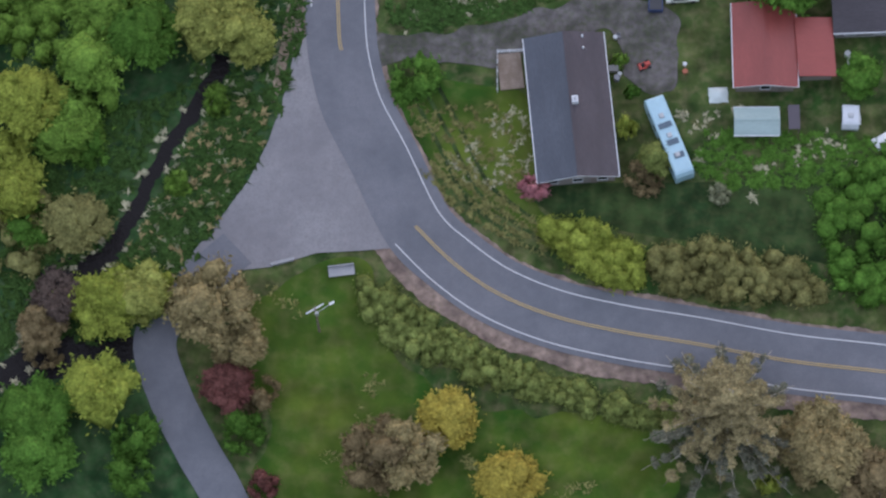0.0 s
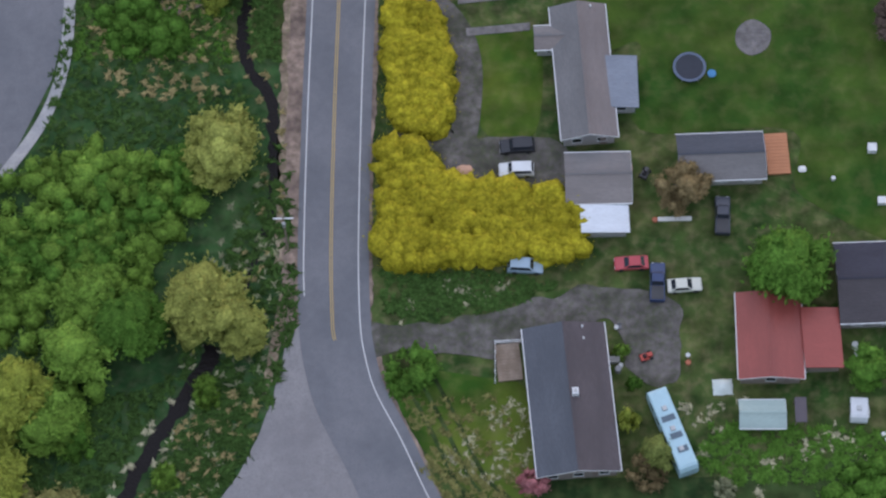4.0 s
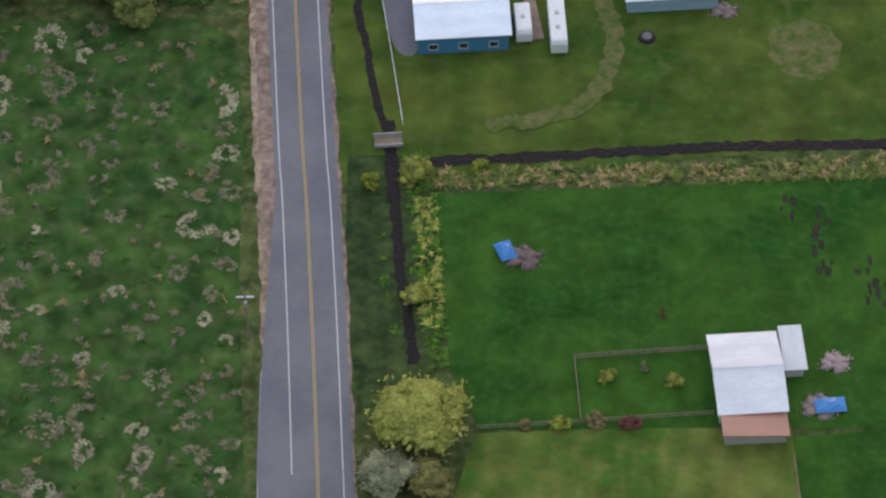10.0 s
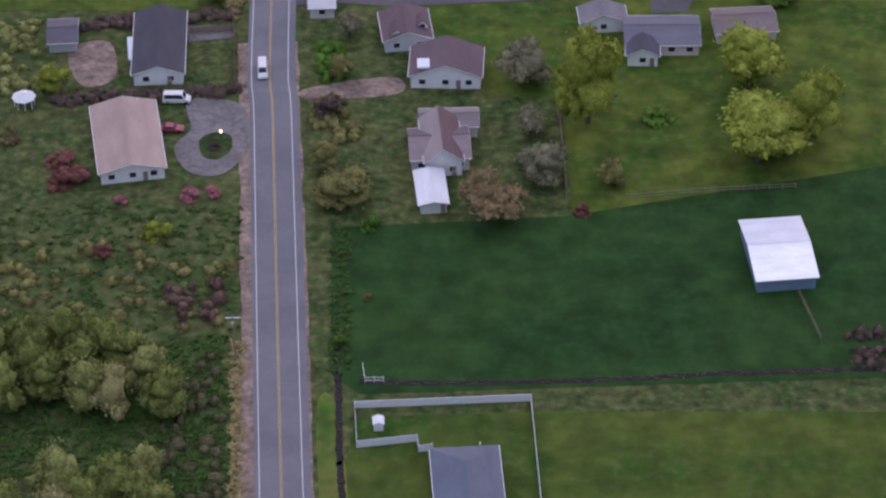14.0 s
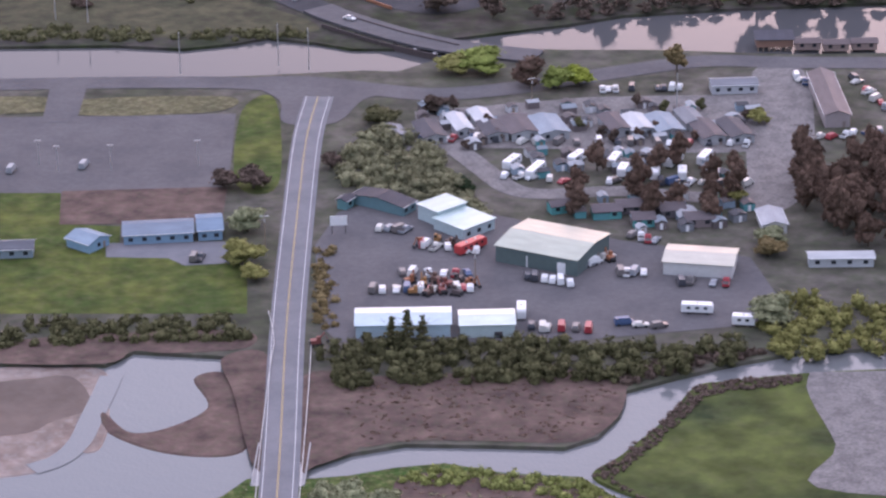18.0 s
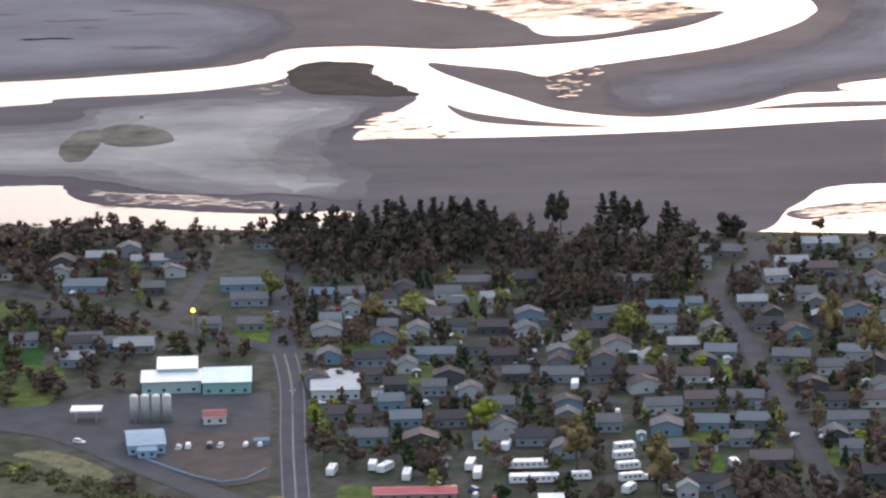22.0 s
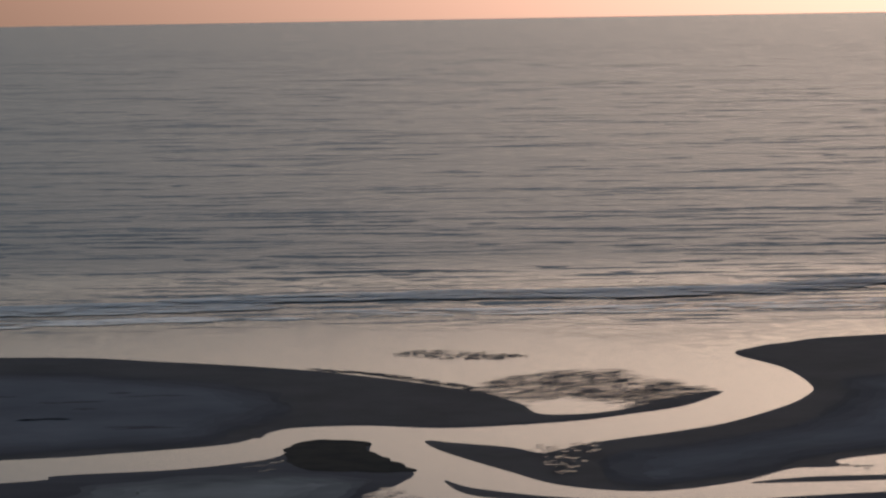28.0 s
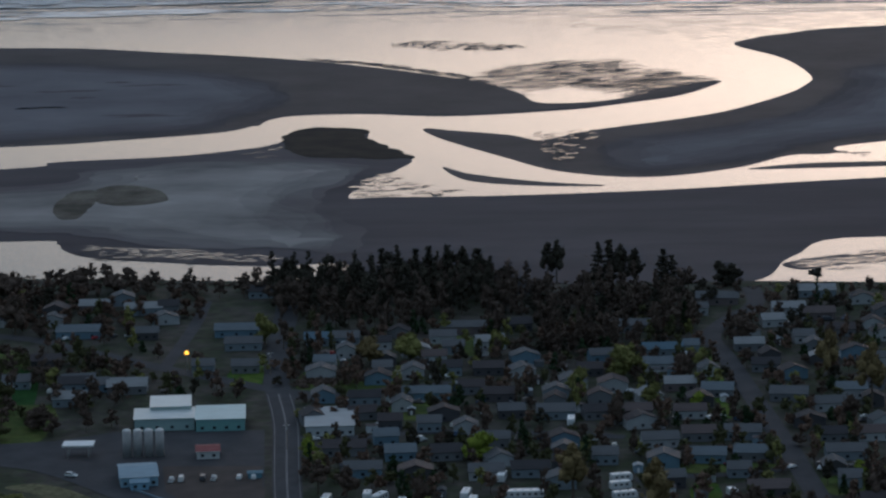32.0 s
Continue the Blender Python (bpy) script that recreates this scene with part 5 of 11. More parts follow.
area("lawn", [(-10.2, 139.1), (0.9, 138.1), (7.5, 135.5), (7.9, 121.4), (12.2, 117.4), (8.5, 116.7), (0.6, 121.5), (-5.9, 127.9), (-9.2, 131.9)], M["lawn"], 0.02, label="patchy dry lawn in front of the house")
area("lawn", [(8.7, 123.7), (33.6, 123.9), (53.4, 126.6), (70.2, 124.7), (69, 110.9), (51.7, 111.2), (33.1, 114.7), (18.7, 117.3), (10, 119.8)], M["dark_grass"], 0.02, label="shaded dark green grass behind the hedge")
area("lawn", [(-29.8, 108.1), (-21, 113.3), (-15.1, 113.2), (-12.2, 103.1), (-5, 95.4), (3.6, 93), (21.6, 90.4), (21.3, 80), (-25.3, 80.9), (-26.8, 91.3), (-31.2, 99.7)], M["lawn"], 0.02, label="green lawn on the corner plot", ragged=1.6, step=12)
area("lawn", [(-8.1, 207.8), (-3.3, 220.4), (0, 235.4), (4.3, 249.5), (49, 250.6), (50.3, 203.5), (30.1, 202.8), (7.2, 204.8), (-3.5, 205)], M["dry_lawn"], 0.02, label="yellowish lawn round the house", smooth=False)
area("pasture", [(49.2, 248.1), (81.5, 250.4), (75.7, 200.9), (50.3, 203.5)], M["pasture"], 0.018, smooth=False, label="deep green pasture")
area("pasture", [(-1.3, 293.9), (67.2, 295.8), (104.3, 296.2), (97.1, 246.8), (49.1, 249.7), (4.7, 250.1), (0.8, 260.8)], M["pasture"], 0.018, smooth=False, label="deep green pasture")
area("lawn", [(-15.5, 295.7), (67.6, 302.5), (113.5, 303.3), (128.3, 387.6), (19.3, 390.1), (-12.6, 389.4), (-17.5, 355.1)], M["field_lawn"], 0.016, smooth=False, label="wide mown field beside the house")
area("pasture", [(-17.8, 442), (24.9, 444.4), (85.9, 458.6), (142.6, 459), (130.6, 398.8), (78.4, 397.8), (-12.2, 395.3), (-17.1, 400.6)], M["dark_pasture"], 0.018, smooth=False, label="dark green pasture behind a barn")
area("verge", [(-14.3, 302), (-3.5, 301.6), (-0.9, 292), (0.6, 266), (-2.4, 257.0), (-12.6, 256.5), (-14.6, 274.4)], M["dark_grass"], 0.014, label="deep green grass beside the ditch", smooth=False)
area("verge", [(-19.4, 391.8), (-16, 391.7), (-13.2, 358.3), (-17.4, 358.4)], M["dry_lawn"], 0.02, label="yellow grass verge")
area("driveway", [(-19.2, 358.4), (-11.8, 357.6), (4.2, 357.9), (4.6, 348.8), (-6.3, 346.5), (-11.8, 349.1), (-18.1, 349.3)], M["concrete"], 0.035, smooth=False, label="pale concrete driveway")
ribbon("track", [(9.4, 342.8), (18.5, 341.4), (24.6, 336.2), (27.3, 327.5), (26.5, 319.1), (22.6, 312), (15.6, 308.7), (6.9, 307.7)], 3.0, M["worn_track"], 0.05, label="worn grass track")
area("worn_grass", [(52.6, 326.2), (57.2, 328.5), (62.3, 326), (62.5, 320), (58.6, 315.9), (53.6, 317.8), (51.3, 321.4)], M["worn_track"], 0.026, ragged=1.0, label="patch of dry yellow grass")
area("field", [(-123.4, 331.9), (-69.5, 330.7), (-39.2, 331.3), (-31.8, 326.3), (-30.3, 306.2), (-30.2, 277.6), (-28.2, 238.8), (-30.1, 227.8), (-106.6, 227.4)], M["marsh_field"], 0.012, smooth=False, label="marshy field with dry tufts")
area("verge", [(-88.3, 186.6), (-20.9, 184.9), (-22.1, 146.1), (-24, 142.9), (-25.5, 136.4), (-27.3, 130.8), (-29.9, 125.3), (-34.3, 119.1), (-39.1, 112.9), (-47.5, 110), (-84.3, 107.7)], M["valley"], 0.016, smooth=False, label="dark green grass of the creek valley")
area("verge", [(-84.3, 107.7), (-47.5, 110), (-40.2, 111.4), (-38.6, 106.7), (-43, 103.8), (-41.4, 96.1), (-37.7, 88.5), (-33.2, 81.8), (-83, 82)], M["valley"], 0.016, smooth=False, label="dark green grass below the street")
CREEK_A = [(-33.4, 143.1), (-34.2, 140.6), (-37.5, 135.1), (-40.4, 130.3), (-43.3, 124.8), (-45.8, 119.3), (-48.7, 115.1), (-53.1, 111.7), (-56.3, 108.7), (-59, 101), (-64.7, 96.6)]
ribbon("creek", CREEK_A, 2.0, M["creek"], 0.03, label="narrow dark creek")
area("creek", [(-57.2, 113.3), (-48.4, 115.5), (-46.5, 113.1), (-52, 110.9), (-54, 105.5), (-43.7, 103.8), (-45.1, 100.8), (-61.8, 97.3), (-67.7, 97.4), (-57.7, 104.1)], M["creek"], 0.032, label="widening creek with white water")
CREEK_B = [(-30.6, 226.3), (-30, 207.8), (-29.3, 197), (-30.2, 189.1), (-28.9, 183), (-26.2, 178.7), (-25.8, 171), (-25.9, 162.7), (-27.9, 156.2), (-31.5, 148.2)]
ribbon("creek", CREEK_B, 1.5, M["creek"], 0.03, label="narrow dark creek in a ditch")
CREEK_C = [(-7.9, 308.8), (-7.3, 297.4), (-7, 290.7), (-6.3, 278.7), (-5.3, 271.3), (-4.5, 261.9)]
ribbon("creek", CREEK_C, 1.6, M["creek"], 0.03, label="dark drainage ditch with reeds")
ribbon("creek", [(-7.9, 292.2), (-8, 298.9), (-8.4, 305.7), (-10.5, 316.3), (-11.8, 325.9), (-13, 333.3), (-12.4, 344.6), (-13.9, 360.3), (-15.2, 376.7)] + [(-15.3, 378.8), (-15.8, 397.6), (-16.3, 411.3)], 1.2, M["creek"], 0.03, label="narrow dark ditch along the road")
ribbon("creek", [(-5.7, 300.2), (10.2, 300.8), (27.3, 301.6), (44.6, 302.4), (67.6, 302.5), (113.6, 303.8)], 2.0, M["creek"], 0.028, label="dark drainage ditch across the fields")
ribbon("creek", [(-12.2, 398.3), (13.2, 397.7), (32.7, 398.3), (52.4, 399.4), (78.7, 400)], 1.2, M["creek"], 0.028, label="dark ditch between two fields")
for off in (7.6, 9.4, 11.2):
    ribbon("wheel_track", MAIN[6:12], 0.55, M["dark_grass"], 0.032, off, label="faint wheel track through the grass")
ribbon("debris_line", [(-4.2, 613.7), (-1.7, 605.6), (2.1, 598.9), (5.9, 593.8), (10.3, 590.1), (15, 585.6)], 1.8, M["concrete"], 0.05, label="pale line of drift stranded in the marsh")
ribbon("debris_line", [(19.6, 584.7), (22.1, 582.9), (27, 579)], 1.4, M["concrete"], 0.05, label="pale line of drift stranded in the marsh")
ribbon("debris_line", [(42.7, 593.1), (44.4, 589.7), (45.6, 585.4)], 1.3, M["concrete"], 0.05, label="pale line of drift stranded in the marsh")
# Around the houses before the bridge.
ribbon("lane", [(-28.9, 517.9), (-17.4, 518.6), (-5.9, 517.4), (17.1, 518.4), (46, 520.3), (68.9, 518.8), (94.3, 521.7), (132.8, 522.7)], 5.0, M["lot_asphalt"], 0.042, label="narrow lane between gardens")
area("driveway", [(-17.2, 538.5), (-7.2, 538.8), (-5.9, 522.5), (-22.1, 521.9), (-20, 529.3)], M["lot_asphalt"], 0.035, label="dark asphalt driveway")
area("driveway", [(23.5, 539), (30.6, 538.8), (32.2, 521.4), (23, 521.6)], M["lot_asphalt"], 0.035, label="dark asphalt driveway")
area("driveway", [(89.7, 539.3), (96.9, 541.3), (112.4, 540.8), (110.1, 525.5), (89, 524)], M["lot_asphalt"], 0.035, label="dark asphalt yard")
area("driveway", [(-46.1, 483.5), (-37.3, 482.3), (-34.6, 477.5), (-34.2, 469.2), (-36.2, 461.7), (-40.2, 458.2), (-45.4, 460.1), (-48.2, 467.4), (-45.4, 473.2), (-46.3, 478.8)], M["gravel"], 0.037, label="pale circular gravel drive")
area("lawn", [(-43.5, 469.5), (-41.0, 472.1), (-37.7, 471.1), (-37.3, 466.6), (-39.5, 463.6), (-42.5, 464.4)], M["dark_grass"], 0.05, label="grassy island in the circular drive")
area("lawn", [(-6, 535.5), (4.7, 544.1), (15.9, 567), (32, 571.3), (31.8, 538.8), (23.5, 536.8), (21.9, 523.8), (-3.6, 524.5)], M["lawn"], 0.02, label="green garden lawn")
area("lawn", [(31.9, 568.9), (67.9, 572.6), (86.5, 541.6), (84.4, 524.1), (34.6, 523.4), (31.8, 538.8)], M["lawn"], 0.02, label="green garden lawn")
area("lawn", [(-24.2, 514.6), (93.7, 517.4), (108.8, 517), (97.7, 443.5), (26.6, 445.3), (26, 481.3), (11.8, 483.6), (-3.6, 514)], M["lawn"], 0.015, smooth=False, label="shaded lawns among the houses")
area("lawn", [(-124.3, 539), (-77.1, 539.8), (-46.2, 538.9), (-40.2, 515), (-51.6, 514.3), (-120.6, 516.3)], M["lawn"], 0.02, smooth=False, label="green lawn below the store")
# North bank: yards, parking and the streets.
area("yard", [(-28.7, 782.7), (-22.9, 807.3), (-1.9, 823.8), (22.4, 803.2), (56.8, 783.1), (91.8, 769.6), (98.4, 731.4), (87.3, 724.6), (38, 716), (-20.8, 718.3), (-25.5, 729.1)], M["lot_asphalt"], 0.03, label="grey yard crowded with vehicles", smooth=False)
area("parking_lot", [(-219.5, 892.5), (-130.7, 889.9), (-56.7, 889.9), (-55.7, 835.1), (-55.8, 801.1), (-101.8, 801.5), (-104.4, 825.7), (-206.3, 830.2)], M["lot_asphalt"], 0.03, smooth=False, label="wide grey parking lot with few cars")
area("parking_lot", [(-104.3, 827), (-55.8, 828.4), (-55.8, 801.1), (-102.2, 801.5)], M["brown_marsh"], 0.04, smooth=False, label="brown gravel end of the parking lot")
area("lawn", [(-189.5, 829.4), (-104.4, 825.7), (-102.2, 801.5), (-84.7, 799.5), (-83.4, 785), (-64.6, 776.2), (-47.5, 779.4), (-45.3, 737.2), (-172.6, 742.3)], M["dull_grass"], 0.025, smooth=False, label="green lawn behind blue buildings")
area("lawn", [(-55, 892.3), (-44.9, 902), (-40.9, 829.9), (-53.4, 830.5)], M["dull_grass"], 0.03, label="green verge at the corner")
area("lawn", [(-105.8, 904.9), (-60.2, 905.3), (-63.8, 891.7), (-104.4, 890.6)], M["verge_grass"], 0.05, label="strip of dry grass")
area("lawn", [(-186.5, 906.2), (-120.5, 908.2), (-116.2, 894.2), (-184.3, 893.4)], M["verge_grass"], 0.05, label="strip of dry grass")
ribbon("road", [(-261.2, 922.6), (-169.9, 920.4), (-133.6, 920.3), (-97.3, 920.2), (-60.9, 918.4), (-39, 913.6), (-17.3, 910.9), (4.3, 904.6), (29.5, 908.7), (66.3, 923.1), (94.4, 931.7), (121.6, 928.7), (176.2, 926), (267.2, 924.4)], 11.0, M["lot_asphalt"], 0.045, label="grey riverside road")
area("road", [(-55.6, 920.9), (-32, 922.4), (-6.5, 910.4), (-17.1, 900.4), (-25.5, 880.3), (-41.2, 881), (-43.8, 901.7)], M["lot_asphalt"], 0.047, label="grey asphalt of the junction")
area("driveway", [(-117.7, 915.8), (-105.9, 915.2), (-106.1, 884.1), (-116.7, 884.6)], M["lot_asphalt"], 0.056, smooth=False, label="entrance to the parking lot")
ribbon("lane", [(-2.7, 859.6), (10.9, 855.2), (19.1, 839.8), (27.1, 823.5), (36.7, 818.6), (59.7, 819.8), (83.9, 814.4), (99.9, 827), (107.9, 854.6), (112.3, 894.3), (111.6, 920.9)], 8.0, M["gravel"], 0.04, label="gravel loop lane of the trailer park")
ribbon("lane", [(-1, 861.9), (28.1, 859.7), (62.1, 856.7), (87.3, 853.1), (104.5, 854.7)], 8.0, M["gravel"], 0.042, label="gravel lane between trailers")
area("yard", [(108, 921.1), (124.3, 920.3), (119.7, 854), (111.4, 813.2), (97.1, 800.8), (97, 831.7)], M["gravel"], 0.035, label="gravel yard by the workshops")
area("yard", [(54.1, 899.6), (107.6, 899.7), (103.7, 854.8), (0.7, 859.5), (-1, 889.3)], M["gravel"], 0.03, smooth=False, label="gravel plots with trailers")
# The town's roads.
ribbon("road", [(-327, 1182), (-231.7, 1158.2), (-162.2, 1139.7), (-130.9, 1114.6), (-106.5, 1083.5), (-83.4, 1053.9), (-61.3, 1025.7), (-42.4, 1002.2), (-26.2, 980.9)] , 13.0, M["town_asphalt"], 0.05, label="wide highway curving to the bridge")
ribbon("road", [(-40.3, 998.9), (-41.9, 1031.3), (-45.8, 1102.2), (-49.4, 1182.5), (-55.4, 1245.5)] + [(-57, 1271.8), (-58.3, 1333.9), (-58, 1390.1), (-58, 1426)], 11.0, M["town_asphalt"], 0.052, label="main street of the town")
ribbon("road", [(-359, 1412.5), (-191.1, 1363.3), (-148.5, 1329.6), (-107.3, 1290.3), (-75.9, 1261.3), (-50.9, 1240.5), (-22.2, 1232.9)], 9.0, M["town_asphalt"], 0.05, label="street across the town")
ribbon("road", [(-43.5, 1160.5), (-16.6, 1160.6), (1.4, 1165.3), (21.7, 1166.5), (41.8, 1162.8), (61.9, 1159.8), (84.0, 1152.0)], 6.0, M["town_asphalt"], 0.05, label="narrow town street")
ribbon("road", [(-106.9, 1285.1), (-102.9, 1331.4), (-98.9, 1386.7), (-98.0, 1434.3)], 6.0, M["town_asphalt"], 0.05, label="narrow town street")
ribbon("road", [(148.7, 1020.7), (147.7, 1051.5), (145.3, 1126.2), (141.3, 1220.5), (138.2, 1288.6), (135.3, 1330.8), (143.6, 1363.4), (158.3, 1391.2), (164.9, 1414.7), (165.5, 1446.4)], 9.0, M["town_asphalt"], 0.05, label="street running down to the beach")
ribbon("road", [(-55.0, 1228.2), (-27.0, 1234.4), (-3.3, 1244.1), (23.1, 1251.9)], 7.0, M["town_asphalt"], 0.05, label="narrow town street")
ribbon("road", [(84.0, 1086.0), (95.5, 1090.7), (120.1, 1092.9), (146.8, 1102.7)], 6.0, M["town_asphalt"], 0.05, label="narrow town street")
for k, plot in enumerate(([(103.6, 1079.1), (112.8, 1078.5), (111.0, 1051.5), (102.1, 1052.0)], [(-187.6, 1337.3), (-170.2, 1320.2), (-167.2, 1299.3), (-178.8, 1270.2)], [(-172.0, 1218.1), (-146.5, 1221.0), (-144.7, 1164.4), (-165.1, 1165.6)], [(-42.7, 1280.8), (-10.7, 1268.7), (-10.5, 1239.8), (-45.1, 1242.1)],
                          [(-27.2, 1044.2), (-16.0, 1043.6), (-14.7, 1020.0), (-25.6, 1017.4)], [(-8.0, 1221.1), (17.8, 1214.9), (15.2, 1188.4), (-7.8, 1189.8)], [(100.5, 1016.9), (112.4, 1016.2), (112.4, 996.8), (98.5, 994.5)], [(-77.2, 1283.1), (-64.4, 1292.0), (-63.7, 1252.5), (-75.6, 1256.6)],
                          [(11.9, 1345.0), (34.8, 1337.9), (34.1, 1306.1), (14.1, 1307.4)], [(126.6, 1304.8), (132.5, 1293.9), (131.1, 1198.4), (125.7, 1189.9)], [(151.5, 1084.0), (166.8, 1086.7), (163.8, 1065.0), (152.9, 1062.3)], [(100.3, 1109.3), (139.0, 1106.8), (136.8, 1098.0), (98.7, 1096.5)])):
    area("lawn", plot, M["lawn" if k in (0, 7, 9) else "dull_grass"], 0.03, label="small green lawn between the town's houses", ragged=1.5)
area("yard", [(-117.5, 1175), (-57.5, 1175.4), (-52.3, 1062.5), (-83.4, 1064.4), (-104.1, 1087.2)], M["town_asphalt"], 0.045, smooth=False, label="asphalt forecourt and parking")
area("yard", [(-255.2, 1165.2), (-164.6, 1159), (-140.3, 1162.5), (-115.8, 1176.1), (-105.9, 1090.3), (-130.2, 1110.4), (-160.4, 1127.5), (-250.3, 1140.6)], M["town_asphalt"], 0.043, smooth=False, label="wide asphalt forecourt under the canopy")
area("yard", [(-89.2, 1085.7), (-71.2, 1094.3), (-53, 1087.3), (-52.5, 1057.2), (-64.4, 1048.9), (-79.2, 1056.6)], M["lot_gravel"], 0.06, smooth=False, label="bare brown gravel corner of the lot")
area("yard", [(-25.2, 1023.8), (22.8, 1027.9), (28.1, 998.5), (4.6, 984.2), (-22.8, 1004.3)], M["town_asphalt"], 0.04, label="dark asphalt parking place")
area("yard", [(-93.6, 1120.1), (-55.5, 1118), (-52.8, 1059.2), (-68.6, 1047.6), (-89.6, 1082.5)], M["lot_gravel"], 0.055, smooth=False, label="brown gravel lot with parked cars")
area("lawn", [(-339.9, 1332.6), (-185.6, 1321.7), (-162.7, 1299.3), (-154, 1186), (-165.5, 1169.7), (-300.9, 1169.9)], M["dark_pasture"], 0.02, label="green field at the town's edge")
area("lawn", [(-307.7, 1105.7), (-155.7, 1089.8), (-120.9, 1059.4), (-88, 1033.8), (-56, 999.7), (-33.7, 974), (-48.6, 965.8), (-139.4, 964.5), (-274.3, 974.2)], M["river_meadow"], 0.02, label="rough grass and gorse by the river")

area("gravel_yard", [(-53.6, 213.4), (-51.4, 214.8), (-47.5, 215.1), (-47, 211), (-47.8, 204.3), (-50.9, 202.5), (-53.4, 203.5), (-53.8, 208.9)], M["lot_asphalt"], 0.03, label="bare ground inside the kerb of the corner")
area("bank", [(-52.9, 617.2), (-39.6, 620.5), (-36.8, 579.6), (-40, 567.6), (-82.4, 568.6), (-84.5, 577), (-52.5, 580.9), (-51, 596.5)], M["brown_marsh"], 0.024, smooth=False, label="brown overgrown bank beside the bridge")
area("mudflat", [(-109.9, 608.9), (-95, 614.3), (-86.6, 621.6), (-77.7, 624.6), (-65.7, 622), (-58.6, 615.2), (-65, 613.3), (-77.5, 607.8), (-88.7, 604.2), (-108.7, 599.7)], M["dark_mud"], -0.76, 0.05, label="darker wet mud on the flat", flare=2, ragged=2.0)
area("mudflat", [(-133.8, 688.9), (-106.5, 697.7), (-91, 700.5), (-84.2, 690.3), (-88.5, 677.6), (-103, 670.2), (-129.8, 663.5)], M["dark_mud"], -0.76, 0.05, label="darker wet mud on the flat", flare=2, ragged=3.0)


# ---- south: the houses by the bend ----
def curve_xy(pts):
    return [(q.x, q.y) for q in curve_points(pts, False, 8)]


def curve_band(pts, wide):
    """The outline of a strip along a smooth line."""
    line, left, right = curve_points(pts, False, 8), [], []
    for i, q in enumerate(line):
        d = (line[min(i + 1, len(line) - 1)] - line[max(i - 1, 0)]).normalized()
        left.append((q.x - d.y * wide, q.y + d.x * wide)), right.append((q.x + d.y * wide, q.y - d.x * wide))
    return left + right[::-1]


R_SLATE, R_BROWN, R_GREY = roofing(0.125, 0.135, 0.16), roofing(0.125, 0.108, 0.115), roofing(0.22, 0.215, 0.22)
# Roofs with two colours: the slopes' uneven light is put into them.
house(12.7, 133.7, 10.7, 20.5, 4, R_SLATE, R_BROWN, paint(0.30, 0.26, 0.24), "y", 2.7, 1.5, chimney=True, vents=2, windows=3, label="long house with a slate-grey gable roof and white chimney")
house(38.6, 142, 8.5, 12.1, -1, roofing(0.27, 0.062, 0.05, True), None, paint(0.3, 0.25, 0.22), "y", 2.6, 0.9, label="old house with a rusty red metal roof", windows=1)
house(45.3, 141.6, 5.0, 8.4, 1, roofing(0.30, 0.065, 0.052, True), None, paint(0.3, 0.25, 0.22), "x", 2.3, 0.5, style="shed", label="lean-to shed with a red metal roof", category="shed", name="shed", windows=0)
house(54, 149.2, 12.7, 11.4, 1, roofing(0.10, 0.09, 0.098), roofing(0.06, 0.062, 0.085), paint(0.35, 0.33, 0.33), "x", 2.7, 1.6, label="house with a dark gable roof, one slope shaded darker")
house(15.9, 180.8, 7.6, 20.2, 3, R_GREY, roofing(0.25, 0.22, 0.215), paint(0.42, 0.40, 0.40), "y", 2.7, 1.4, windows=3, vents=1, label="pale grey single-storey house with a gable roof")
house(11.7, 186.1, 4.6, 3.7, 1, roofing(0.27, 0.235, 0.225), R_GREY, paint(0.42, 0.40, 0.40), "x", 2.6, 0.8, label="entrance wing with a low grey gable", category="porch", name="entrance_wing", windows=1)
house(20.8, 179.2, 4.7, 7.8, -0, roofing(0.27, 0.30, 0.36), None, paint(0.4, 0.4, 0.42), "x", 2.5, 0.4, style="shed", label="rear annex with a pale blue flat roof", category="annex", name="annex", windows=1)
house(17.3, 165, 8.8, 7.5, -0, roofing(0.29, 0.26, 0.25), roofing(0.21, 0.205, 0.21), paint(0.4, 0.38, 0.37), "x", 2.6, 1.4, label="garage with a grey shingled gable roof", category="garage", name="garage", windows=1)
house(18, 159.1, 6.4, 4.0, 1, roofing(0.62, 0.65, 0.70, True), None, paint(0.4, 0.4, 0.4), "x", 2.2, 0.5, style="shed", label="carport with a white metal roof", category="carport", name="carport", windows=0, door=False)
house(33.7, 167.8, 11.6, 6.9, 1, roofing(0.23, 0.22, 0.22), roofing(0.095, 0.105, 0.13), paint(0.4, 0.38, 0.36), "x", 2.5, 1.2, label="mobile home with a grey roof, one slope shaded darker", windows=3)
house(37.1, 131.5, 6.0, 3.9, -1, roofing(0.33, 0.42, 0.40, True), None, paint(0.4, 0.45, 0.42), "x", 1.8, 0.9, label="small greenhouse under pale green sheeting", category="greenhouse", name="greenhouse", windows=0, door=False)
bus = camper(25.5, 129.3, -71, 11.6, 2.55, 3.0, (0.40, 0.58, 0.66), "long pale blue old bus parked in the grass", "bus")
for x0 in (-1.9, 0.6, 2.6):
    box("roof_panel", x0, x0 + 0.8, -0.75 + 0.1 * x0, 0.85, 3.02, 3.07, paint(0.10, 0.14, 0.18), bus, "dark sagging roof panel")
ends = thing("lean_to", 41.9, 132.0, 0, -1, "dark open lean-to at the end of the greenhouse", "shed")
box("roof", -0.6, 0.9, -1.7, 1.7, 1.75, 1.85, paint(0.09, 0.075, 0.09), ends)
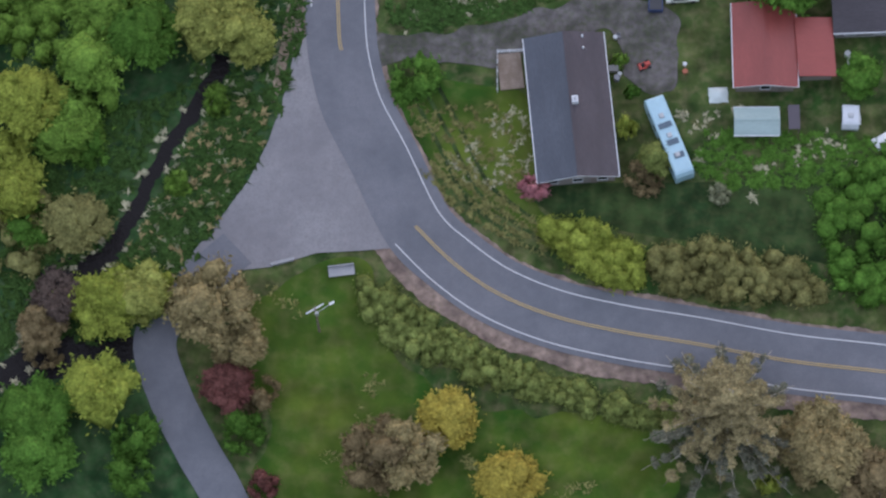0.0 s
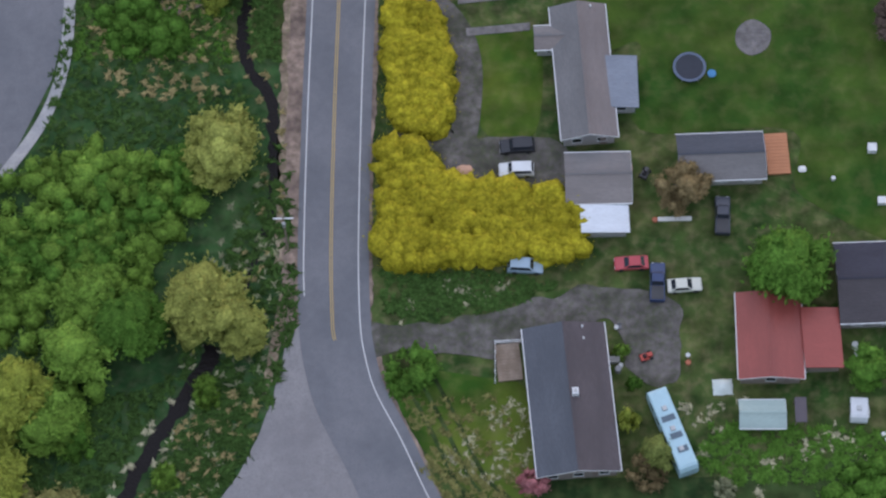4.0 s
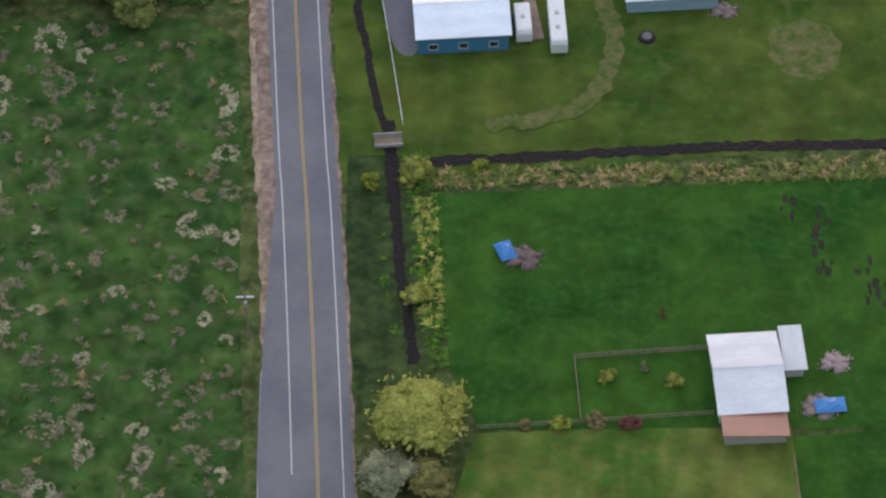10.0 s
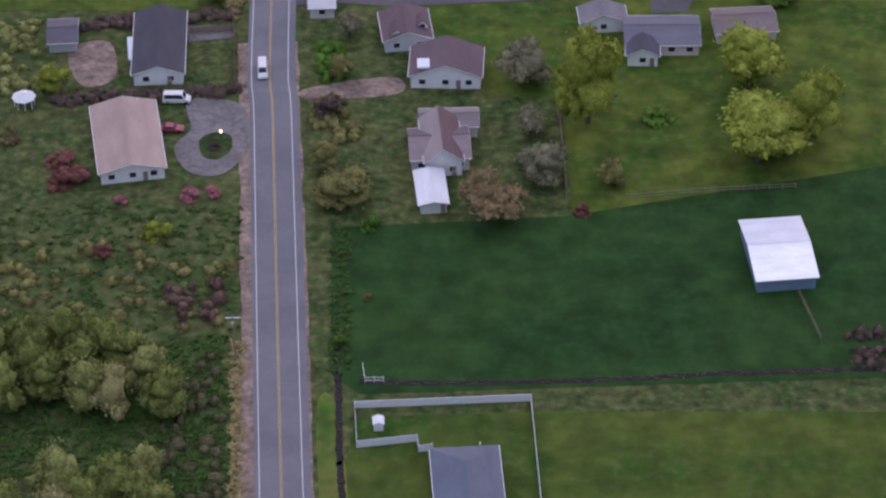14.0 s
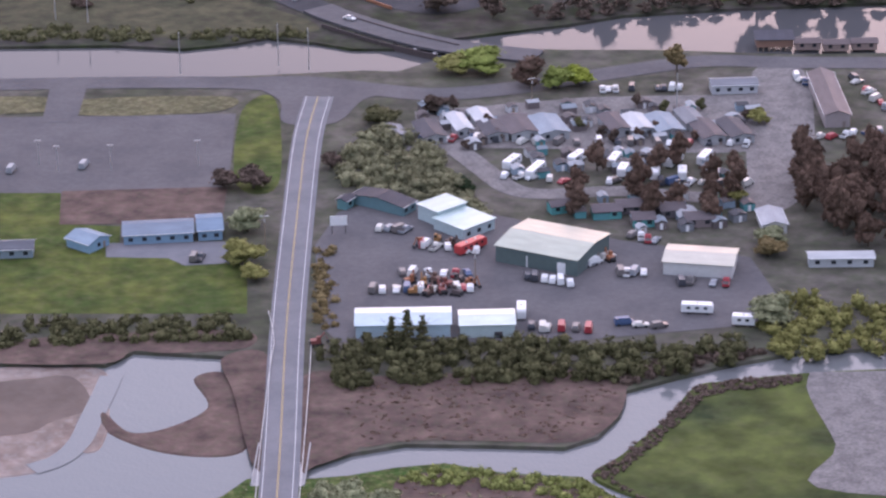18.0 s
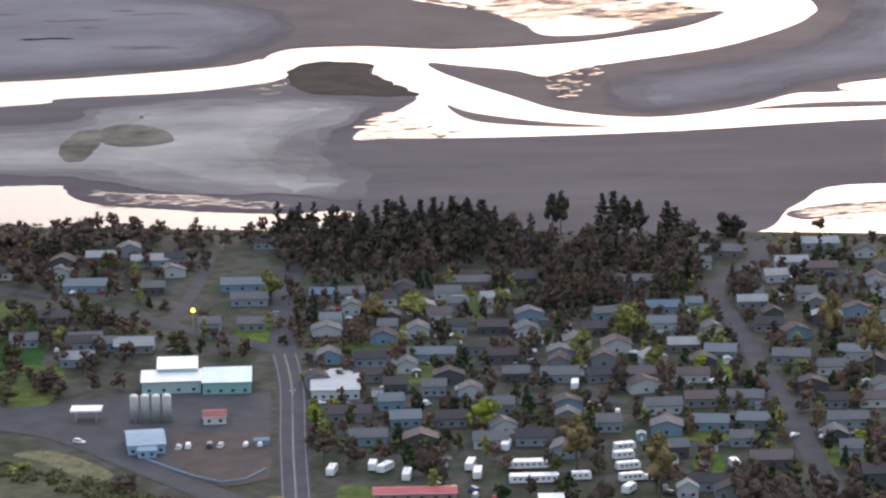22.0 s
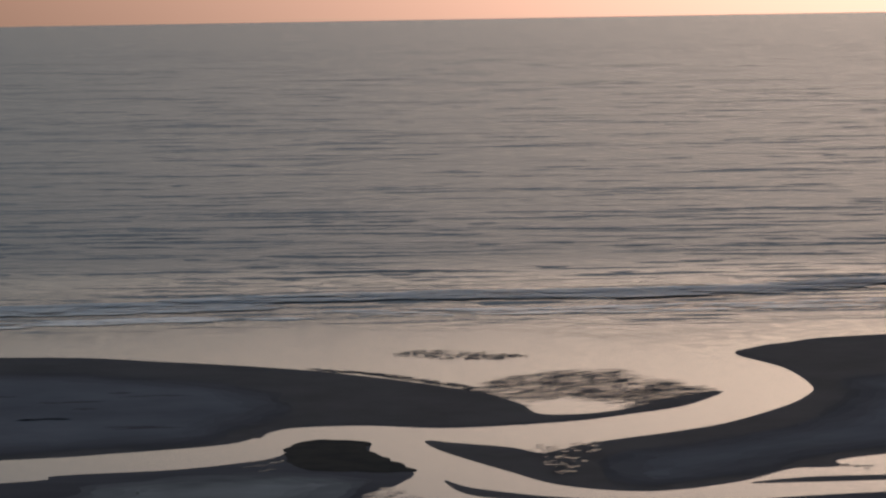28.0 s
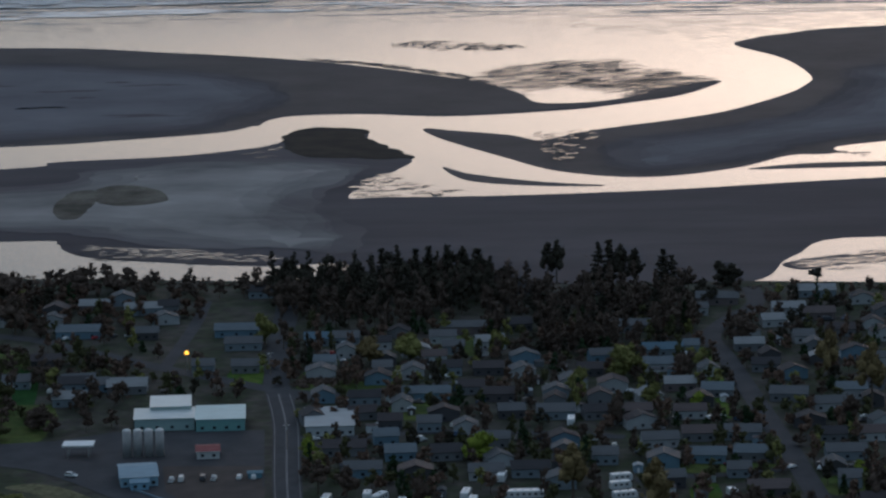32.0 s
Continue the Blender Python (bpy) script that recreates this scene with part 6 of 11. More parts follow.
for px_, py_ in ((-0.5, -1.6), (0.8, -1.6), (-0.5, 1.6), (0.8, 1.6)):
    box("post", px_ - 0.05, px_ + 0.05, py_ - 0.05, py_ + 0.05, 0, 1.75, M["wood"], ends)
vehicle("suv", (0.32, 0.42, 0.52), 7.4, 153.3, -4, "pale blue estate car beside the gorse hedge")
vehicle("car", (0.42, 0.06, 0.075), 21.3, 153.4, -178, "red car parked on rough grass")
vehicle("pickup", (0.03, 0.05, 0.13), 24.6, 150.6, 87, "dark blue pickup truck parked on gravel")
vehicle("car", (0.62, 0.62, 0.55), 28.1, 150.1, 3, "off-white old car parked on gravel")
vehicle("suv", (0.02, 0.022, 0.03), 6.8, 170.8, -177, "black car in front of the house")
vehicle("suv", (0.66, 0.68, 0.70), 6.6, 167.3, -179, "white car in front of the house")
vehicle("pickup", (0.05, 0.055, 0.075), 33.6, 160, 87, "dark pickup truck behind the garage")
vehicle("pickup", (0.50, 0.03, 0.05), 15.6, 208.8, 3, "bright red pickup truck at the garage")
vehicle("pickup", (0.02, 0.025, 0.045), 15.6, 211.9, 4, "dark pickup truck at the garage")
camper(49.5, 132, -94, 3.2, 2.2, 1.9, (0.6, 0.62, 0.65), "small white utility trailer in the yard", "utility_trailer")

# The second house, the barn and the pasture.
# West slope painted much darker than the east one, as shading.
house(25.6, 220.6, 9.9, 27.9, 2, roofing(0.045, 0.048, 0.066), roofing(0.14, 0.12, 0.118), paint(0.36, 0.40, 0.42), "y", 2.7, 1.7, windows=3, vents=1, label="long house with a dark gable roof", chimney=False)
house(20.7, 210.8, 4.5, 9.1, 1, roofing(0.055, 0.058, 0.075), roofing(0.065, 0.066, 0.08), paint(0.36, 0.40, 0.42), "x", 2.7, 1.2, label="garage wing with a dark roof", category="garage", name="garage", windows=1)
house(43.1, 257.3, 10.1, 14.1, 3, roofing(0.66, 0.68, 0.72, True), None, paint(0.55, 0.55, 0.55), "x", 3.0, 1.5, label="barn with a white metal roof", category="barn", name="barn", windows=1)
house(43.6, 248.6, 9.5, 4.2, 2, roofing(0.42, 0.22, 0.16, True), None, paint(0.4, 0.38, 0.36), "x", 2.2, 0.6, style="shed", label="lean-to with a rusty striped roof", category="shed", name="lean_to", windows=0, door=False)
house(50, 262, 3.4, 7.7, 3, roofing(0.62, 0.63, 0.66, True), None, paint(0.5, 0.5, 0.5), "y", 2.2, 0.5, style="shed", label="side shed with a white metal roof", category="shed", name="shed", windows=0, door=False)
for spot, r, h, col, lab in (((56.2, 260.8), 2.5, 1.6, (0.42, 0.33, 0.32), "heap covered with pinkish sheeting"), ((11.9, 281), 3.2, 1.3, (0.17, 0.13, 0.12), "heap of brush in the pasture"), ((53.3, 253), 3.2, 0.7, (0.24, 0.2, 0.18), "heap of scrap beside the barn"), ((45.1, 330.8), 2.4, 0.9, (0.26, 0.21, 0.19), "heap of earth in the field")):
    pile = thing("heap", *spot, 0, 20, lab, "heap")
    part("mound", foliage("mound", [(r * 0.45 * math.cos(i * 2.4), r * 0.4 * math.sin(i * 2.4), 0.1, r * 0.6, h * (0.7 + 0.1 * (i % 4))) for i in range(7)], paint(*col, 0.9), 160, 0.3, 3), pile)


def sheet_over(at, w, l, turn, z, label):
    """A blue sheet draped over a heap."""
    rng = random.Random(5)
    n = 7
    v = [(w * (i / (n - 1) - 0.5), l * (k / (n - 1) - 0.5), z * (1 - 1.6 * max(abs(i / (n - 1) - 0.5), abs(k / (n - 1) - 0.5)) ** 1.5) + rng.uniform(0, 0.14)) for i in range(n) for k in range(n)]
    f = [(i * n + k, i * n + n + k, i * n + n + k + 1, i * n + k + 1) for i in range(n - 1) for k in range(n - 1)]
    ob = tagged(new("tarpaulin", mesh_of("tarpaulin", v, f, paint(0.05, 0.22, 0.55, 0.4))), label, "tarpaulin")
    ob.matrix_basis = pose(*at, 0, 0, 0, turn)


sheet_over((9.3, 282.1), 2.6, 3.6, 20, 1.75, "blue tarpaulin over a heap of brush")
sheet_over((54.8, 253.1), 4.4, 2.6, 5, 1.3, "blue tarpaulin over scrap")
fence([(18.7, 262.4), (38, 263.7)], 1.2, 2.5, label="grey timber fence of a small paddock", rails=3)
fence([(18.7, 262.4), (19.2, 251.2)], 1.2, 2.5, label="grey timber fence of a small paddock", rails=3)
fence([(4.4, 250.1), (19.3, 250.9), (38.1, 252.1)], 1.1, 2.5, label="old timber fence between lawn and pasture")
fence([(48.9, 244.1), (49.5, 216.6), (50.3, 203.5), (30.9, 202.6)], 1.1, 2.8, label="grey wire-and-post fence round the lawn")
fence([(18, 202.9), (18.2, 194)], 1.5, 2.0, solid=True, label="grey solid board fence on the lawn")
fence([(3.1, 137.1), (3.2, 142.7), (6.6, 142.8)], 1.0, 1.5, M["white_paint"], label="white railing of a deck", rails=3)
deck = thing("deck", *(4.9, 140), 0, 5, "grey timber deck beside the house", "deck")
for i in range(12):
    box("plank", -1.6, 1.6, -2.6 + i * 0.43, -2.6 + i * 0.43 + 0.4, 0.1, 0.32, M["wood"], deck)
deck = thing("deck", *(41.4, 169.1), 0, 2, "orange stained timber deck", "deck")
for i in range(12):
    box("plank", -1.5, 1.5, -3.0 + i * 0.5, -3.0 + i * 0.5 + 0.46, 0.15, 0.5, paint(0.48, 0.21, 0.10, 0.7), deck)
deck = thing("patio", *(32.2, 218.1), 0, 4, "grey concrete patio behind the house", "patio")
for i in range(3):
    box("slab", -1.2, 1.2, -2.9 + i * 1.95, -2.9 + i * 1.95 + 1.9, 0.0, 0.12, M["concrete"], deck)
tub = thing("storage_box", *(34, 219.5), 0, 4, "white storage box on the patio", "box")
box("body", -0.8, 0.8, -0.9, 0.9, 0, 0.8, M["white_paint"], tub), box("lid", -0.85, 0.85, -0.95, 0.95, 0.8, 0.9, M["white_paint"], tub)

tramp = thing("trampoline", *(30.3, 182.1), 0, 0, "round trampoline with a dark mat on the lawn", "trampoline")
part("mat", mesh_of("mat", *cylinder_data(1.85, 1.85, 0.86, 0.9, 24), paint(0.03, 0.035, 0.05, 0.8)), tramp)
ring_v, ring_f = [], []
for i in range(24):
    a = math.tau * i / 24
    ring_v += [(r * math.cos(a), r * math.sin(a), z) for r, z in ((1.9, 0.84), (2.25, 0.84), (2.25, 0.94), (1.9, 0.94))]
for i in range(24):
    for k in range(4):
        ring_f.append((4 * i + k, 4 * i + (k + 1) % 4, 4 * ((i + 1) % 24) + (k + 1) % 4, 4 * ((i + 1) % 24) + k))
part("pad", mesh_of("pad", ring_v, ring_f, paint(0.10, 0.13, 0.2, 0.6)), tramp)
for i in range(6):
    part("leg", mesh_of("leg", *cylinder_data(0.04, 0.04, 0, 0.85, 6, 2.1 * math.cos(i * math.tau / 6), 2.1 * math.sin(i * math.tau / 6)), M["steel"]), tramp)
pad = thing("paddling_pool", *(33.3, 181.4), 0, 0, "small blue paddling pool on the lawn", "pool")
part("rim", mesh_of("rim", *cylinder_data(0.55, 0.6, 0, 0.25, 14), paint(0.06, 0.22, 0.45)), pad)
area("bare_patch", [(39.4, 189.6), (41.6, 187.8), (41, 185.2), (38.7, 184.1), (36.9, 185.7), (37.2, 188.3)], M["gravel"], 0.03, label="round bare patch in the lawn")
bench = thing("bench", *(-17.7, 112.4), 0, 6, "grey stone-topped bench on the lawn", "bench")
box("seat", -1.7, 1.7, -0.7, 0.7, 0.38, 0.5, M["concrete"], bench), box("backrest", -1.7, 1.7, 0.55, 0.7, 0.5, 0.95, M["concrete"], bench)
for s in (-1.3, 1.3):
    box("leg", s - 0.15, s + 0.15, -0.5, 0.5, 0, 0.38, M["concrete"], bench)
sign = thing("kerb_stone", *(-25.4, 113.9), 0, 14, "pale concrete barrier at the junction", "barrier")
box("block", -1.6, 1.6, -0.25, 0.25, 0, 0.4, M["concrete"], sign, "", 0.05)

utility_pole((-23.8, 156.7), 10.4, 0, label="timber utility pole by the creek")
utility_pole((-25.9, 201), 10.4, 10)
utility_pole((-20.6, 104.3), 10.4, 30, True, "timber pole with a lamp arm on the corner lawn")
utility_pole((-31.1, 342), 10.4, 0)
utility_pole((-33.8, 404.6), 10.4, 0)
utility_pole((-28.4, 267.1), 10.4, 0)
utility_pole((-25.3, 218.4), 10.4, 0, True, "timber pole with a street lamp at the junction")
utility_pole((-42.5, 781.8), 10.4, 0)
utility_pole((15.7, 753.5), 10.4, 0)
for spot in ((35.7, 890.9), (-59.6, 1272.2), (-4.9, 1233.8), (-47.3, 1142.7), (74.8, 804.1)):
    utility_pole(spot, 10.4, 20)

# Mailboxes and chairs left by the creek.
for k, spot in enumerate(((-48.4, 201.9), (-48.6, 199.1), (-50.4, 199), (-50.9, 202.7))):
    seat = thing("utility_box", *spot, 0, 8 * k, "pale utility cabinet beside the street", "utility box", "utility boxes")
    box("cabinet", -0.4 - 0.1 * (k == 0), 0.4 + 0.1 * (k == 0), -0.35, 0.35, 0, 0.9 + 0.2 * (k == 0), M["white_paint"], seat), box("lid", -0.5, 0.5, -0.42, 0.42, 1.1 if k == 0 else 0.9, 1.16 if k == 0 else 0.96, M["steel"], seat)
camper(-58.2, 234.5, 6, 3.4, 2.5, 2.3, (0.66, 0.68, 0.70), "white box trailer at the end of the pavement", "box_trailer")

# Plants by the bend.
hedge("gorse_hedge", [(-11.6, 171.2), (-7.6, 171.5), (-3.6, 168.1), (-3.2, 165.6), (0.5, 165.1), (11.6, 163.6), (15.6, 160.2), (15.1, 155.4), (11.3, 154.2), (1.8, 154.5), (-9.3, 153.3), (-11.7, 156.8)], "gorse", 3.0, 150, 2600, 1, 1.25, 0.25, "dense yellow flowering gorse hedge", even=True)
hedge("gorse_hedge", [(-10.1, 193), (-6.6, 192.9), (-3.6, 190.2), (-2.2, 182.4), (-2.2, 175.6), (-5.4, 172.7), (-9.1, 174.1), (-10, 182.6)], "gorse", 2.8, 75, 1300, 2, 1.2, 0.25, "yellow gorse hedge beside the road", even=True)
hedge("gorse_hedge", [(-9.8, 204), (-7.3, 203.4), (-6, 198.5), (-7, 196), (-9.3, 197.7)], "gorse", 2.0, 16, 300, 3, 0.9, 0.22, "small yellow gorse bush by the road", even=True)
hedge("gorse_hedge", [(-10.7, 234.6), (-4, 234.5), (-4, 226.9), (-4.9, 219.5), (-6.5, 209.6), (-9.9, 210.5), (-10.5, 219.6)], "mix", 2.6, 80, 1300, 4, 1.2, 0.25, "half-flowering gorse hedge along the road", even=True)
hedge("gorse_hedge", [(-10.4, 203.3), (-6.5, 203.6), (-6.2, 197.1), (-8.8, 196.3)], "gorse", 1.8, 20, 300, 5, 0.9, 0.22, "small yellow gorse bush by the road", even=True)
hedge("hedge", [(-15.5, 111.2), (-11.2, 110.3), (-4.8, 104.2), (3.7, 99.9), (11.5, 96.4), (21.3, 93.6), (28.4, 92.4), (27.5, 89.8), (17.7, 91.5), (6.5, 94.6), (-3.4, 98.5), (-10.6, 100.9), (-14.8, 106.2)], "sallow", 2.2, 120, 1700, 6, 1.1, 0.25, "overgrown yellow-green hedge along the bend")
hedge("hedge", [(-14, 109), (-10.4, 108.4), (-4.4, 103.0), (3.5, 98.7), (11.3, 95.2), (21.1, 92.6), (27.4, 91.6), (27.0, 90.4), (17.9, 92.4), (6.8, 95.8), (-3.1, 99.9), (-10.0, 102.9), (-13.6, 106.8)], "sallow", 2.4, 60, 900, 96, 0.9, 0.25, "dry tan brambles growing through the hedge")
hedge("hedge", [(8.9, 117.7), (14.3, 118), (21.4, 113.6), (20.5, 109.9), (16.9, 110.3), (11.3, 113.9)], "lime", 3.2, 60, 900, 7, 1.4, 0.28, "bushy yellow-green hedge above the bend")
hedge("hedge", [(21.4, 113.6), (31.6, 115.3), (40.2, 113.2), (45, 110.1), (44.1, 107.1), (32.6, 107.3), (24.1, 109.4)], "olive", 2.8, 70, 1000, 8, 1.3, 0.28, "dry olive-tan hedge beside the road")
hedge("thicket", [(45.8, 123.1), (53.3, 127.6), (66.6, 128.9), (64.7, 104.4), (51.8, 106.2), (45.7, 109.3)], "green", 3.0, 110, 1500, 9, 1.5, 0.3, "bright green thicket behind the yard", "thicket")
hedge("thicket", [(-78.2, 166), (-58.5, 168.1), (-49.5, 172.9), (-38, 168.4), (-32.6, 164.9), (-40.1, 156.8), (-41.5, 150.3), (-48.8, 143.2), (-47.7, 131.2), (-52.8, 129.8), (-55.3, 137.7), (-62.3, 145.9), (-77.2, 146.2)], "bright", 4.0, 230, 4200, 10, 1.6, 0.3, "dense green thicket beside the creek", "thicket")
hedge("thicket", [(-77.2, 146.2), (-62.2, 143.5), (-57.4, 133.8), (-60, 125.2), (-75.9, 120.9)], "lime", 4.5, 60, 900, 11, 1.7, 0.3, "yellow-green thicket of tall bushes", "thicket")
hedge("thicket", [(-76, 122.5), (-54.8, 123.6), (-50.4, 120.4), (-51, 115.8), (-56.7, 112.9), (-75.5, 113.2)], "olive", 3.0, 60, 800, 12, 1.4, 0.28, "olive thicket by the creek", "thicket")
hedge("thicket", [(-53.7, 109.8), (-47.3, 112.3), (-40, 111.4), (-39.2, 107.9), (-46.4, 106.6), (-52.2, 106.7)], "lime", 4.0, 36, 600, 13, 1.5, 0.28, "yellow-green willow bush by the creek", "bush")
hedge("thicket", [(-51, 164), (-42.9, 168), (-36.9, 172), (-36.8, 165.3), (-39, 161.3), (-46.2, 155.7), (-49.8, 152.6), (-68.2, 153), (-68.6, 159.5), (-61.2, 159.3)], "green", 4.0, 80, 1400, 14, 1.7, 0.3, "green thicket between street and creek", "thicket")
hedge("thicket", [(-50.4, 192.3), (-44.4, 194), (-38.1, 190.4), (-38.8, 186.1), (-44.8, 185.3), (-48.6, 187.1)], "green", 2.8, 34, 500, 15, 1.3, 0.28, "green bush by the street", "bush")
hedge("thicket", [(-46.6, 211.8), (-40.4, 214), (-38.6, 206.2), (-39.1, 197.4), (-46, 197.5)], "green", 2.4, 40, 500, 16, 1.2, 0.28, "green bushes on the corner plot", "bush")
for k, (spot, h, r, col) in enumerate((((-32.1, 168.7), 8, 4.8, "pale"), ((-34.6, 147.2), 9, 6.2, "pale"), ((-29.4, 144.2), 6, 3.8, "pale"), ((-33.9, 135.7), 4, 2.1, "bright"), ((-38.7, 124.8), 3, 2.0, "bright"),
                                      ((-7.4, 138.0), 2.6, 4.6, "green"), ((19.4, 140.6), 3, 1.4, "bright"), ((20, 131.3), 4, 1.9, "lime"), ((20.8, 136.2), 3, 1.3, "green"), ((22.2, 124.6), 3.4, 3.4, "brown"), ((23.6, 126.4), 4.2, 2.6, "sallow"),
                                      ((7.3, 122.8), 3.0, 2.5, "pink"), ((41, 150.7), 10, 6.0, "green"), ((51.3, 137.3), 5, 3.0, "green"), ((32, 122), 2.2, 1.8, "grey"), ((28.7, 162.8), 6.5, 3.8, "brown"))):
    tree(col, spot, h, r, "shrub" if h <= 4 else "round")
for spot, h, r, col, shp in (((43.4, 85.9), 8, 6.0, "tan", "round"), ((36.3, 82.4), 2.5, 2.0, "lime", "shrub"), ((-35.2, 106.2), 10, 6.4, "tan", "round"), ((-48.9, 95.9), 7, 5.0, "lime", "round"),
                             ((-12.5, 86.7), 8, 5.0, "brown", "round"), ((-3.9, 91.9), 5, 4.2, "gold", "round"), ((3.1, 83.3), 5, 4.6, "gold", "round"), ((-27.7, 83.7), 3.5, 2.3, "red", "shrub"), ((-32.4, 96.6), 5, 3.6, "red", "round"),
                             ((-30.3, 90.8), 4, 3.4, "green", "shrub"), ((-56.5, 105), 5, 3.6, "brown", "round"), ((-56.8, 88.1), 5, 5.0, "green", "round"), ((-45.2, 85.7), 4, 4.0, "green", "shrub"),
                             ((-32.9, 205.4), 24, 5.6, "pale", "round"), ((-31.5, 198.2), 12, 5.0, "lime", "round"), ((-39.3, 207.4), 4.5, 3.6, "green", "round"), ((-42.8, 209.7), 4.5, 3.0, "bright", "round"), ((-42.8, 198.6), 4.5, 3.2, "green", "round"), ((-32.1, 170.7), 8, 5.0, "pale", "round"), ((-4.7, 201.4), 5, 3.6, "dark", "round"), ((-33.6, 193.5), 4, 2.4, "lime", "shrub"),
                             ((6.1, 200.3), 2, 1.6, "alder", "shrub"), ((15.3, 200.1), 2, 1.6, "alder", "shrub"), ((10, 201.9), 4, 2.4, "pale", "shrub"), ((27.9, 200.1), 6, 4.0, "lime", "round"), ((55.4, 203.6), 9, 6.4, "dark", "round"), ((58.6, 187.8), 6, 3.6, "dark", "round"),
                             ((-4.2, 249.4), 9, 7.4, "pale", "round"), ((-8.6, 240.6), 6.5, 4.2, "grey", "round"), ((-2.3, 240.2), 5, 3.4, "olive", "round"), ((-3.2, 227.2), 2, 1.2, "brown", "shrub")):
    tree(col, spot, h, r, shp)
for spot, r, col in (((23.3, 258.7), 1.6, "pale"), ((32.6, 257.7), 1.7, "pale"), ((28.7, 260.3), 0.8, "grey"), ((16.1, 250.5), 1.8, "lime"), ((11.4, 250.3), 1.1, "tan"), ((21.5, 251.2), 1.9, "tan"), ((26.1, 250.4), 1.8, "red"), ((-4.3, 298.5), 2.7, "pale"), ((-4.4, 274.4), 2.4, "pale"), ((-10.7, 296.3), 1.6, "lime"), ((50.3, 225.7), 1.0, "tan"), ((32, 270), 0.7, "brown")):
    tree(col, spot, 1.9, r, "shrub")

# Fields west of the road, and the ditches.
FIELD = [(-96.3, 330.1), (-69.4, 329.5), (-42.7, 330.2), (-33.6, 325.1), (-31.2, 306.2), (-31, 277.6), (-28.9, 238.8), (-30.9, 229.6), (-83.8, 228.8)]
tufts("dry_tufts", FIELD, "tan", 50, 20, 0.5, "pale dry tussocks in the marshy field", 3, 0.45, 0.5)
tufts("green_tufts", FIELD, "meadow", 150, 21, 0.9, "green tussocks in the marshy field", 2, 0.4, 0.4)
rng = random.Random(4)
rings = {}
for k, c in enumerate(scatter(FIELD, 110, 22, 4.2)):
    R, a0, arc, ox = rng.choice((0.8, 1.2, 1.6, 2.6)) * rng.uniform(0.8, 1.15), rng.uniform(0, 6.3), rng.uniform(3.0, 6.3), rng.uniform(0.7, 1.35)
    pts = rings.setdefault((k % 3, int(c[1] // 30)), [])
    for j in range(int(44 * R)):
        a, q = a0 + arc * rng.random(), R * (1.1 - 0.55 * rng.random() ** 1.5) * (1 + 0.1 * math.sin(3 * a0 + 2.0 * j))
        pts.append((c[0] + ox * q * math.cos(a), c[1] + q * math.sin(a), 0.02, rng.uniform(0.10, 0.26), rng.uniform(0.12, 0.35)))
for (k, row), pts in rings.items():
    tagged(new("tussock_rings", foliage("tussock_rings", pts, LEAF[("straw", "dry", "dry")[k]], 6 * len(pts), 0.36, k + 10 * row, 0, 0.25, 0.7, 0.25)), "rings of pale dry grass in the field", "grass", "", "stuff")
for k, (x, y) in enumerate(scatter([(50.5, 292.5), (53.5, 292.5), (54.5, 288), (51, 288)], 4, 66, 1.2) + scatter([(55.5, 291), (58, 291), (57.4, 277.5), (54.8, 278)], 11, 67, 1.3) + scatter([(60, 283.5), (61.8, 283.5), (66, 275), (65.5, 271), (61.5, 272)], 9, 68, 1.3)):
    a, b = 0.3 + 0.15 * (k % 3), 0.5 + 0.25 * (k % 4)
    area("mud_spot", [(x - a, y - 0.3 * b), (x - 0.3 * a, y + b), (x + a, y + 0.5 * b), (x + 0.4 * a, y - b)], M["mud_spot"], 0.026 + 0.003 * (k % 3), ragged=0.2, label="dark trampled spot in the pasture")
tufts("pale_clumps", FIELD, "dry", 320, 19, 0.5, "pale grey-green clumps in the marshy field", 6, 0.4, 0.4)
tufts("bank_tufts", [(-9, 302), (-1.2, 301.8), (0.1, 271.1), (0.8, 260.8), (-5.8, 260.9), (-9, 276.6)], "green", 300, 23, 0.5, "tall grass along the ditch", 3, 0.35, 0.6, curve_xy(CREEK_C), 2.0)
tufts("bank_tufts", [(-3.9, 292.8), (-0.9, 292.8), (0.1, 268), (-3.2, 268.1)], "pale", 70, 24, 0.5, "pale reeds along the ditch", 3, 0.4, 0.7, curve_xy(CREEK_C), 1.6)
tufts("ditch_reeds", [(-3.6, 298.8), (27.2, 298.8), (67.4, 300.2), (95.9, 300.8), (95.3, 296.8), (66.9, 296.3), (27, 294.9), (-1.9, 295.4)], "tan", 150, 25, 0.8, "pale reeds along the drainage ditch", 3, 0.45, 0.9)
tufts("ditch_reeds", [(-3.6, 298.3), (67.2, 299.1), (95.7, 299.6), (95.3, 296.8), (66.9, 295.7), (-1.9, 295.4)], "sallow", 300, 26, 0.8, "olive reeds along the drainage ditch", 3, 0.45, 0.9)
tufts("creek_grass", [(-55, 114.1), (-47.7, 119.4), (-40.5, 131.9), (-31.5, 137.3), (-27, 134.8), (-28.4, 128.4), (-35.8, 116.8), (-40.2, 111.4), (-51.1, 107)], "meadow", 700, 27, 0.55, "tall grass along the creek", 3, 0.35, 0.5, curve_xy(CREEK_A))
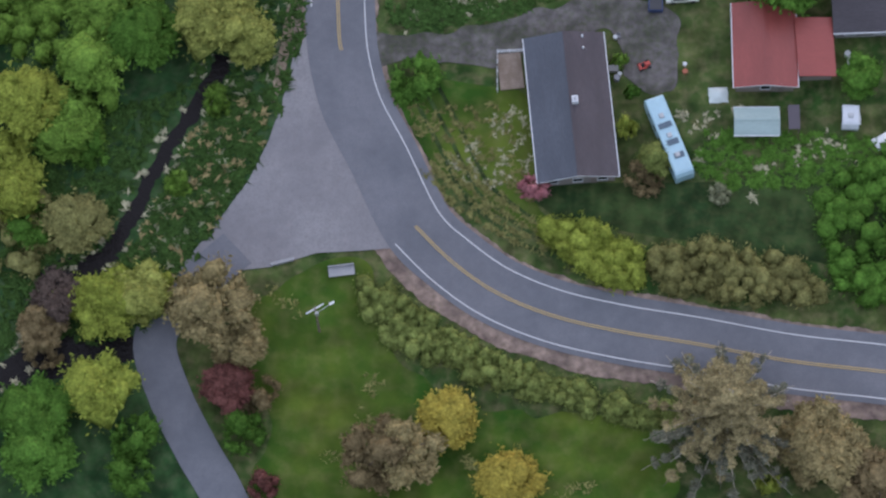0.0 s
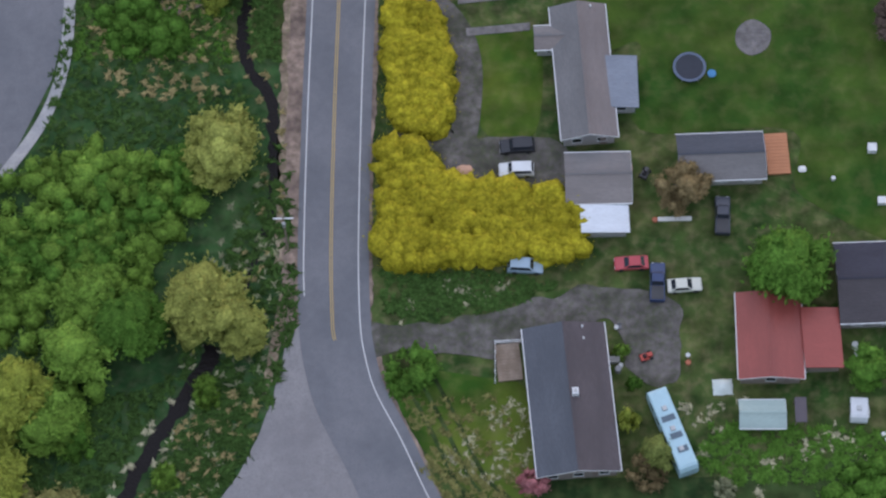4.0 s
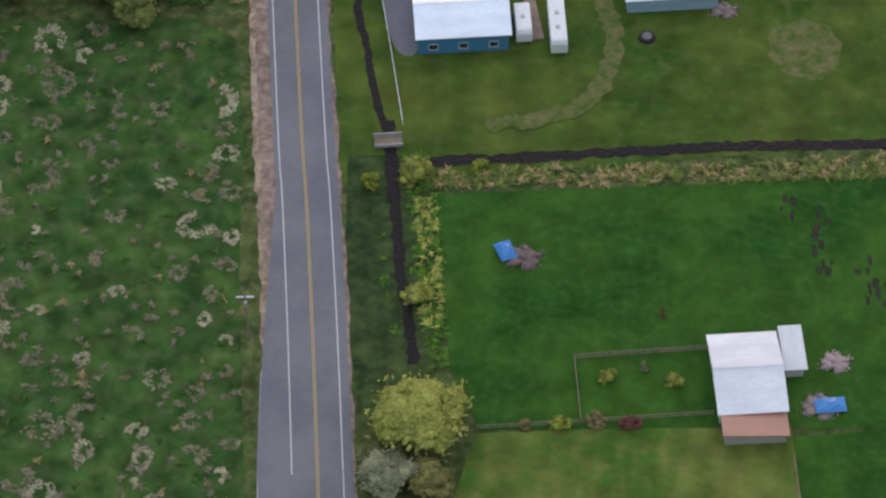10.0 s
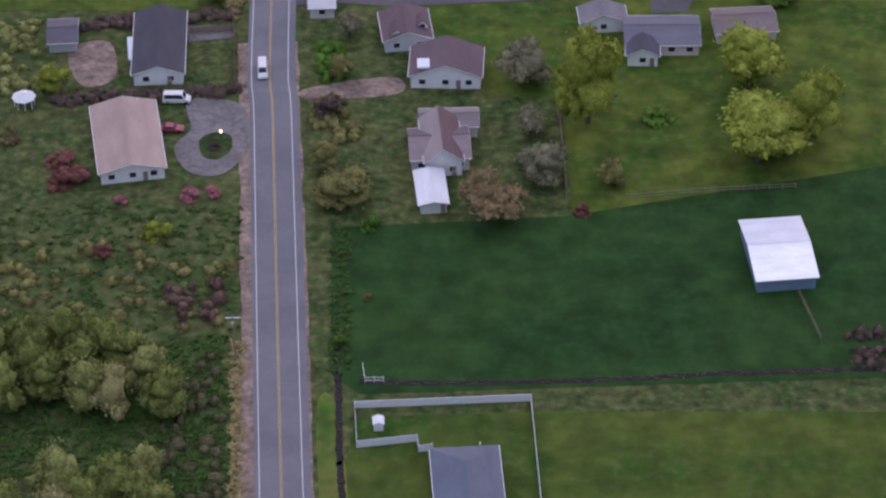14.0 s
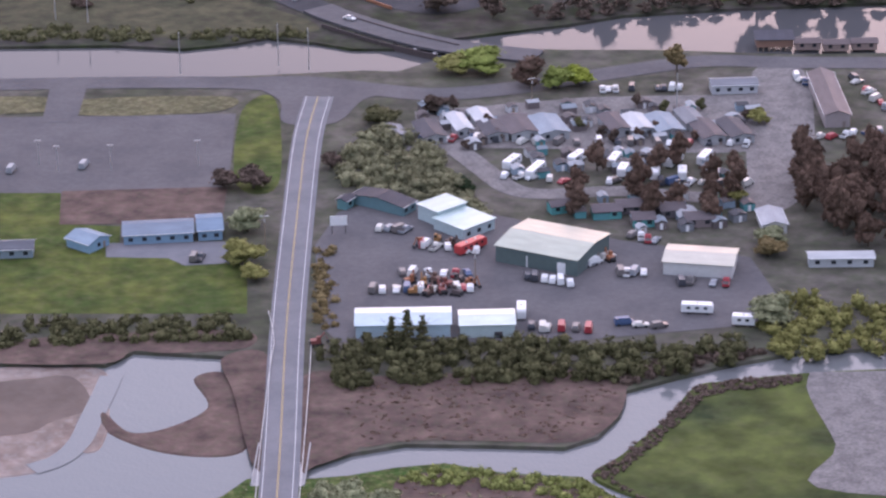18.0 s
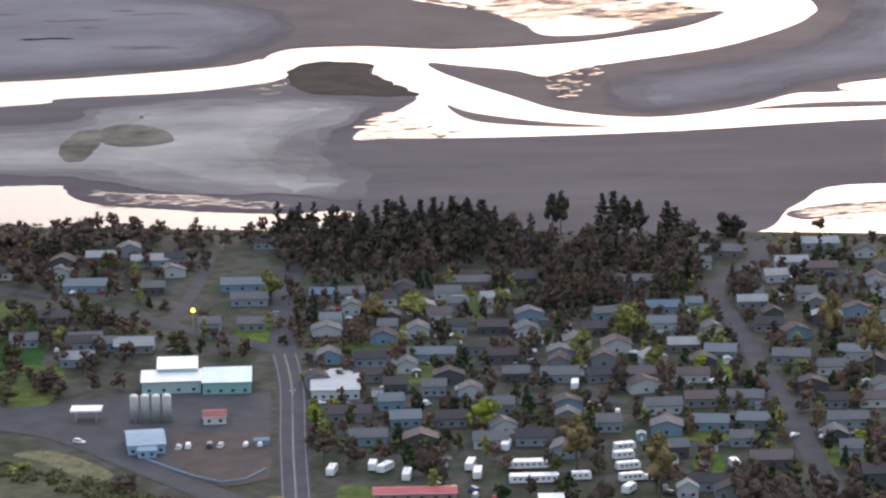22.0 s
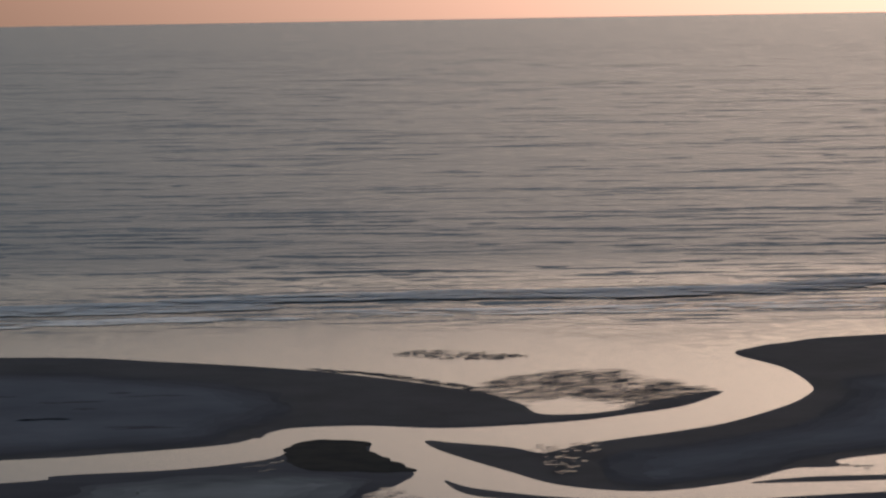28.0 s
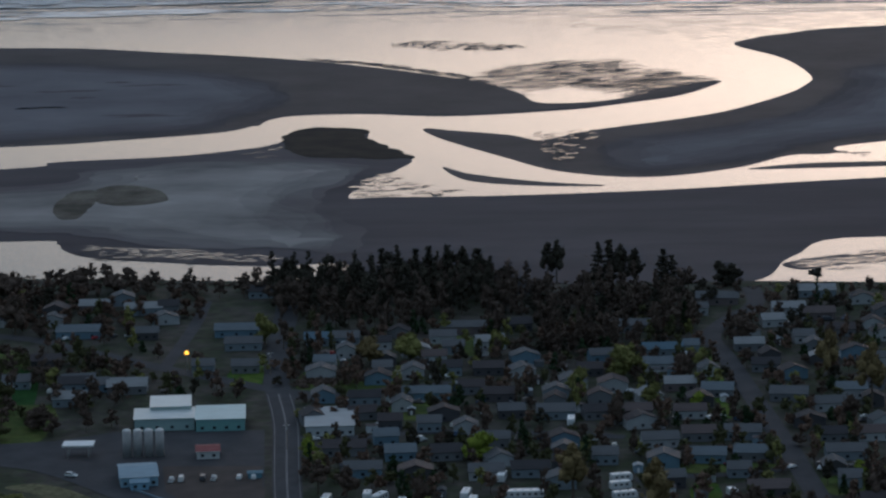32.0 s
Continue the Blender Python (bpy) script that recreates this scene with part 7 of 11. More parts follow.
tufts("creek_reeds", [(-55, 114.1), (-47.7, 119.4), (-40.5, 131.9), (-31.5, 137.3), (-27, 134.8), (-28.4, 128.4), (-35.8, 116.8), (-40.2, 111.4), (-51.1, 107)], "tan", 150, 28, 0.35, "dry reeds along the creek", 4, 0.35, 0.6, curve_xy(CREEK_A), 1.6)
tufts("creek_reeds", [(-54, 197.6), (-40, 196.4), (-30.6, 193.5), (-25.9, 181.2), (-25.8, 166), (-37.1, 170.5), (-50.8, 173.3), (-57.4, 169.3)], "meadow", 700, 29, 0.6, "tall grass along the creek", 3, 0.35, 0.5, curve_xy(CREEK_B), 2.0)
tufts("creek_reeds", [(-51.4, 190.5), (-36.1, 196.3), (-30.6, 190), (-31.9, 178.8), (-47.2, 179.2)], "tan", 130, 30, 0.4, "dry reeds along the creek", 4, 0.35, 0.6, curve_xy(CREEK_B), 1.4)


def dry_grass(line, clumps, seed, look_of="straw", spread=1.5, each=26, label="flattened patches of pale dry grass in the lawn"):
    """Patches of dead grass: blades that lie thick round uneven centres."""
    rng = random.Random(seed)
    lumps = []
    for x, y in scatter(line, clumps, seed, spread * 0.8):
        stretch, turn = rng.uniform(0.5, 2.0), rng.uniform(0, 3.1)
        for _ in range(each):
            p, q = rng.gauss(0, 0.6 * spread * stretch), rng.gauss(0, 0.4 * spread)
            lumps.append((x + p * math.cos(turn) - q * math.sin(turn), y + p * math.sin(turn) + q * math.cos(turn), 0.02, 0.3 * rng.uniform(0.5, 1.5), 0.1))
    return tagged(new("dry_grass", foliage("dry_grass", lumps, LEAF[look_of], 6 * len(lumps), 0.5, seed, 0, 0.3, 0.6, 0.22)), label, "", "", "stuff")


dry_grass([(-8.5, 134), (5.6, 137), (7.2, 125.4), (4.2, 121.4), (-4.5, 126.8)], 13, 401, "straw", 1.3, 12)
dry_grass([(-10.5, 152.8), (3, 152.6), (8.4, 150.7), (4.9, 149.2), (-5.6, 147.3), (-10.6, 148.2)], 6, 402, "straw", 1.2, 10)
dry_grass([(37, 129), (50, 129.6), (51, 118.5), (40, 117.3), (30.5, 122)], 7, 403, "straw", 1.2, 9)
dry_grass([(26, 137), (35, 137.6), (35, 128.5), (29, 126.3)], 5, 404, "straw", 1.2, 8)
dry_grass([(-27, 108), (-21, 111), (-15, 98), (-3, 88), (14, 84), (14, 82), (-20, 84)], 12, 405, "olive", 1.5, 22)
for k in range(4):
    tufts("verge_ridge", curve_band([(-7.2 - 0.2 * k + 1.2 * k, 126.5 + 0.9 * k), (-2.5 + 1.1 * k, 121.2 + 0.9 * k), (3 + 0.9 * k, 117.3 + 0.9 * k), (9 + 0.6 * k, 114.4 + 0.8 * k)], 0.25), "olive", 70, 410 + k, 0.3, "ridges of mown dry grass along the verge", 3, 0.3, 0.2)
tufts("lawn_tufts", [(-9.5, 135.9), (4.6, 135.6), (7.2, 121.4), (4.2, 118.4), (-4.5, 124.8)], "olive", 120, 31, 0.28, "dry grass in the rough lawn", 3, 0.35, 0.2)
tufts("yard_weeds", [(30.3, 131.1), (53, 129.8), (52.6, 123.5), (33.5, 122.4), (28.5, 125.6)], "green", 300, 32, 0.35, "green weeds in the yard", 5, 0.35, 0.3)
tufts("yard_weeds", [(-11.6, 153.8), (5, 152.6), (12.4, 150.7), (4.9, 147.7), (-5.6, 146.3), (-11.6, 147.2)], "meadow", 300, 33, 0.4, "rough grass beside the drive", 5, 0.35, 0.3)

# The old fir on the bend, with drooping pale branches.
fir = thing("fir_tree", *(30.6, 89.8), 0, 0, "tall old fir with drooping branches and pale twig ends", "tree")
part("trunk", mesh_of("trunk", *cylinder_data(0.45, 0.08, 0, 19, 9), M["bark"]), fir)
for i in range(84):
    u = (i + 0.5) / 84
    a, zz, reach = i * 2.4 + rng.uniform(-0.3, 0.3), 2.0 + 17 * u, (10.0 * (1 - u) ** 0.7 + 1.0) * rng.uniform(0.75, 1.1)
    lumps = [(reach * t, 0.3 * math.sin(5 * t + i), -2.2 * t * t + 0.5 * t, 1.15 - 0.5 * t, 0.6 - 0.2 * t) for t in (0.2, 0.4, 0.6, 0.8, 0.95)]
    # Most low branches take the darker needles, as shade painted under the crown.
    limb = part("branch", foliage("branch", lumps, LEAF["fir" if u > 0.4 or i % 3 == 0 else "shade_fir"], 330, 0.34, i, 0, 0.3, 0.8, 0.22), fir, "", (0, 0, zz), math.degrees(a))
    v, f = cylinder_data(0.11, 0.03, 0, 1.12, 5)
    part("bough", mesh_of("bough", [(reach * z, b + 0.3 * math.sin(5 * z + i), a_ + 0.75 - 2.2 * z * z + 0.5 * z) for a_, b, z in v], f, M["dead_twig"] if i % 3 else M["bark"]), limb, "bleached bare bough" if i % 3 else "")
tufts("dry_reeds", [(-31.7, 168), (-24, 164.4), (-24, 146.1), (-27, 134.8), (-29.9, 127.7), (-38, 113.7), (-43.8, 106.9), (-53.4, 110.1), (-47.7, 120.9), (-38.3, 136.7)], "grey", 150, 60, 0.4, "pale dry stalks in the creek valley", 4, 0.35, 0.5, curve_xy(CREEK_A), 2.0)
tufts("valley_grass", [(-70.3, 127.8), (-48, 135.3), (-38.3, 139.1), (-24, 176.3), (-22.5, 146.1), (-27, 130.8), (-36.5, 114.4), (-44.4, 103.8), (-69.3, 101.2)], "meadow", 1300, 61, 0.8, "dark tall grass in the creek valley", 3, 0.5, 0.5, curve_xy(CREEK_A), 1.8)
for spot, h, r, col in (((-33.7, 137), 2.6, 2.2, "bright"), ((-39.1, 124.7), 2.4, 2.1, "bright"), ((-59.5, 135.6), 8, 5.6, "lime"), ((-60.6, 123.7), 7, 5.0, "lime"), ((-50.7, 141), 7, 5.0, "bright"), ((-44, 144.9), 7, 5.4, "green"), ((-53.6, 131.8), 6, 4.6, "bright"), ((-49.4, 148.7), 6, 5.0, "bright"), ((-50.7, 129.8), 4, 3.2, "green"), ((-52.5, 119.2), 5, 4.6, "olive"), ((-59.3, 118.9), 4, 4.4, "green"), ((-48.1, 107.6), 6, 4.6, "lime"), ((-43.3, 108.6), 6, 4.2, "pale"), ((-55.8, 101.9), 4, 3.0, "brown"), ((-54.6, 108.7), 5, 4.0, "dark"),
                       ((-57, 92.9), 5, 5.2, "green"), ((-44, 89.6), 4, 4.0, "green"), ((-28.1, 95.3), 4, 3.2, "brown"), ((-30.2, 100.8), 7, 4.0, "tan"), ((42, 87.4), 8, 5.6, "tan"), ((-9.3, 87.4), 8, 5.0, "tan"), ((49.5, 82.1), 7, 5.0, "brown")):
    tree(col, spot, h, r, "shrub" if h <= 4 else "round")


# ---- things left lying about in the yards ----
def bucket(at, colour, label, r=0.28, h=0.5):
    ob = thing("barrel" if h > 0.6 else "bucket", *at, 0, 0, label, "barrel" if h > 0.6 else "bucket")
    part("shell", mesh_of("shell", *cylinder_data(r * 0.9, r, 0, h, 12), paint(*colour)), ob)
    part("rim", mesh_of("rim", *cylinder_data(r * 1.06, r * 1.06, h, h + 0.04, 12), paint(*[0.8 * c for c in colour])), ob)
    return ob


def crate(at, colour, label, w=1.2, l=0.8, h=0.7, turn=0.0, name="storage_crate"):
    ob = thing(name, *at, 0, turn, label, name.replace("_", " "))
    box("body", -w / 2, w / 2, -l / 2, l / 2, 0, h, paint(*colour), ob, "", 0.03)
    box("lid", -w / 2 - 0.04, w / 2 + 0.04, -l / 2 - 0.04, l / 2 + 0.04, h, h + 0.07, paint(*[0.9 * c for c in colour]), ob)
    return ob


def mower(at, colour, turn, label):
    ob = thing("lawn_mower", *at, 0, turn, label, "lawn mower")
    box("deck", -0.7, 0.5, -0.5, 0.5, 0.2, 0.5, paint(*colour, 0.4), ob, "", 0.06), box("seat", -0.3, 0.1, -0.25, 0.25, 0.5, 0.95, M["rubber"], ob, "", 0.05), box("bonnet", 0.2, 0.95, -0.3, 0.3, 0.45, 0.85, paint(*colour, 0.4), ob, "", 0.06)
    for sx in (-0.45, 0.7):
        for sy in (-0.5, 0.5):
            v, f = cylinder_data(0.25, 0.25, -0.09, 0.09, 10)
            part("wheel", mesh_of("wheel", [(a, z, b) for a, b, z in v], f, M["rubber"]), ob, "", (sx, sy, 0.25))
    return ob


def tarpaulin(at, colour, label, w=2.2, l=1.6, h=0.7, seed=0, turn=0.0):
    """A sheet thrown over a heap."""
    rnd = random.Random(seed)
    ob = thing("tarpaulin", *at, 0, turn, label, "tarpaulin")
    n = 7
    v = [(w * (i / (n - 1) - 0.5) * rnd.uniform(0.92, 1.08), l * (j / (n - 1) - 0.5) * rnd.uniform(0.92, 1.08), max(0.03, h * (1 - (2 * i / (n - 1) - 1) ** 2) * (1 - (2 * j / (n - 1) - 1) ** 2) ** 0.7 * rnd.uniform(0.7, 1.15))) for j in range(n) for i in range(n)]
    part("sheet", mesh_of("sheet", v, [(j * n + i, j * n + i + 1, (j + 1) * n + i + 1, (j + 1) * n + i) for j in range(n - 1) for i in range(n - 1)], paint(*colour, 0.5), True), ob)
    return ob


def chair(at, colour, turn, label):
    ob = thing("garden_chair", *at, 0, turn, label, "chair")
    m = paint(*colour)
    box("seat", -0.25, 0.25, -0.25, 0.25, 0.4, 0.45, m, ob), box("backrest", -0.25, 0.25, 0.21, 0.26, 0.45, 0.95, m, ob)
    for sx in (-0.22, 0.22):
        for sy in (-0.22, 0.22):
            box("leg", sx - 0.03, sx + 0.03, sy - 0.03, sy + 0.03, 0, 0.4, m, ob)
    return ob


WHITE, RED_, BLUE_, DARK_ = (0.74, 0.75, 0.76), (0.45, 0.07, 0.05), (0.07, 0.18, 0.42), (0.05, 0.05, 0.055)
mower((22.6, 140.3), RED_, 20, "small red ride-on mower beside the house"), mower((23.6, 166.5), DARK_, 60, "dark ride-on mower in the side yard")
for spot in ((28.1, 140.4), (19, 144.5), (19.4, 139.2), (48.6, 165.3), (24.7, 197.4), (26.6, 208), (-14.8, 106.8)):
    bucket(spot, WHITE, "white plastic bucket on the grass")
for spot in ((28.1, 139.4), (24.7, 159.8)):
    bucket(spot, (0.45, 0.14, 0.07), "orange plastic tub in the yard", 0.35, 0.4)
bucket((24.7, 149.4), BLUE_, "blue barrel beside the parked cars", 0.4, 1.0), bucket((19, 138.5), (0.3, 0.3, 0.32), "grey barrel at the wall of the house", 0.4, 1.0), bucket((49.7, 141.2), (0.5, 0.52, 0.5), "pale barrel beside the red-roofed house", 0.4, 1.0)
crate((18.6, 139.9), (0.3, 0.29, 0.28), "grey crate at the wall of the house"), crate((54, 169.5), WHITE, "white bin on the lawn", 1.1, 1.1, 1.0), crate((54.9, 161.8), WHITE, "white bin by the fence", 1.3, 0.9, 0.8), crate((21.4, 167.3), (0.25, 0.15, 0.1), "brown crate behind the house"), crate((50.5, 140.2), (0.62, 0.62, 0.6), "pale crate between two houses", 1.6, 1.2)
tarpaulin((32.4, 136), (0.62, 0.68, 0.66), "pale sheet over a heap beside the red-roofed house", 2.6, 2.2, 0.9, 1), tarpaulin((53.7, 129), WHITE, "white sheet lying on the grass", 2.4, 1.8, 0.4, 2, 30), tarpaulin((50.2, 132.3), (0.66, 0.67, 0.66), "pale sheet in the weeds", 1.6, 1.8, 0.5, 3)
tarpaulin((-0.4, 167.5), (0.5, 0.3, 0.2), "brown heap of cut branches by the drive", 2.6, 2.0, 0.8, 4), tarpaulin((44.6, 166.9), (0.7, 0.7, 0.7), "white cloth on the lawn", 1.2, 1.0, 0.3, 5)
for k, spot in enumerate(((19.4, 144.6), (9.4, 157.7), (8.4, 167.7), (29.1, 196.8), (34.4, 216.9))):
    chair(spot, (0.6, 0.6, 0.6) if k % 2 else (0.2, 0.2, 0.22), 40 * k, "plastic garden chair beside the house")
crate((27.3, 159.9), (0.72, 0.72, 0.7), "white board lying behind the house", 4.4, 0.5, 0.25, 0, "board_stack")

tufts("ditch_grass", [(-32.2, 212.1), (-26.7, 212), (-25.1, 184.6), (-28.1, 184.7), (-31.3, 191.6)], "meadow", 420, 64, 0.55, "tall dark grass along the ditch", 4, 0.4, 0.5, curve_xy(CREEK_B), 1.0)
tufts("ditch_grass", [(-47.5, 215.1), (-30.3, 214.8), (-28.9, 184.7), (-53.1, 185.1), (-50.1, 202.5)], "green", 420, 65, 0.5, "lush grass on the corner plot", 4, 0.4, 0.4, curve_xy(CREEK_B), 1.4)

tufts("creek_reeds", curve_band(CREEK_A, 2.0), "straw", 200, 81, 0.3, "pale reeds lining the creek", 4, 0.3, 0.5, curve_xy(CREEK_A), 1.1)
tufts("creek_reeds", curve_band(CREEK_B, 1.6), "tan", 160, 82, 0.3, "pale reeds lining the ditch", 4, 0.3, 0.5, curve_xy(CREEK_B), 0.9)


# ---- the blue house, the workshops and the fields ----
R_BLUE, R_WHITE = roofing(0.155, 0.185, 0.24), roofing(0.90, 0.92, 0.95, True)
house(6.1, 368.1, 11.6, 20.8, 3, R_BLUE, roofing(0.17, 0.19, 0.235), paint(0.12, 0.24, 0.38), "y", 2.8, 1.9, "hip", windows=2, chimney=False, vents=1, label="blue house with a slate-blue hip roof")
house(9.4, 353.7, 8.8, 17.3, 3, roofing(0.15, 0.175, 0.225), roofing(0.165, 0.185, 0.23), paint(0.12, 0.24, 0.38), "y", 2.8, 1.8, "hip", windows=2, label="garage wing with a slate-blue hip roof", category="garage", name="garage")
fence([(0.3, 380.7), (-2, 380.3), (-2.3, 383), (-12.4, 381.6), (-12.9, 391.7), (17.2, 392.9), (18.6, 348.5), (14, 347.8)], 1.6, 2.4, M["white_paint"], True, "white panel fence round the garden")
for pts in ([(-17.6, 360.4), (-16.4, 358), (-12.6, 357.5)], [(-16.7, 349), (-14.7, 350.5), (-13.1, 350.2)]):
    fence(pts, 1.3, 1.6, M["white_paint"], True, "white gate wall at the driveway")
tub = thing("garden_shed", *(-8.8, 386.6), 0, 3, "small white garden shed on the lawn", "shed")
box("wall", -0.8, 0.8, -0.9, 0.9, 0, 1.7, M["white_paint"], tub), slab("roof", [(-1, -1.1, 1.65), (0, -1.1, 2.1), (0, 1.1, 2.1), (-1, 1.1, 1.65)], 0.06, M["white_paint"], tub), slab("roof", [(0, -1.1, 2.1), (1, -1.1, 1.65), (1, 1.1, 1.65), (0, 1.1, 2.1)], 0.06, M["white_paint"], tub)
vehicle("suv", (0.70, 0.72, 0.74), 1.2, 350.4, -175, "white car on the concrete driveway")
# South slope tinted pale blue: the duller southern sky put into the roof colour.
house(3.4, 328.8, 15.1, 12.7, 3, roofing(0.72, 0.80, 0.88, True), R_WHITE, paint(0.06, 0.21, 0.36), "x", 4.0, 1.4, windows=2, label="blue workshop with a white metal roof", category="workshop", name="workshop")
gate = thing("roller_door", *(1.9, 323.8), 0.0, 4, "white roller door in the blue wall", "door")
box("leaf", -1.5, 1.5, -0.15, 0.05, 0, 2.6, M["white_paint"], gate)
for i in range(5):
    box("slat", -1.45, 1.45, -0.19, -0.15, 0.1 + 0.5 * i, 0.45 + 0.5 * i, M["white_paint"], gate)
camper(13.1, 327.5, -87, 6.4, 2.5, 3.0, label="white motorhome parked beside the workshop", name="motorhome")
camper(18.5, 326.5, -88, 9.4, 2.6, 3.2, label="long white travel trailer on the grass", name="travel_trailer")
stack = thing("timber_stack", *(14.9, 330.2), 0, 8, "stack of weathered planks", "timber")
for i in range(4):
    box("plank", -0.9 + 0.45 * i, -0.5 + 0.45 * i, -5, 5, 0, 0.35, M["wood"], stack)
# Same white roof, with the south slope's dimmer, bluer light painted in.
house(36.7, 336.6, 15.3, 11.8, 3, roofing(0.50, 0.60, 0.70, True), R_WHITE, paint(0.30, 0.42, 0.52), "x", 3.2, 1.5, windows=0, label="long shed with a white metal roof, its south slope shaded pale blue", category="shed", name="shed")
vehicle("pickup", (0.06, 0.07, 0.10), 49.1, 338.4, -91, "dark pickup truck beside the field shed")
tyre = thing("tractor_tyre", *(32.6, 325.3), 0, 0, "old dark tractor tyre in the grass", "tyre")
part("ring", mesh_of("ring", *cylinder_data(1.4, 1.2, 0, 0.6, 18), M["rubber"]), tyre)
part("filling", mesh_of("filling", *cylinder_data(0.8, 0.8, 0.6, 0.64, 14), M["gravel"]), tyre)
bridge = thing("footbridge", *(-8.1, 304.4), 0, 4, "small pale timber footbridge over the ditch", "bridge")
for i in range(8):
    box("plank", -2.1, 2.1, -1.1 + 0.28 * i, -0.86 + 0.28 * i, 0.1, 0.25, M["wood"], bridge)
for s in (-1.15, 1.15):
    box("rail", -2.2, 2.2, s - 0.08, s + 0.08, 0.25, 0.9, M["concrete"], bridge)
fence([(-10.1, 342), (-8, 325.8), (-5.9, 308)], 1.2, 2.2, M["white_paint"], label="white rail fence along the ditch")
fence([(-9.1, 335.9), (-4.4, 336.1)], 1.4, 2.0, solid=True, label="grey board fence by the workshop")
area("gravel_yard", [(-8.7, 335), (-4.2, 335.3), (-3.6, 323.3), (-7, 323.9)], M["asphalt"], 0.03, label="dark gravel yard behind the fence")
area("gravel_yard", [(-11.7, 346.6), (5.4, 347.5), (20.7, 344.6), (24.9, 338.3), (11.5, 339.8), (-6.3, 342.7)], M["gravel"], 0.026, label="gravel yard in front of the workshop")
tree("sallow", (-10.9, 345.7), 9, 2.6, "round"), tree("green", (-11.4, 342.6), 4, 1.8, "shrub"), tree("pale", (-4, 297.1), 4, 2.9, "shrub"), tree("pink", (-10.6, 360.8), 2.6, 1.5, "shrub")
tree("pale", (-4, 273.8), 3, 2.6, "shrub"), tree("lime", (5.8, 298.7), 2, 1.6, "shrub"), tree("lime", (-10.4, 295.9), 2, 1.6, "shrub")

# Alder wood west of the road.
for q in scatter([(-86.4, 360.4), (-70.1, 364), (-41.1, 360.7), (-39.1, 347.6), (-39, 333.7), (-46.8, 328.9), (-55.7, 330.3), (-83.3, 330.9)], 26, 41, 4.6) + scatter([(-87.4, 378.8), (-66.7, 379.7), (-44, 379.2), (-39.5, 373.5), (-39.9, 354.7), (-41.9, 341.9), (-82.9, 342.8)], 30, 42, 4.6) + scatter([(-90.2, 402.1), (-69, 404.7), (-52.5, 407.3), (-36.5, 400.9), (-36, 390.5), (-53.9, 385.1), (-87.9, 383)], 28, 43, 4.4):
    if q[0] > -44.5 or 373 < q[1] < 390:
        continue
    tree(("sallow" if (q[0] * 7) % 3 > 1.0 else "willow" if (q[0] * 7) % 3 > 0.35 else "alder"), q, 9 + (q[1] * 3) % 4, 3.4 + (q[0] * 5) % 1.2, "round", "alders of the wood")
hedge("thicket", [(-88.9, 439.1), (-57.9, 438.3), (-34.9, 431.2), (-36.3, 415.2), (-46.1, 412.3), (-66.3, 415.9), (-86, 413.2)], "olive", 1.2, 60, 900, 44, 1.2, 0.3, "olive brown scrub in a wet meadow", "scrub", "stuff")
hedge("thicket", [(-46.8, 425), (-36.8, 426.4), (-35.3, 415.2), (-43.1, 412.3)], "twig", 2.2, 24, 300, 45, 1.2, 0.3, "reddish bare bushes by the wood", "scrub")
tufts("undergrowth", [(-47, 412), (-36, 411), (-34, 392), (-33, 335), (-46, 333)], "meadow", 900, 445, 1.0, "dark green undergrowth at the edge of the wood", 3, 0.5, 0.9)
tufts("undergrowth", [(-97, 374), (-46, 376), (-46, 396), (-97, 396)], "meadow", 700, 447, 1.1, "dark green undergrowth in a clearing of the wood", 3, 0.5, 0.9)
tufts("dry_verge", [(-34.6, 410), (-32.6, 410), (-30.6, 335), (-32.8, 335)], "tan", 260, 446, 0.6, "pale dry grass along the roadside", 3, 0.45, 0.6)
hedge("thicket", [(-46, 385.3), (-37.2, 412.1), (-35.3, 390.9), (-35, 344.7), (-44.2, 344.9)], "moss", 1.8, 60, 900, 46, 1.3, 0.3, "olive scrub between wood and road", "scrub", "stuff")
tufts("field_scrub", [(-90.4, 450.6), (-34.7, 449.3), (-33.3, 413.2), (-85.9, 411.3)], "meadow", 500, 47, 0.8, "rough grass in the meadow", 2, 0.4, 0.5)
for spot, h, r, col in (((-50, 439.4), 4, 3.4, "lime"), ((-59.7, 435.1), 2, 2.4, "red"), ((-57.2, 450.5), 1.6, 1.6, "pink"), ((-44.2, 451.6), 2, 2.4, "pink"), ((-40, 452.4), 2, 1.8, "pink"), ((-10.9, 420.9), 1.4, 1.1, "brown"), ((-16.2, 408.6), 2, 1.9, "green"), ((-10.5, 361.2), 2.4, 1.5, "pink")):
    tree(col, spot, h, r, "shrub")
tufts("ditch_reeds", [(-17.8, 442), (-14.1, 442), (-13.7, 400.6), (-17.1, 400.6)], "meadow", 120, 48, 0.7, "dark grass along the ditch", 3, 0.4, 0.8)
hedge("hedge", [(72, 409.6), (80, 411), (103.2, 412.1), (101.5, 401.3), (78.4, 398.8), (72, 400.5)], "dark", 1.8, 60, 600, 49, 1.2, 0.3, "dark bare hedge at the field's edge")
house(63, 430.3, 11.5, 17.9, 5, R_WHITE, roofing(0.70, 0.72, 0.76, True), paint(0.16, 0.24, 0.34), "x", 3.0, 1.3, windows=0, label="field barn with a white metal roof", category="barn", name="barn")
fence([(65.5, 422.8), (68.4, 407.8)], 1.2, 2.4, label="old timber fence by the field barn")
fence([(36.7, 449.3), (51.5, 451), (68.5, 452)], 1.2, 2.4, label="old timber fence between gardens and pasture")
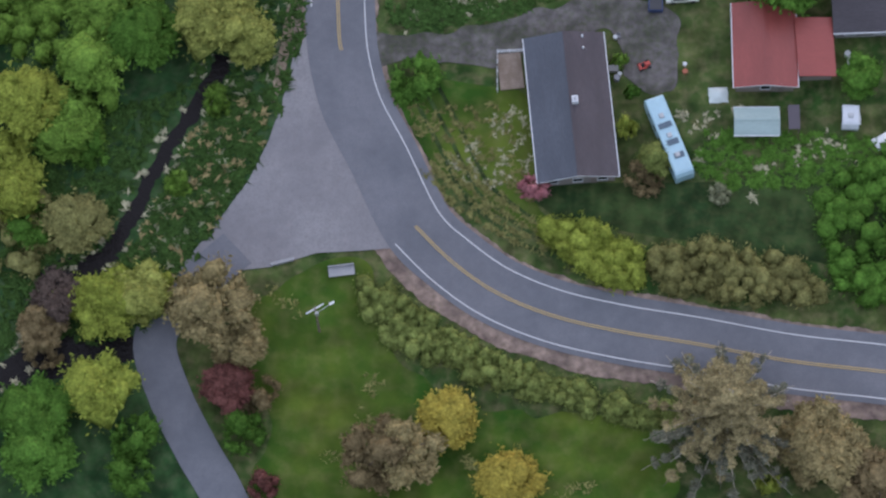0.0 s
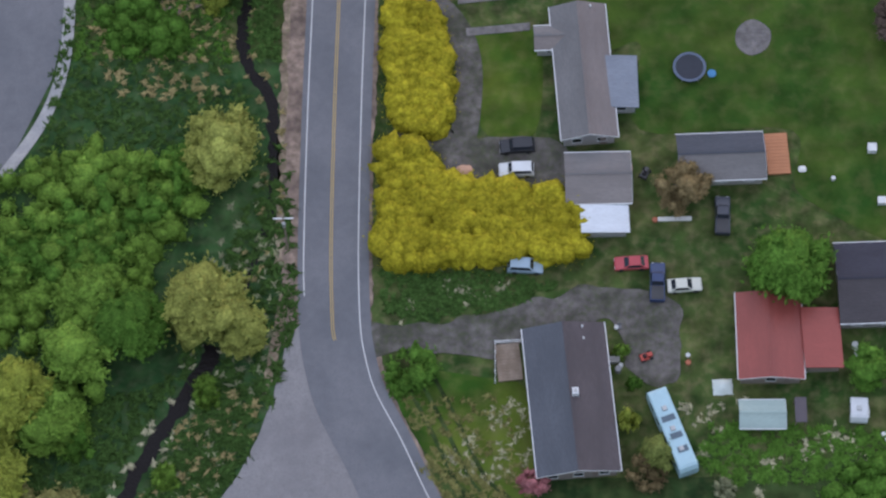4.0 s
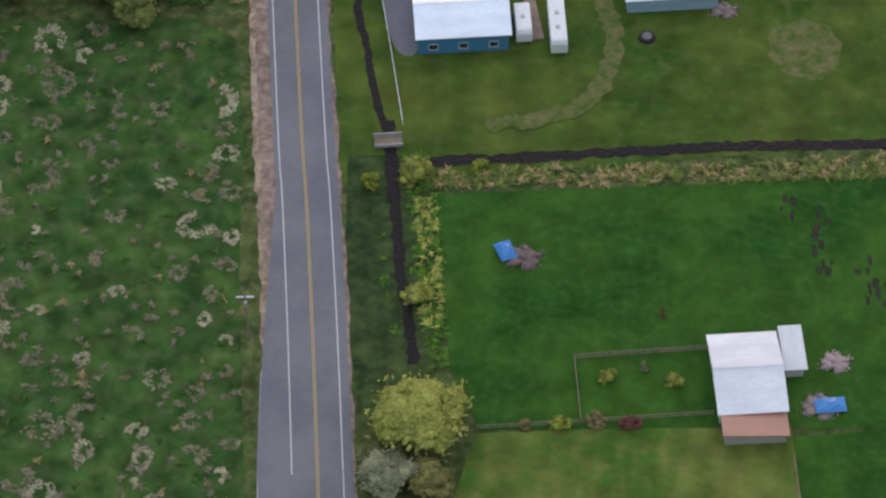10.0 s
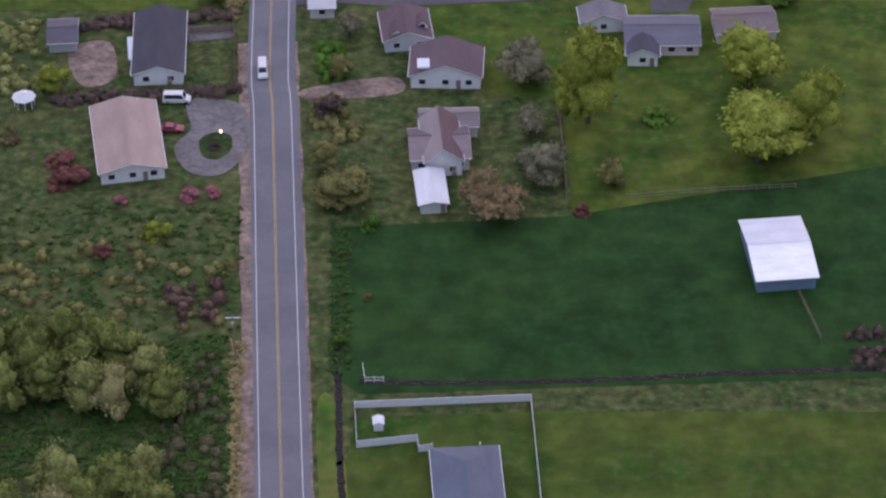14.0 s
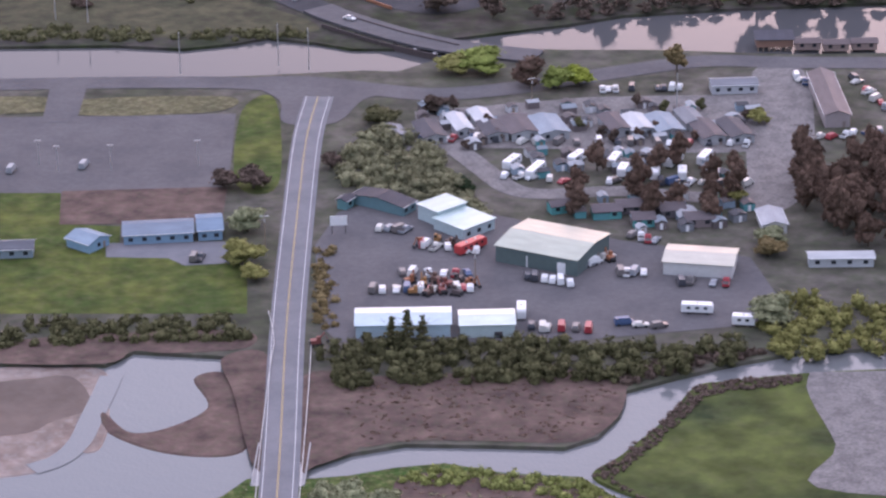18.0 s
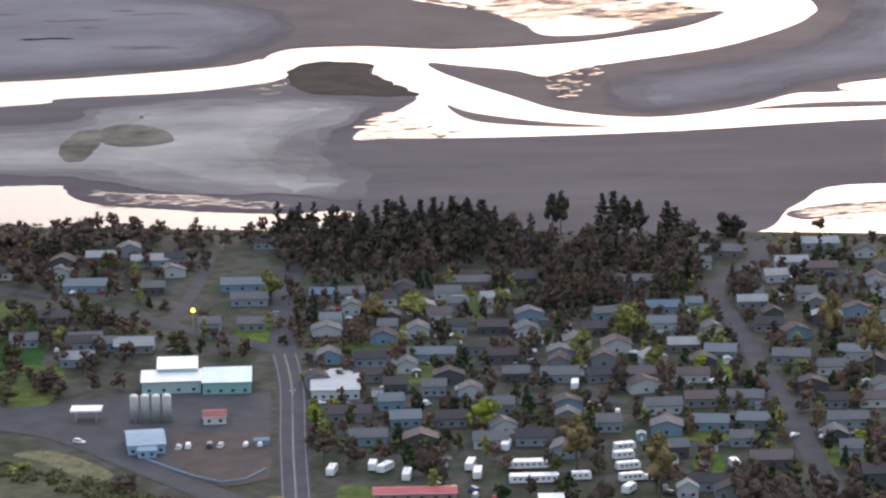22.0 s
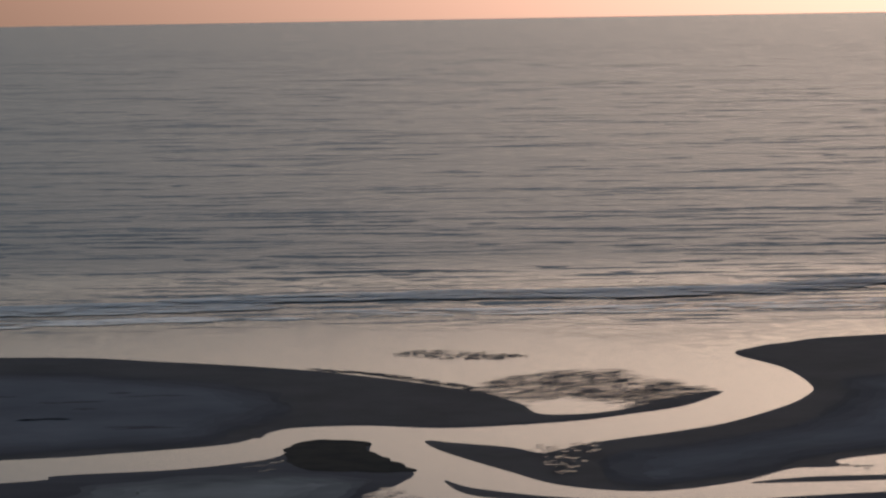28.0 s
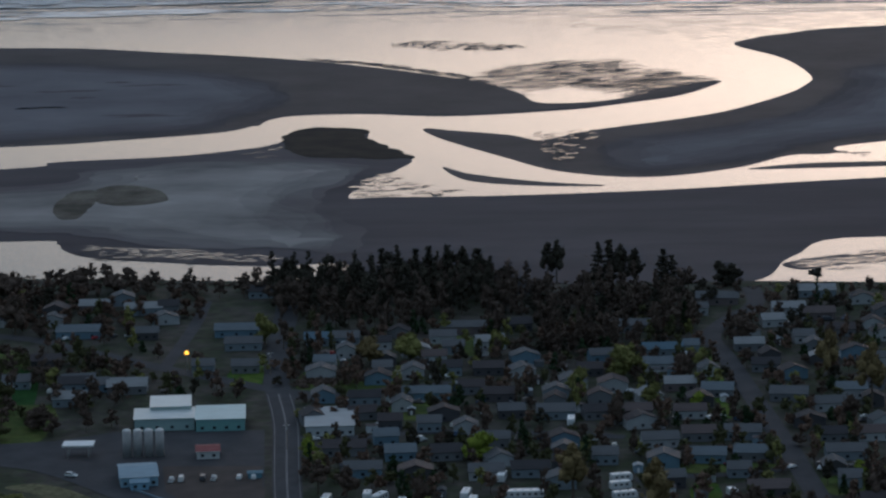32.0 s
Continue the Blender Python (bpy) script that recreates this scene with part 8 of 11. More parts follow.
fence([(24.9, 482), (25.8, 463.6), (25.7, 449.6)], 1.2, 2.4, label="timber fence of a garden")
fence([(-11.6, 402), (-11.2, 398.3), (-8, 398.3)], 1.3, 2.0, M["white_paint"], label="short white field gate")

# Houses beside the road before the bridge.
R_PINK, R_DARK = roofing(0.47, 0.36, 0.31), roofing(0.085, 0.085, 0.105)
house(-56.9, 467.7, 12.8, 22.5, 9, R_PINK, roofing(0.49, 0.38, 0.33), paint(0.78, 0.80, 0.82), "y", 2.7, 1.6, windows=3, vents=1, label="white house with a pinkish brown roof")
vehicle("car", (0.34, 0.05, 0.07), -48.9, 472.9, -5, "dark red car on the drive"), vehicle("van", (0.70, 0.71, 0.72), -48.5, 482.5, -2, "white van beside the house")
# Rear slopes carry their shade as a darker roof colour.
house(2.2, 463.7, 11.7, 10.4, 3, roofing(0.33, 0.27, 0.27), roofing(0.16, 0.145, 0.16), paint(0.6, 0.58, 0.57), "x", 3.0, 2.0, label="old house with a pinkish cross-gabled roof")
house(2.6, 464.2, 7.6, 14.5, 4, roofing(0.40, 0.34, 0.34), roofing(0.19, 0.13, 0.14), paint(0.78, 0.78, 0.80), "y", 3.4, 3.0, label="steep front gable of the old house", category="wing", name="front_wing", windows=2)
house(4.1, 472.2, 11.7, 6.4, 1, roofing(0.28, 0.24, 0.24), None, paint(0.6, 0.58, 0.57), "x", 2.8, 1.2, label="rear wing with a pinkish roof", category="annex", name="annex", windows=1)
house(0.6, 450.9, 5.7, 11.0, 5, roofing(0.66, 0.68, 0.71, True), None, paint(0.6, 0.6, 0.6), "y", 2.4, 0.6, label="garage with a white metal roof", category="garage", name="garage", windows=0)
for spot, h, r, col in (((-15.5, 449.6), 7, 5.4, "olive"), ((-10.5, 441.4), 2.5, 2.6, "green"), ((11.4, 445.1), 9, 7.2, "brown"), ((20.8, 459.3), 5, 3.4, "grey"), ((20.2, 472.8), 4, 2.6, "pale"), ((34.9, 455.4), 4, 2.6, "olive"), ((66.3, 465.7), 9, 7.0, "lime"), ((28.6, 445.4), 1.5, 2.0, "red"),
                        ((-18.8, 477), 5, 3.2, "dark"), ((44.6, 474.5), 2, 3.6, "green"), ((-69.3, 462.8), 1.8, 3.6, "red"), ((-40.2, 467.2), 1.2, 1.8, "dark"), ((-79.5, 470.7), 3, 2.6, "brown")):
    tree(col, spot, h, r, "shrub" if h <= 4 else "round")
house(-52.8, 499, 10.5, 22.2, 2, R_DARK, R_DARK, paint(0.82, 0.84, 0.86), "y", 2.8, 1.8, label="white house with a dark slate roof")
house(-72.4, 504.1, 6.3, 8.8, 4, roofing(0.15, 0.14, 0.17), None, paint(0.45, 0.45, 0.47), "x", 2.4, 1.0, label="small shed with a dark roof", category="shed", name="shed", windows=0)
house(-55.3, 548.5, 15.5, 10.8, 3, roofing(0.74, 0.75, 0.77, True), None, paint(0.82, 0.84, 0.86), "x", 3.6, 0.4, "flat", windows=4, label="white flat-roofed roadside store")
house(-65.7, 540, 6.5, 6.4, 6, roofing(0.7, 0.7, 0.72, True), None, paint(0.82, 0.84, 0.86), "x", 2.6, 0.4, "flat", windows=1, label="white porch of the store", category="porch", name="porch")
house(-68, 551.5, 8.9, 16.5, 10, R_DARK, None, paint(0.5, 0.5, 0.52), "x", 2.8, 1.2, label="grey annex of the store", category="annex", name="annex", windows=1)
house(-73.4, 548, 7.4, 6.4, 22, roofing(0.7, 0.71, 0.74, True), None, paint(0.62, 0.63, 0.65), "x", 2.4, 0.8, label="small white shed beside the store", category="shed", name="shed", windows=0)
camper(-71.4, 540.7, -2, 4.5, 2.3, 2.2, (0.55, 0.20, 0.09), "orange trailer beside the store", "cargo_trailer")
house(-1, 544.1, 10.0, 27.7, 1, roofing(0.15, 0.155, 0.185), roofing(0.14, 0.145, 0.17), paint(0.8, 0.57, 0.60), "y", 3.2, 2.4, windows=2, label="grey house with a steep gable facing the lane")
house(18.1, 567.9, 6.7, 12.4, 2, roofing(0.26, 0.26, 0.29), None, paint(0.6, 0.62, 0.65), "y", 2.6, 1.6, label="small grey garage with a gable", category="garage", name="garage", windows=1)
camper(18.4, 554, -87, 7.0, 2.4, 3.0, label="white motorhome beside the garage", name="motorhome")
house(26.4, 558.2, 6.2, 16.7, 1, roofing(0.17, 0.165, 0.20), None, paint(0.6, 0.6, 0.62), "y", 2.7, 1.8, label="garage with a dark gable roof", category="garage", name="garage", windows=1)
house(38.5, 547.7, 10.7, 15.6, -1, roofing(0.11, 0.11, 0.14), roofing(0.09, 0.09, 0.125), paint(0.25, 0.26, 0.33), "x", 4.2, 2.4, windows=3, label="dark blue house with dormers")
house(96.6, 549.9, 19.9, 10.9, -1, roofing(0.13, 0.115, 0.14), None, paint(0.5, 0.5, 0.52), "x", 2.8, 1.7, windows=3, label="long house with a dark roof")
house(3.9, 490.7, 14.5, 10.7, -3, roofing(0.17, 0.125, 0.14), roofing(0.16, 0.12, 0.135), paint(0.82, 0.84, 0.86), "y", 3.0, 2.6, windows=3, label="white house with a brown gable roof")
house(-4.1, 503.9, 10.1, 11.0, 6, roofing(0.17, 0.125, 0.14), None, paint(0.55, 0.57, 0.60), "y", 2.8, 1.9, windows=2, label="house with a brown roof and white trim")
house(46.7, 500.9, 15.2, 10.7, -1, roofing(0.20, 0.20, 0.24), None, paint(0.75, 0.62, 0.66), "x", 2.7, 1.5, windows=4, label="pale grey bungalow behind round trees")
for kind, col, a, lab in (("car", (0.68, 0.7, 0.72), (29, 539.5, -92), "white car on a dark drive"), ("suv", (0.66, 0.68, 0.70), (-5.8, 528.5, -88), "white car beside the house"), ("pickup", (0.60, 0.62, 0.64), (90.7, 541.8, -93), "white pickup in the yard"), ("car", (0.55, 0.57, 0.6), (25.2, 541.4, -91), "grey car on a dark drive"), ("van", (0.66, 0.66, 0.68), (27.4, 548.4, -87), "white van on a dark drive"),
                          ("van", (0.68, 0.69, 0.70), (-32.2, 491.9, -87), "white van driving along the road")):
    vehicle(kind, col, *a, lab)
fence([(-3.6, 524.1), (22.5, 524.2)], 1.3, 2.4, M["white_paint"], True, "long white panel fence beside the lane")
fence([(-16, 537.6), (-7.2, 538.2)], 1.2, 2.2, M["concrete"], True, "pale wall beside the driveway")
fence([(25.5, 483.3), (25.9, 452.2)], 1.2, 2.4, label="timber fence between gardens")
fence([(-38.8, 510.9), (-37.4, 486.9)], 1.8, 2.2, paint(0.16, 0.09, 0.09), True, "dark red board fence by the road")
fence([(-47.1, 506), (-38.6, 506.8)], 1.6, 2.2, solid=True, label="grey board fence behind the house")
house(-21, 514.1, 5.8, 7.3, 2, roofing(0.62, 0.63, 0.66), None, paint(0.6, 0.6, 0.62), "x", 2.4, 0.4, "flat", windows=1, label="small pale shelter at the lane's end", category="shelter", name="shelter")
gaz = thing("gazebo", *(-78, 481.9), 0, 10, "white garden gazebo with a pale roof", "gazebo")
for i in range(8):
    part("post", mesh_of("post", *cylinder_data(0.08, 0.08, 0, 2.2, 6, 1.9 * math.cos(i * math.tau / 8), 1.9 * math.sin(i * math.tau / 8)), M["white_paint"]), gaz)
part("roof", mesh_of("roof", *cylinder_data(2.4, 0.2, 2.2, 3.3, 8), M["white_paint"]), gaz)
for spot, h, r, col in (((30.9, 473.9), 19.2, 7.3, "lime"), ((62.3, 484.4), 11.6, 7.7, "lime"), ((73.6, 468.1), 13.6, 5.9, "lime"), ((62.2, 460.8), 12.2, 9.4, "lime"), ((69.5, 525.4), 9.5, 8.2, "alder"), ((52.2, 526.8), 11.2, 7.0, "willow"), ((71.9, 514.7), 4.6, 4.8, "bright"), ((80.1, 542.7), 8.6, 6.8, "brown"), ((75.5, 561.8), 6.9, 8.9, "grey"), ((68.0, 553.8), 7.7, 3.8, "olive"),
                        ((10.2, 553.5), 12.9, 4.9, "tan"), ((15.5, 549.2), 4.4, 3.2, "lime"), ((30.9, 572.4), 7.1, 5.1, "olive"), ((-11.8, 551.7), 11.6, 5.4, "red"), ((-19.7, 571.5), 6.6, 4.0, "lime"), ((-20.6, 556.6), 8.9, 4.2, "grey"), ((-14.9, 543.3), 8.7, 4.1, "grey"), ((19.1, 488.1), 7.3, 6.0, "dry"), ((19.7, 469.2), 6.0, 3.1, "dry"), ((22.4, 454.5), 7.6, 4.7, "dry"), ((34.4, 454.1), 4.6, 3.1, "olive"),
                        ((-84.9, 553.2), 20.5, 3.5, "pale"), ((-65.5, 561.0), 6.1, 3.3, "red"), ((-72.9, 487.1), 5.0, 3.9, "lime"), ((-43.2, 518.1), 4.9, 4.0, "brown"), ((-43.4, 542.4), 13.8, 2.7, "brown"), ((-40.3, 545.4), 12.4, 2.7, "tan"), ((-39.2, 537.1), 9.3, 2.1, "brown"), ((-67.5, 456.8), 3.2, 5.5, "red"), ((-21.9, 537.3), 6.5, 3.1, "olive"), ((-16.7, 489.4), 4.8, 2.9, "olive"),
                        ((-15.3, 504.3), 4.9, 2.9, "dry"), ((-19.2, 459.8), 5.5, 3.3, "olive"), ((49.7, 579.6), 4, 6.0, "olive"), ((92.4, 552.5), 5, 4.6, "brown"), ((22.2, 526.7), 4, 2.8, "tan"), ((-38.3, 525.2), 6, 3.0, "brown")):
    tree(col, spot, h if h <= 4 else 1.2 * h, 0.87 * r, "shrub" if h <= 4 else "round")
for q in scatter([(-24.5, 627.9), (-14, 630.4), (-6, 621.6), (-4.5, 597.3), (-6.9, 579.5), (-18.1, 579.8), (-23.5, 592.7)], 26, 51, 4.0):
    tree("dry" if q[0] % 2 > 1.6 else "grey", q, 7.5, 4.6, "round", "willows by the bridge")
hedge("thicket", [(-83, 574.8), (-59.8, 580.3), (-41.1, 578.4), (-38.1, 568.6), (-55.3, 569.1), (-79.7, 567.5)], "twig", 3.0, 80, 1100, 52, 1.5, 0.32, "reddish brown willow scrub above the mud", "scrub")
hedge("thicket", [(-50.7, 614.9), (-40.4, 617.3), (-38.7, 580.8), (-43.4, 576), (-48.3, 596.3)], "twig", 2.6, 60, 800, 53, 1.4, 0.32, "brown scrub beside the bridge", "scrub")
hedge("thicket", [(-21.4, 500.7), (-17, 500.6), (-15.6, 488.7), (-22.2, 488.9)], "green", 1.8, 26, 300, 54, 1.2, 0.3, "green garden shrubs by the road", "scrub")
tufts("dead_reeds", [(-3, 637), (8, 642), (34, 637), (57, 613), (68, 599), (72, 581), (66, 569), (50, 574), (31, 571), (21, 576), (8, 596), (0, 612)], "twig", 520, 441, 0.8, "dead brown reeds covering the marsh", 2, 0.4, 0.4)
tufts("dead_reeds", [(-3, 637), (8, 642), (34, 637), (57, 613), (68, 599), (72, 581), (66, 569), (50, 574), (31, 571), (21, 576), (8, 596), (0, 612)], "dry", 90, 442, 0.5, "pale dead reeds in the marsh", 3, 0.4, 0.6)
tufts("marsh_edge", [(16, 576), (32, 572), (50, 576), (67, 571), (76, 582), (84, 570), (66, 561), (50, 565), (31, 562), (14, 570)], "olive", 420, 443, 0.8, "olive rushes along the edge of the marsh", 3, 0.4, 0.7)
tufts("dead_reeds", [(-19, 692), (-5, 696), (49, 697), (51, 686), (43, 664), (35, 660), (14, 661), (-13, 660), (-18, 669)], "twig", 300, 444, 0.9, "dead brown reeds covering the marsh", 2, 0.4, 0.4)
tufts("bank_rocks", [(-43.1, 631.2), (-40.1, 636.7), (-37.6, 596.1), (-40.3, 586)], "grey", 60, 55, 0.6, "pale stones along the bridge bank", 0, 0.3, 0.4)
log = thing("driftwood", *(10.1, 590.7), 0, -35, "pale driftwood stranded along the marsh", "driftwood")
for i in range(14):
    part("log", mesh_of("log", *[[(z, a + 0.3 * math.sin(i), b + 0.25) for a, b, z in cylinder_data(0.28, 0.18, -2.2, 2.2, 7)[0]], cylinder_data(0.28, 0.18, -2.2, 2.2, 7)[1]], M["concrete"]), log, "", (-13 + 2.1 * i, 1.2 * math.sin(i * 1.7), 0), 25 * math.sin(i * 2.3))
piles = thing("mooring_piles", *(-79.7, 591), -0.9, 0, "row of dark timber piles in the mud", "piles")
for i in range(8):
    part("pile", mesh_of("pile", *cylinder_data(0.28, 0.25, 0, 2.6, 8, -13 + 4.4 * i, 1.3 - 0.45 * i), paint(0.05, 0.045, 0.05, 0.9)), piles)


for spot in ((-8.4, 541.0), (-39.3, 469.6)):
    lamp = thing("garden_lamp", *spot, 0, 0, "warmly lit garden lamp on a short post", "lamp")
    part("post", mesh_of("post", *cylinder_data(0.06, 0.05, 0, 1.9, 8), M["dark_metal"]), lamp)
    part("lantern", mesh_of("lantern", *cylinder_data(0.16, 0.24, 1.9, 2.4, 8), plain("lantern_light", (1.0, 0.72, 0.28), 0.5, emit=2.0)), lamp, "glowing yellow lantern")

# ---- the bridge ----
def guard_rail(line, label, step=4.0):
    """A steel rail on posts along a line."""
    pts = curve_points(line, False, 6)
    ob = thing("guard_rail", pts[0].x, pts[0].y, 0, 0, label, "guard rail")
    o = pts[0]
    v, f = [], []
    for q in pts:
        for z in (0.55, 0.95):
            v.append((q.x - o.x, q.y - o.y, z))
    f = [(2 * i, 2 * i + 2, 2 * i + 3, 2 * i + 1) for i in range(len(pts) - 1)]
    n = len(v)
    v += [(a + 0.16, b, c) for a, b, c in v]
    f += [tuple(n + k for k in q[::-1]) for q in f] + [(2 * i + 1, 2 * i + 3, n + 2 * i + 3, n + 2 * i + 1) for i in range(len(pts) - 1)]
    part("rail", mesh_of("rail", v, f, M["steel"]), ob)
    post, gone = mesh_of("post", *box_data(-0.1, 0.1, -0.1, 0.1, 0, 0.75), M["steel"]), 0.0
    for a, b in zip(pts, pts[1:]):
        gone += (b - a).length
        if gone > step:
            gone = 0.0
            part("post", post, ob, "", tuple(b - o))
    return ob


guard_rail([(-38.2, 575.5), (-37.5, 603.4), (-38, 648.1), (-37.7, 701.8), (-37.4, 719), (-39.6, 737)], "steel guard rail along the bridge and bank")
guard_rail([(-28.1, 575.2), (-27.8, 603.1), (-27.5, 644.8), (-27.4, 688.1), (-27.6, 715.1)], "steel guard rail along the bridge and bank")
deck = thing("road_bridge", *(-32.6, 647.9), 0, -2, "concrete road bridge over the tidal river", "bridge")
box("deck", -6.4, 6.4, -10, 12, -0.5, 0.03, M["concrete"], deck)
for s in (-6.4, 6.1):
    box("parapet", s, s + 0.3, -10, 12, 0.03, 0.4, M["concrete"], deck)
for y0 in (-6, 1, 8):
    for x0 in (-4, 0, 4):
        part("pier", mesh_of("pier", *cylinder_data(0.4, 0.4, -1.6, -0.5, 10, x0, y0), M["concrete"]), deck)


# ---- dormers, porches and sheds of the houses before the bridge ----
def dormer(x, y, z, w, depth, roof, wall, label):
    """A small gabled dormer that looks south out of a roof."""
    ob = thing("dormer", x, y, z, 0, label, "dormer")
    hw = w / 2
    v = [(-hw, 0, 0), (hw, 0, 0), (hw, depth, 0), (-hw, depth, 0), (-hw, 0, 1.3), (hw, 0, 1.3), (hw, depth, 1.3), (-hw, depth, 1.3), (0, 0, 1.3 + hw * 0.8), (0, depth, 1.3 + hw * 0.8)]
    part("wall", mesh_of("wall", v, [(0, 1, 5, 8, 4), (2, 3, 7, 9, 6), (1, 2, 6, 5), (3, 0, 4, 7), (3, 2, 1, 0), (4, 8, 9, 7), (8, 5, 6, 9)], wall), ob)
    k, e = hw + 0.25, 0.25 * 0.8
    slab("roof_slope", [(-k, -0.3, 1.35 - e), (0, -0.3, 1.35 + hw * 0.8), (0, depth, 1.35 + hw * 0.8), (-k, depth, 1.35 - e)], 0.08, roof, ob)
    slab("roof_slope", [(0, -0.3, 1.35 + hw * 0.8), (k, -0.3, 1.35 - e), (k, depth, 1.35 - e), (0, depth, 1.35 + hw * 0.8)], 0.08, roof, ob)
    window(ob, 0, -0.02, 0.35, w * 0.5, 0.9, 0)
    return ob


WHITE_WALL = paint(0.82, 0.84, 0.86)
for spot in ((35.6, 540.2), (41.1, 541.8)):
    dormer(*spot, 4.3, 2.2, 3.0, roofing(0.09, 0.09, 0.125), paint(0.6, 0.62, 0.68), "white-fronted dormer in the dark roof")
dormer(*(-5.7, 499.3), 2.6, 2.6, 4.0, roofing(0.17, 0.125, 0.14), WHITE_WALL, "white gabled dormer over the porch")
dormer(*(-0.7, 502.2), 2.9, 2.0, 3.4, roofing(0.17, 0.125, 0.14), WHITE_WALL, "small white gabled dormer")
porch = thing("porch", *(39.6, 540.3), 0, 0, "white-posted porch in front of the dark house", "porch")
box("floor", -3, 3, -1, 1.4, 0, 0.4, M["wood"], porch), box("roof", -3.2, 3.2, -1.2, 1.5, 2.6, 2.8, roofing(0.09, 0.09, 0.125), porch)
for x0 in (-2.8, -1.0, 1.0, 2.8):
    box("post", x0 - 0.12, x0 + 0.12, -1.0, -0.76, 0.4, 2.6, M["white_paint"], porch)
house(2.5, 542.1, 6.8, 5.9, 4, roofing(0.15, 0.155, 0.185), None, WHITE_WALL, "x", 3.0, 2.0, windows=1, label="side wing with a grey roof", category="annex", name="annex", door=False)
house(-0.5, 530.9, 6.9, 5.3, -0, roofing(0.62, 0.64, 0.68), None, WHITE_WALL, "x", 2.4, 0.3, "flat", windows=2, label="white glazed porch of the grey house", category="porch", name="porch")
deck_ = thing("timber_deck", *(6.1, 538.4), 0, 0, "reddish timber deck beside the grey house", "deck")
for i in range(9):
    box("plank", -1.6, 1.6, -2.4 + 0.54 * i, -1.92 + 0.54 * i, 0.25, 0.4, paint(0.33, 0.2, 0.17, 0.8), deck_)
light_pane = thing("skylight", *(-0.6, 488), 4.3, 0, "white skylight on the brown roof", "skylight")
box("frame", -1.2, 1.2, -1.6, 1.6, 0, 0.35, M["white_paint"], light_pane), box("pane", -1.0, 1.0, -1.4, 1.4, 0.35, 0.4, paint(0.7, 0.74, 0.8, 0.2), light_pane)
house(63.3, 504.2, 12.6, 9.2, 4, roofing(0.27, 0.22, 0.21), None, paint(0.6, 0.58, 0.56), "x", 2.7, 1.6, windows=2, label="low house with a pinkish roof behind trees")
house(35.3, 507, 9.7, 6.3, 3, roofing(0.24, 0.23, 0.25), None, paint(0.7, 0.7, 0.72), "y", 2.7, 1.8, windows=1, label="grey wing of the bungalow", category="annex", name="annex", door=False)
house(42.6, 495, 6.8, 6.1, -3, roofing(0.10, 0.10, 0.13), None, WHITE_WALL, "y", 2.7, 1.6, windows=1, label="garage of the bungalow with a dark roof", category="garage", name="garage")
house(-57.7, 497.8, 2.6, 7.9, 6, roofing(0.55, 0.6, 0.64, True), None, WHITE_WALL, "y", 2.3, 0.4, "flat", windows=0, label="white lean-to beside the slate-roofed house", category="lean-to", name="lean_to")
house(-55.2, 557.7, 15.9, 7.1, 4, roofing(0.12, 0.12, 0.145), None, paint(0.5, 0.5, 0.52), "x", 3.0, 0.8, windows=0, label="grey-roofed rear part of the store", category="annex", name="annex", door=False)
area("driveway", [(-17.8, 535.8), (-7.2, 537.3), (-5.4, 532.2), (-4.5, 521.4), (-22, 520.4), (-20.6, 529.4)], M["lot_asphalt"], 0.037, smooth=False, label="dark asphalt driveway beside the house")
area("driveway", [(46, 521), (55.8, 520.7), (52.8, 511.3), (45.4, 510.9)], M["lot_asphalt"], 0.037, smooth=False, label="asphalt drive to the bungalow")
area("driveway", [(-47.8, 508.7), (-38.5, 508.8), (-38.3, 504.3), (-47.4, 503)], M["gravel"], 0.037, smooth=False, label="grey strip behind the fence")
area("patio", [(-70.4, 501.6), (-63.2, 503.4), (-61.1, 491.5), (-66.3, 487.7), (-70.2, 493.7)], M["shoulder"], 0.03, label="bare round patch of earth in the garden")
area("path", [(-23.3, 486.5), (-6.8, 489.9), (-5.7, 484.1), (-22.6, 482.7)], M["shoulder"], 0.03, label="worn path from the road")
for k, (pts, col, h, n) in enumerate((([(-71.8, 511.1), (-37.8, 513.5), (-37.7, 511), (-47.8, 509.6), (-69.2, 507.8)], "dark", 1.6, 46), ([(-40.5, 567.1), (-36.8, 567), (-35.3, 539.2), (-37.4, 528.3), (-40.9, 528.4)], "brown", 2.6, 40), ([(-24.7, 581.2), (-22.2, 581.2), (-21.1, 538.8), (-22.6, 525.7), (-24, 527.9)], "brown", 1.8, 46), ([(-73.6, 484.6), (-36.4, 487), (-36.3, 484.7), (-49.4, 483.5), (-72.2, 481.9)], "dark", 1.4, 50),
                                      ([(-22.6, 483.2), (-16.6, 483), (-12, 469.8), (-20.4, 464.5)], "olive", 2.0, 30), ([(-40.9, 528.4), (-37.5, 526.1), (-37, 509.3), (-40, 512.5)], "tan", 2.2, 24), ([(-85.4, 510.7), (-78.6, 510.5), (-74.9, 486.5), (-82.4, 484.8)], "willow", 2.0, 30), ([(-100.8, 579.5), (-86, 580.2), (-82.1, 566.7), (-99, 564.9)], "olive", 4.0, 26))):
    hedge("hedge", pts, col, h, n, 420, 150 + k, 1.3, 0.3, f"{LOOK[col]} hedge and scrub between the gardens", cell=7)

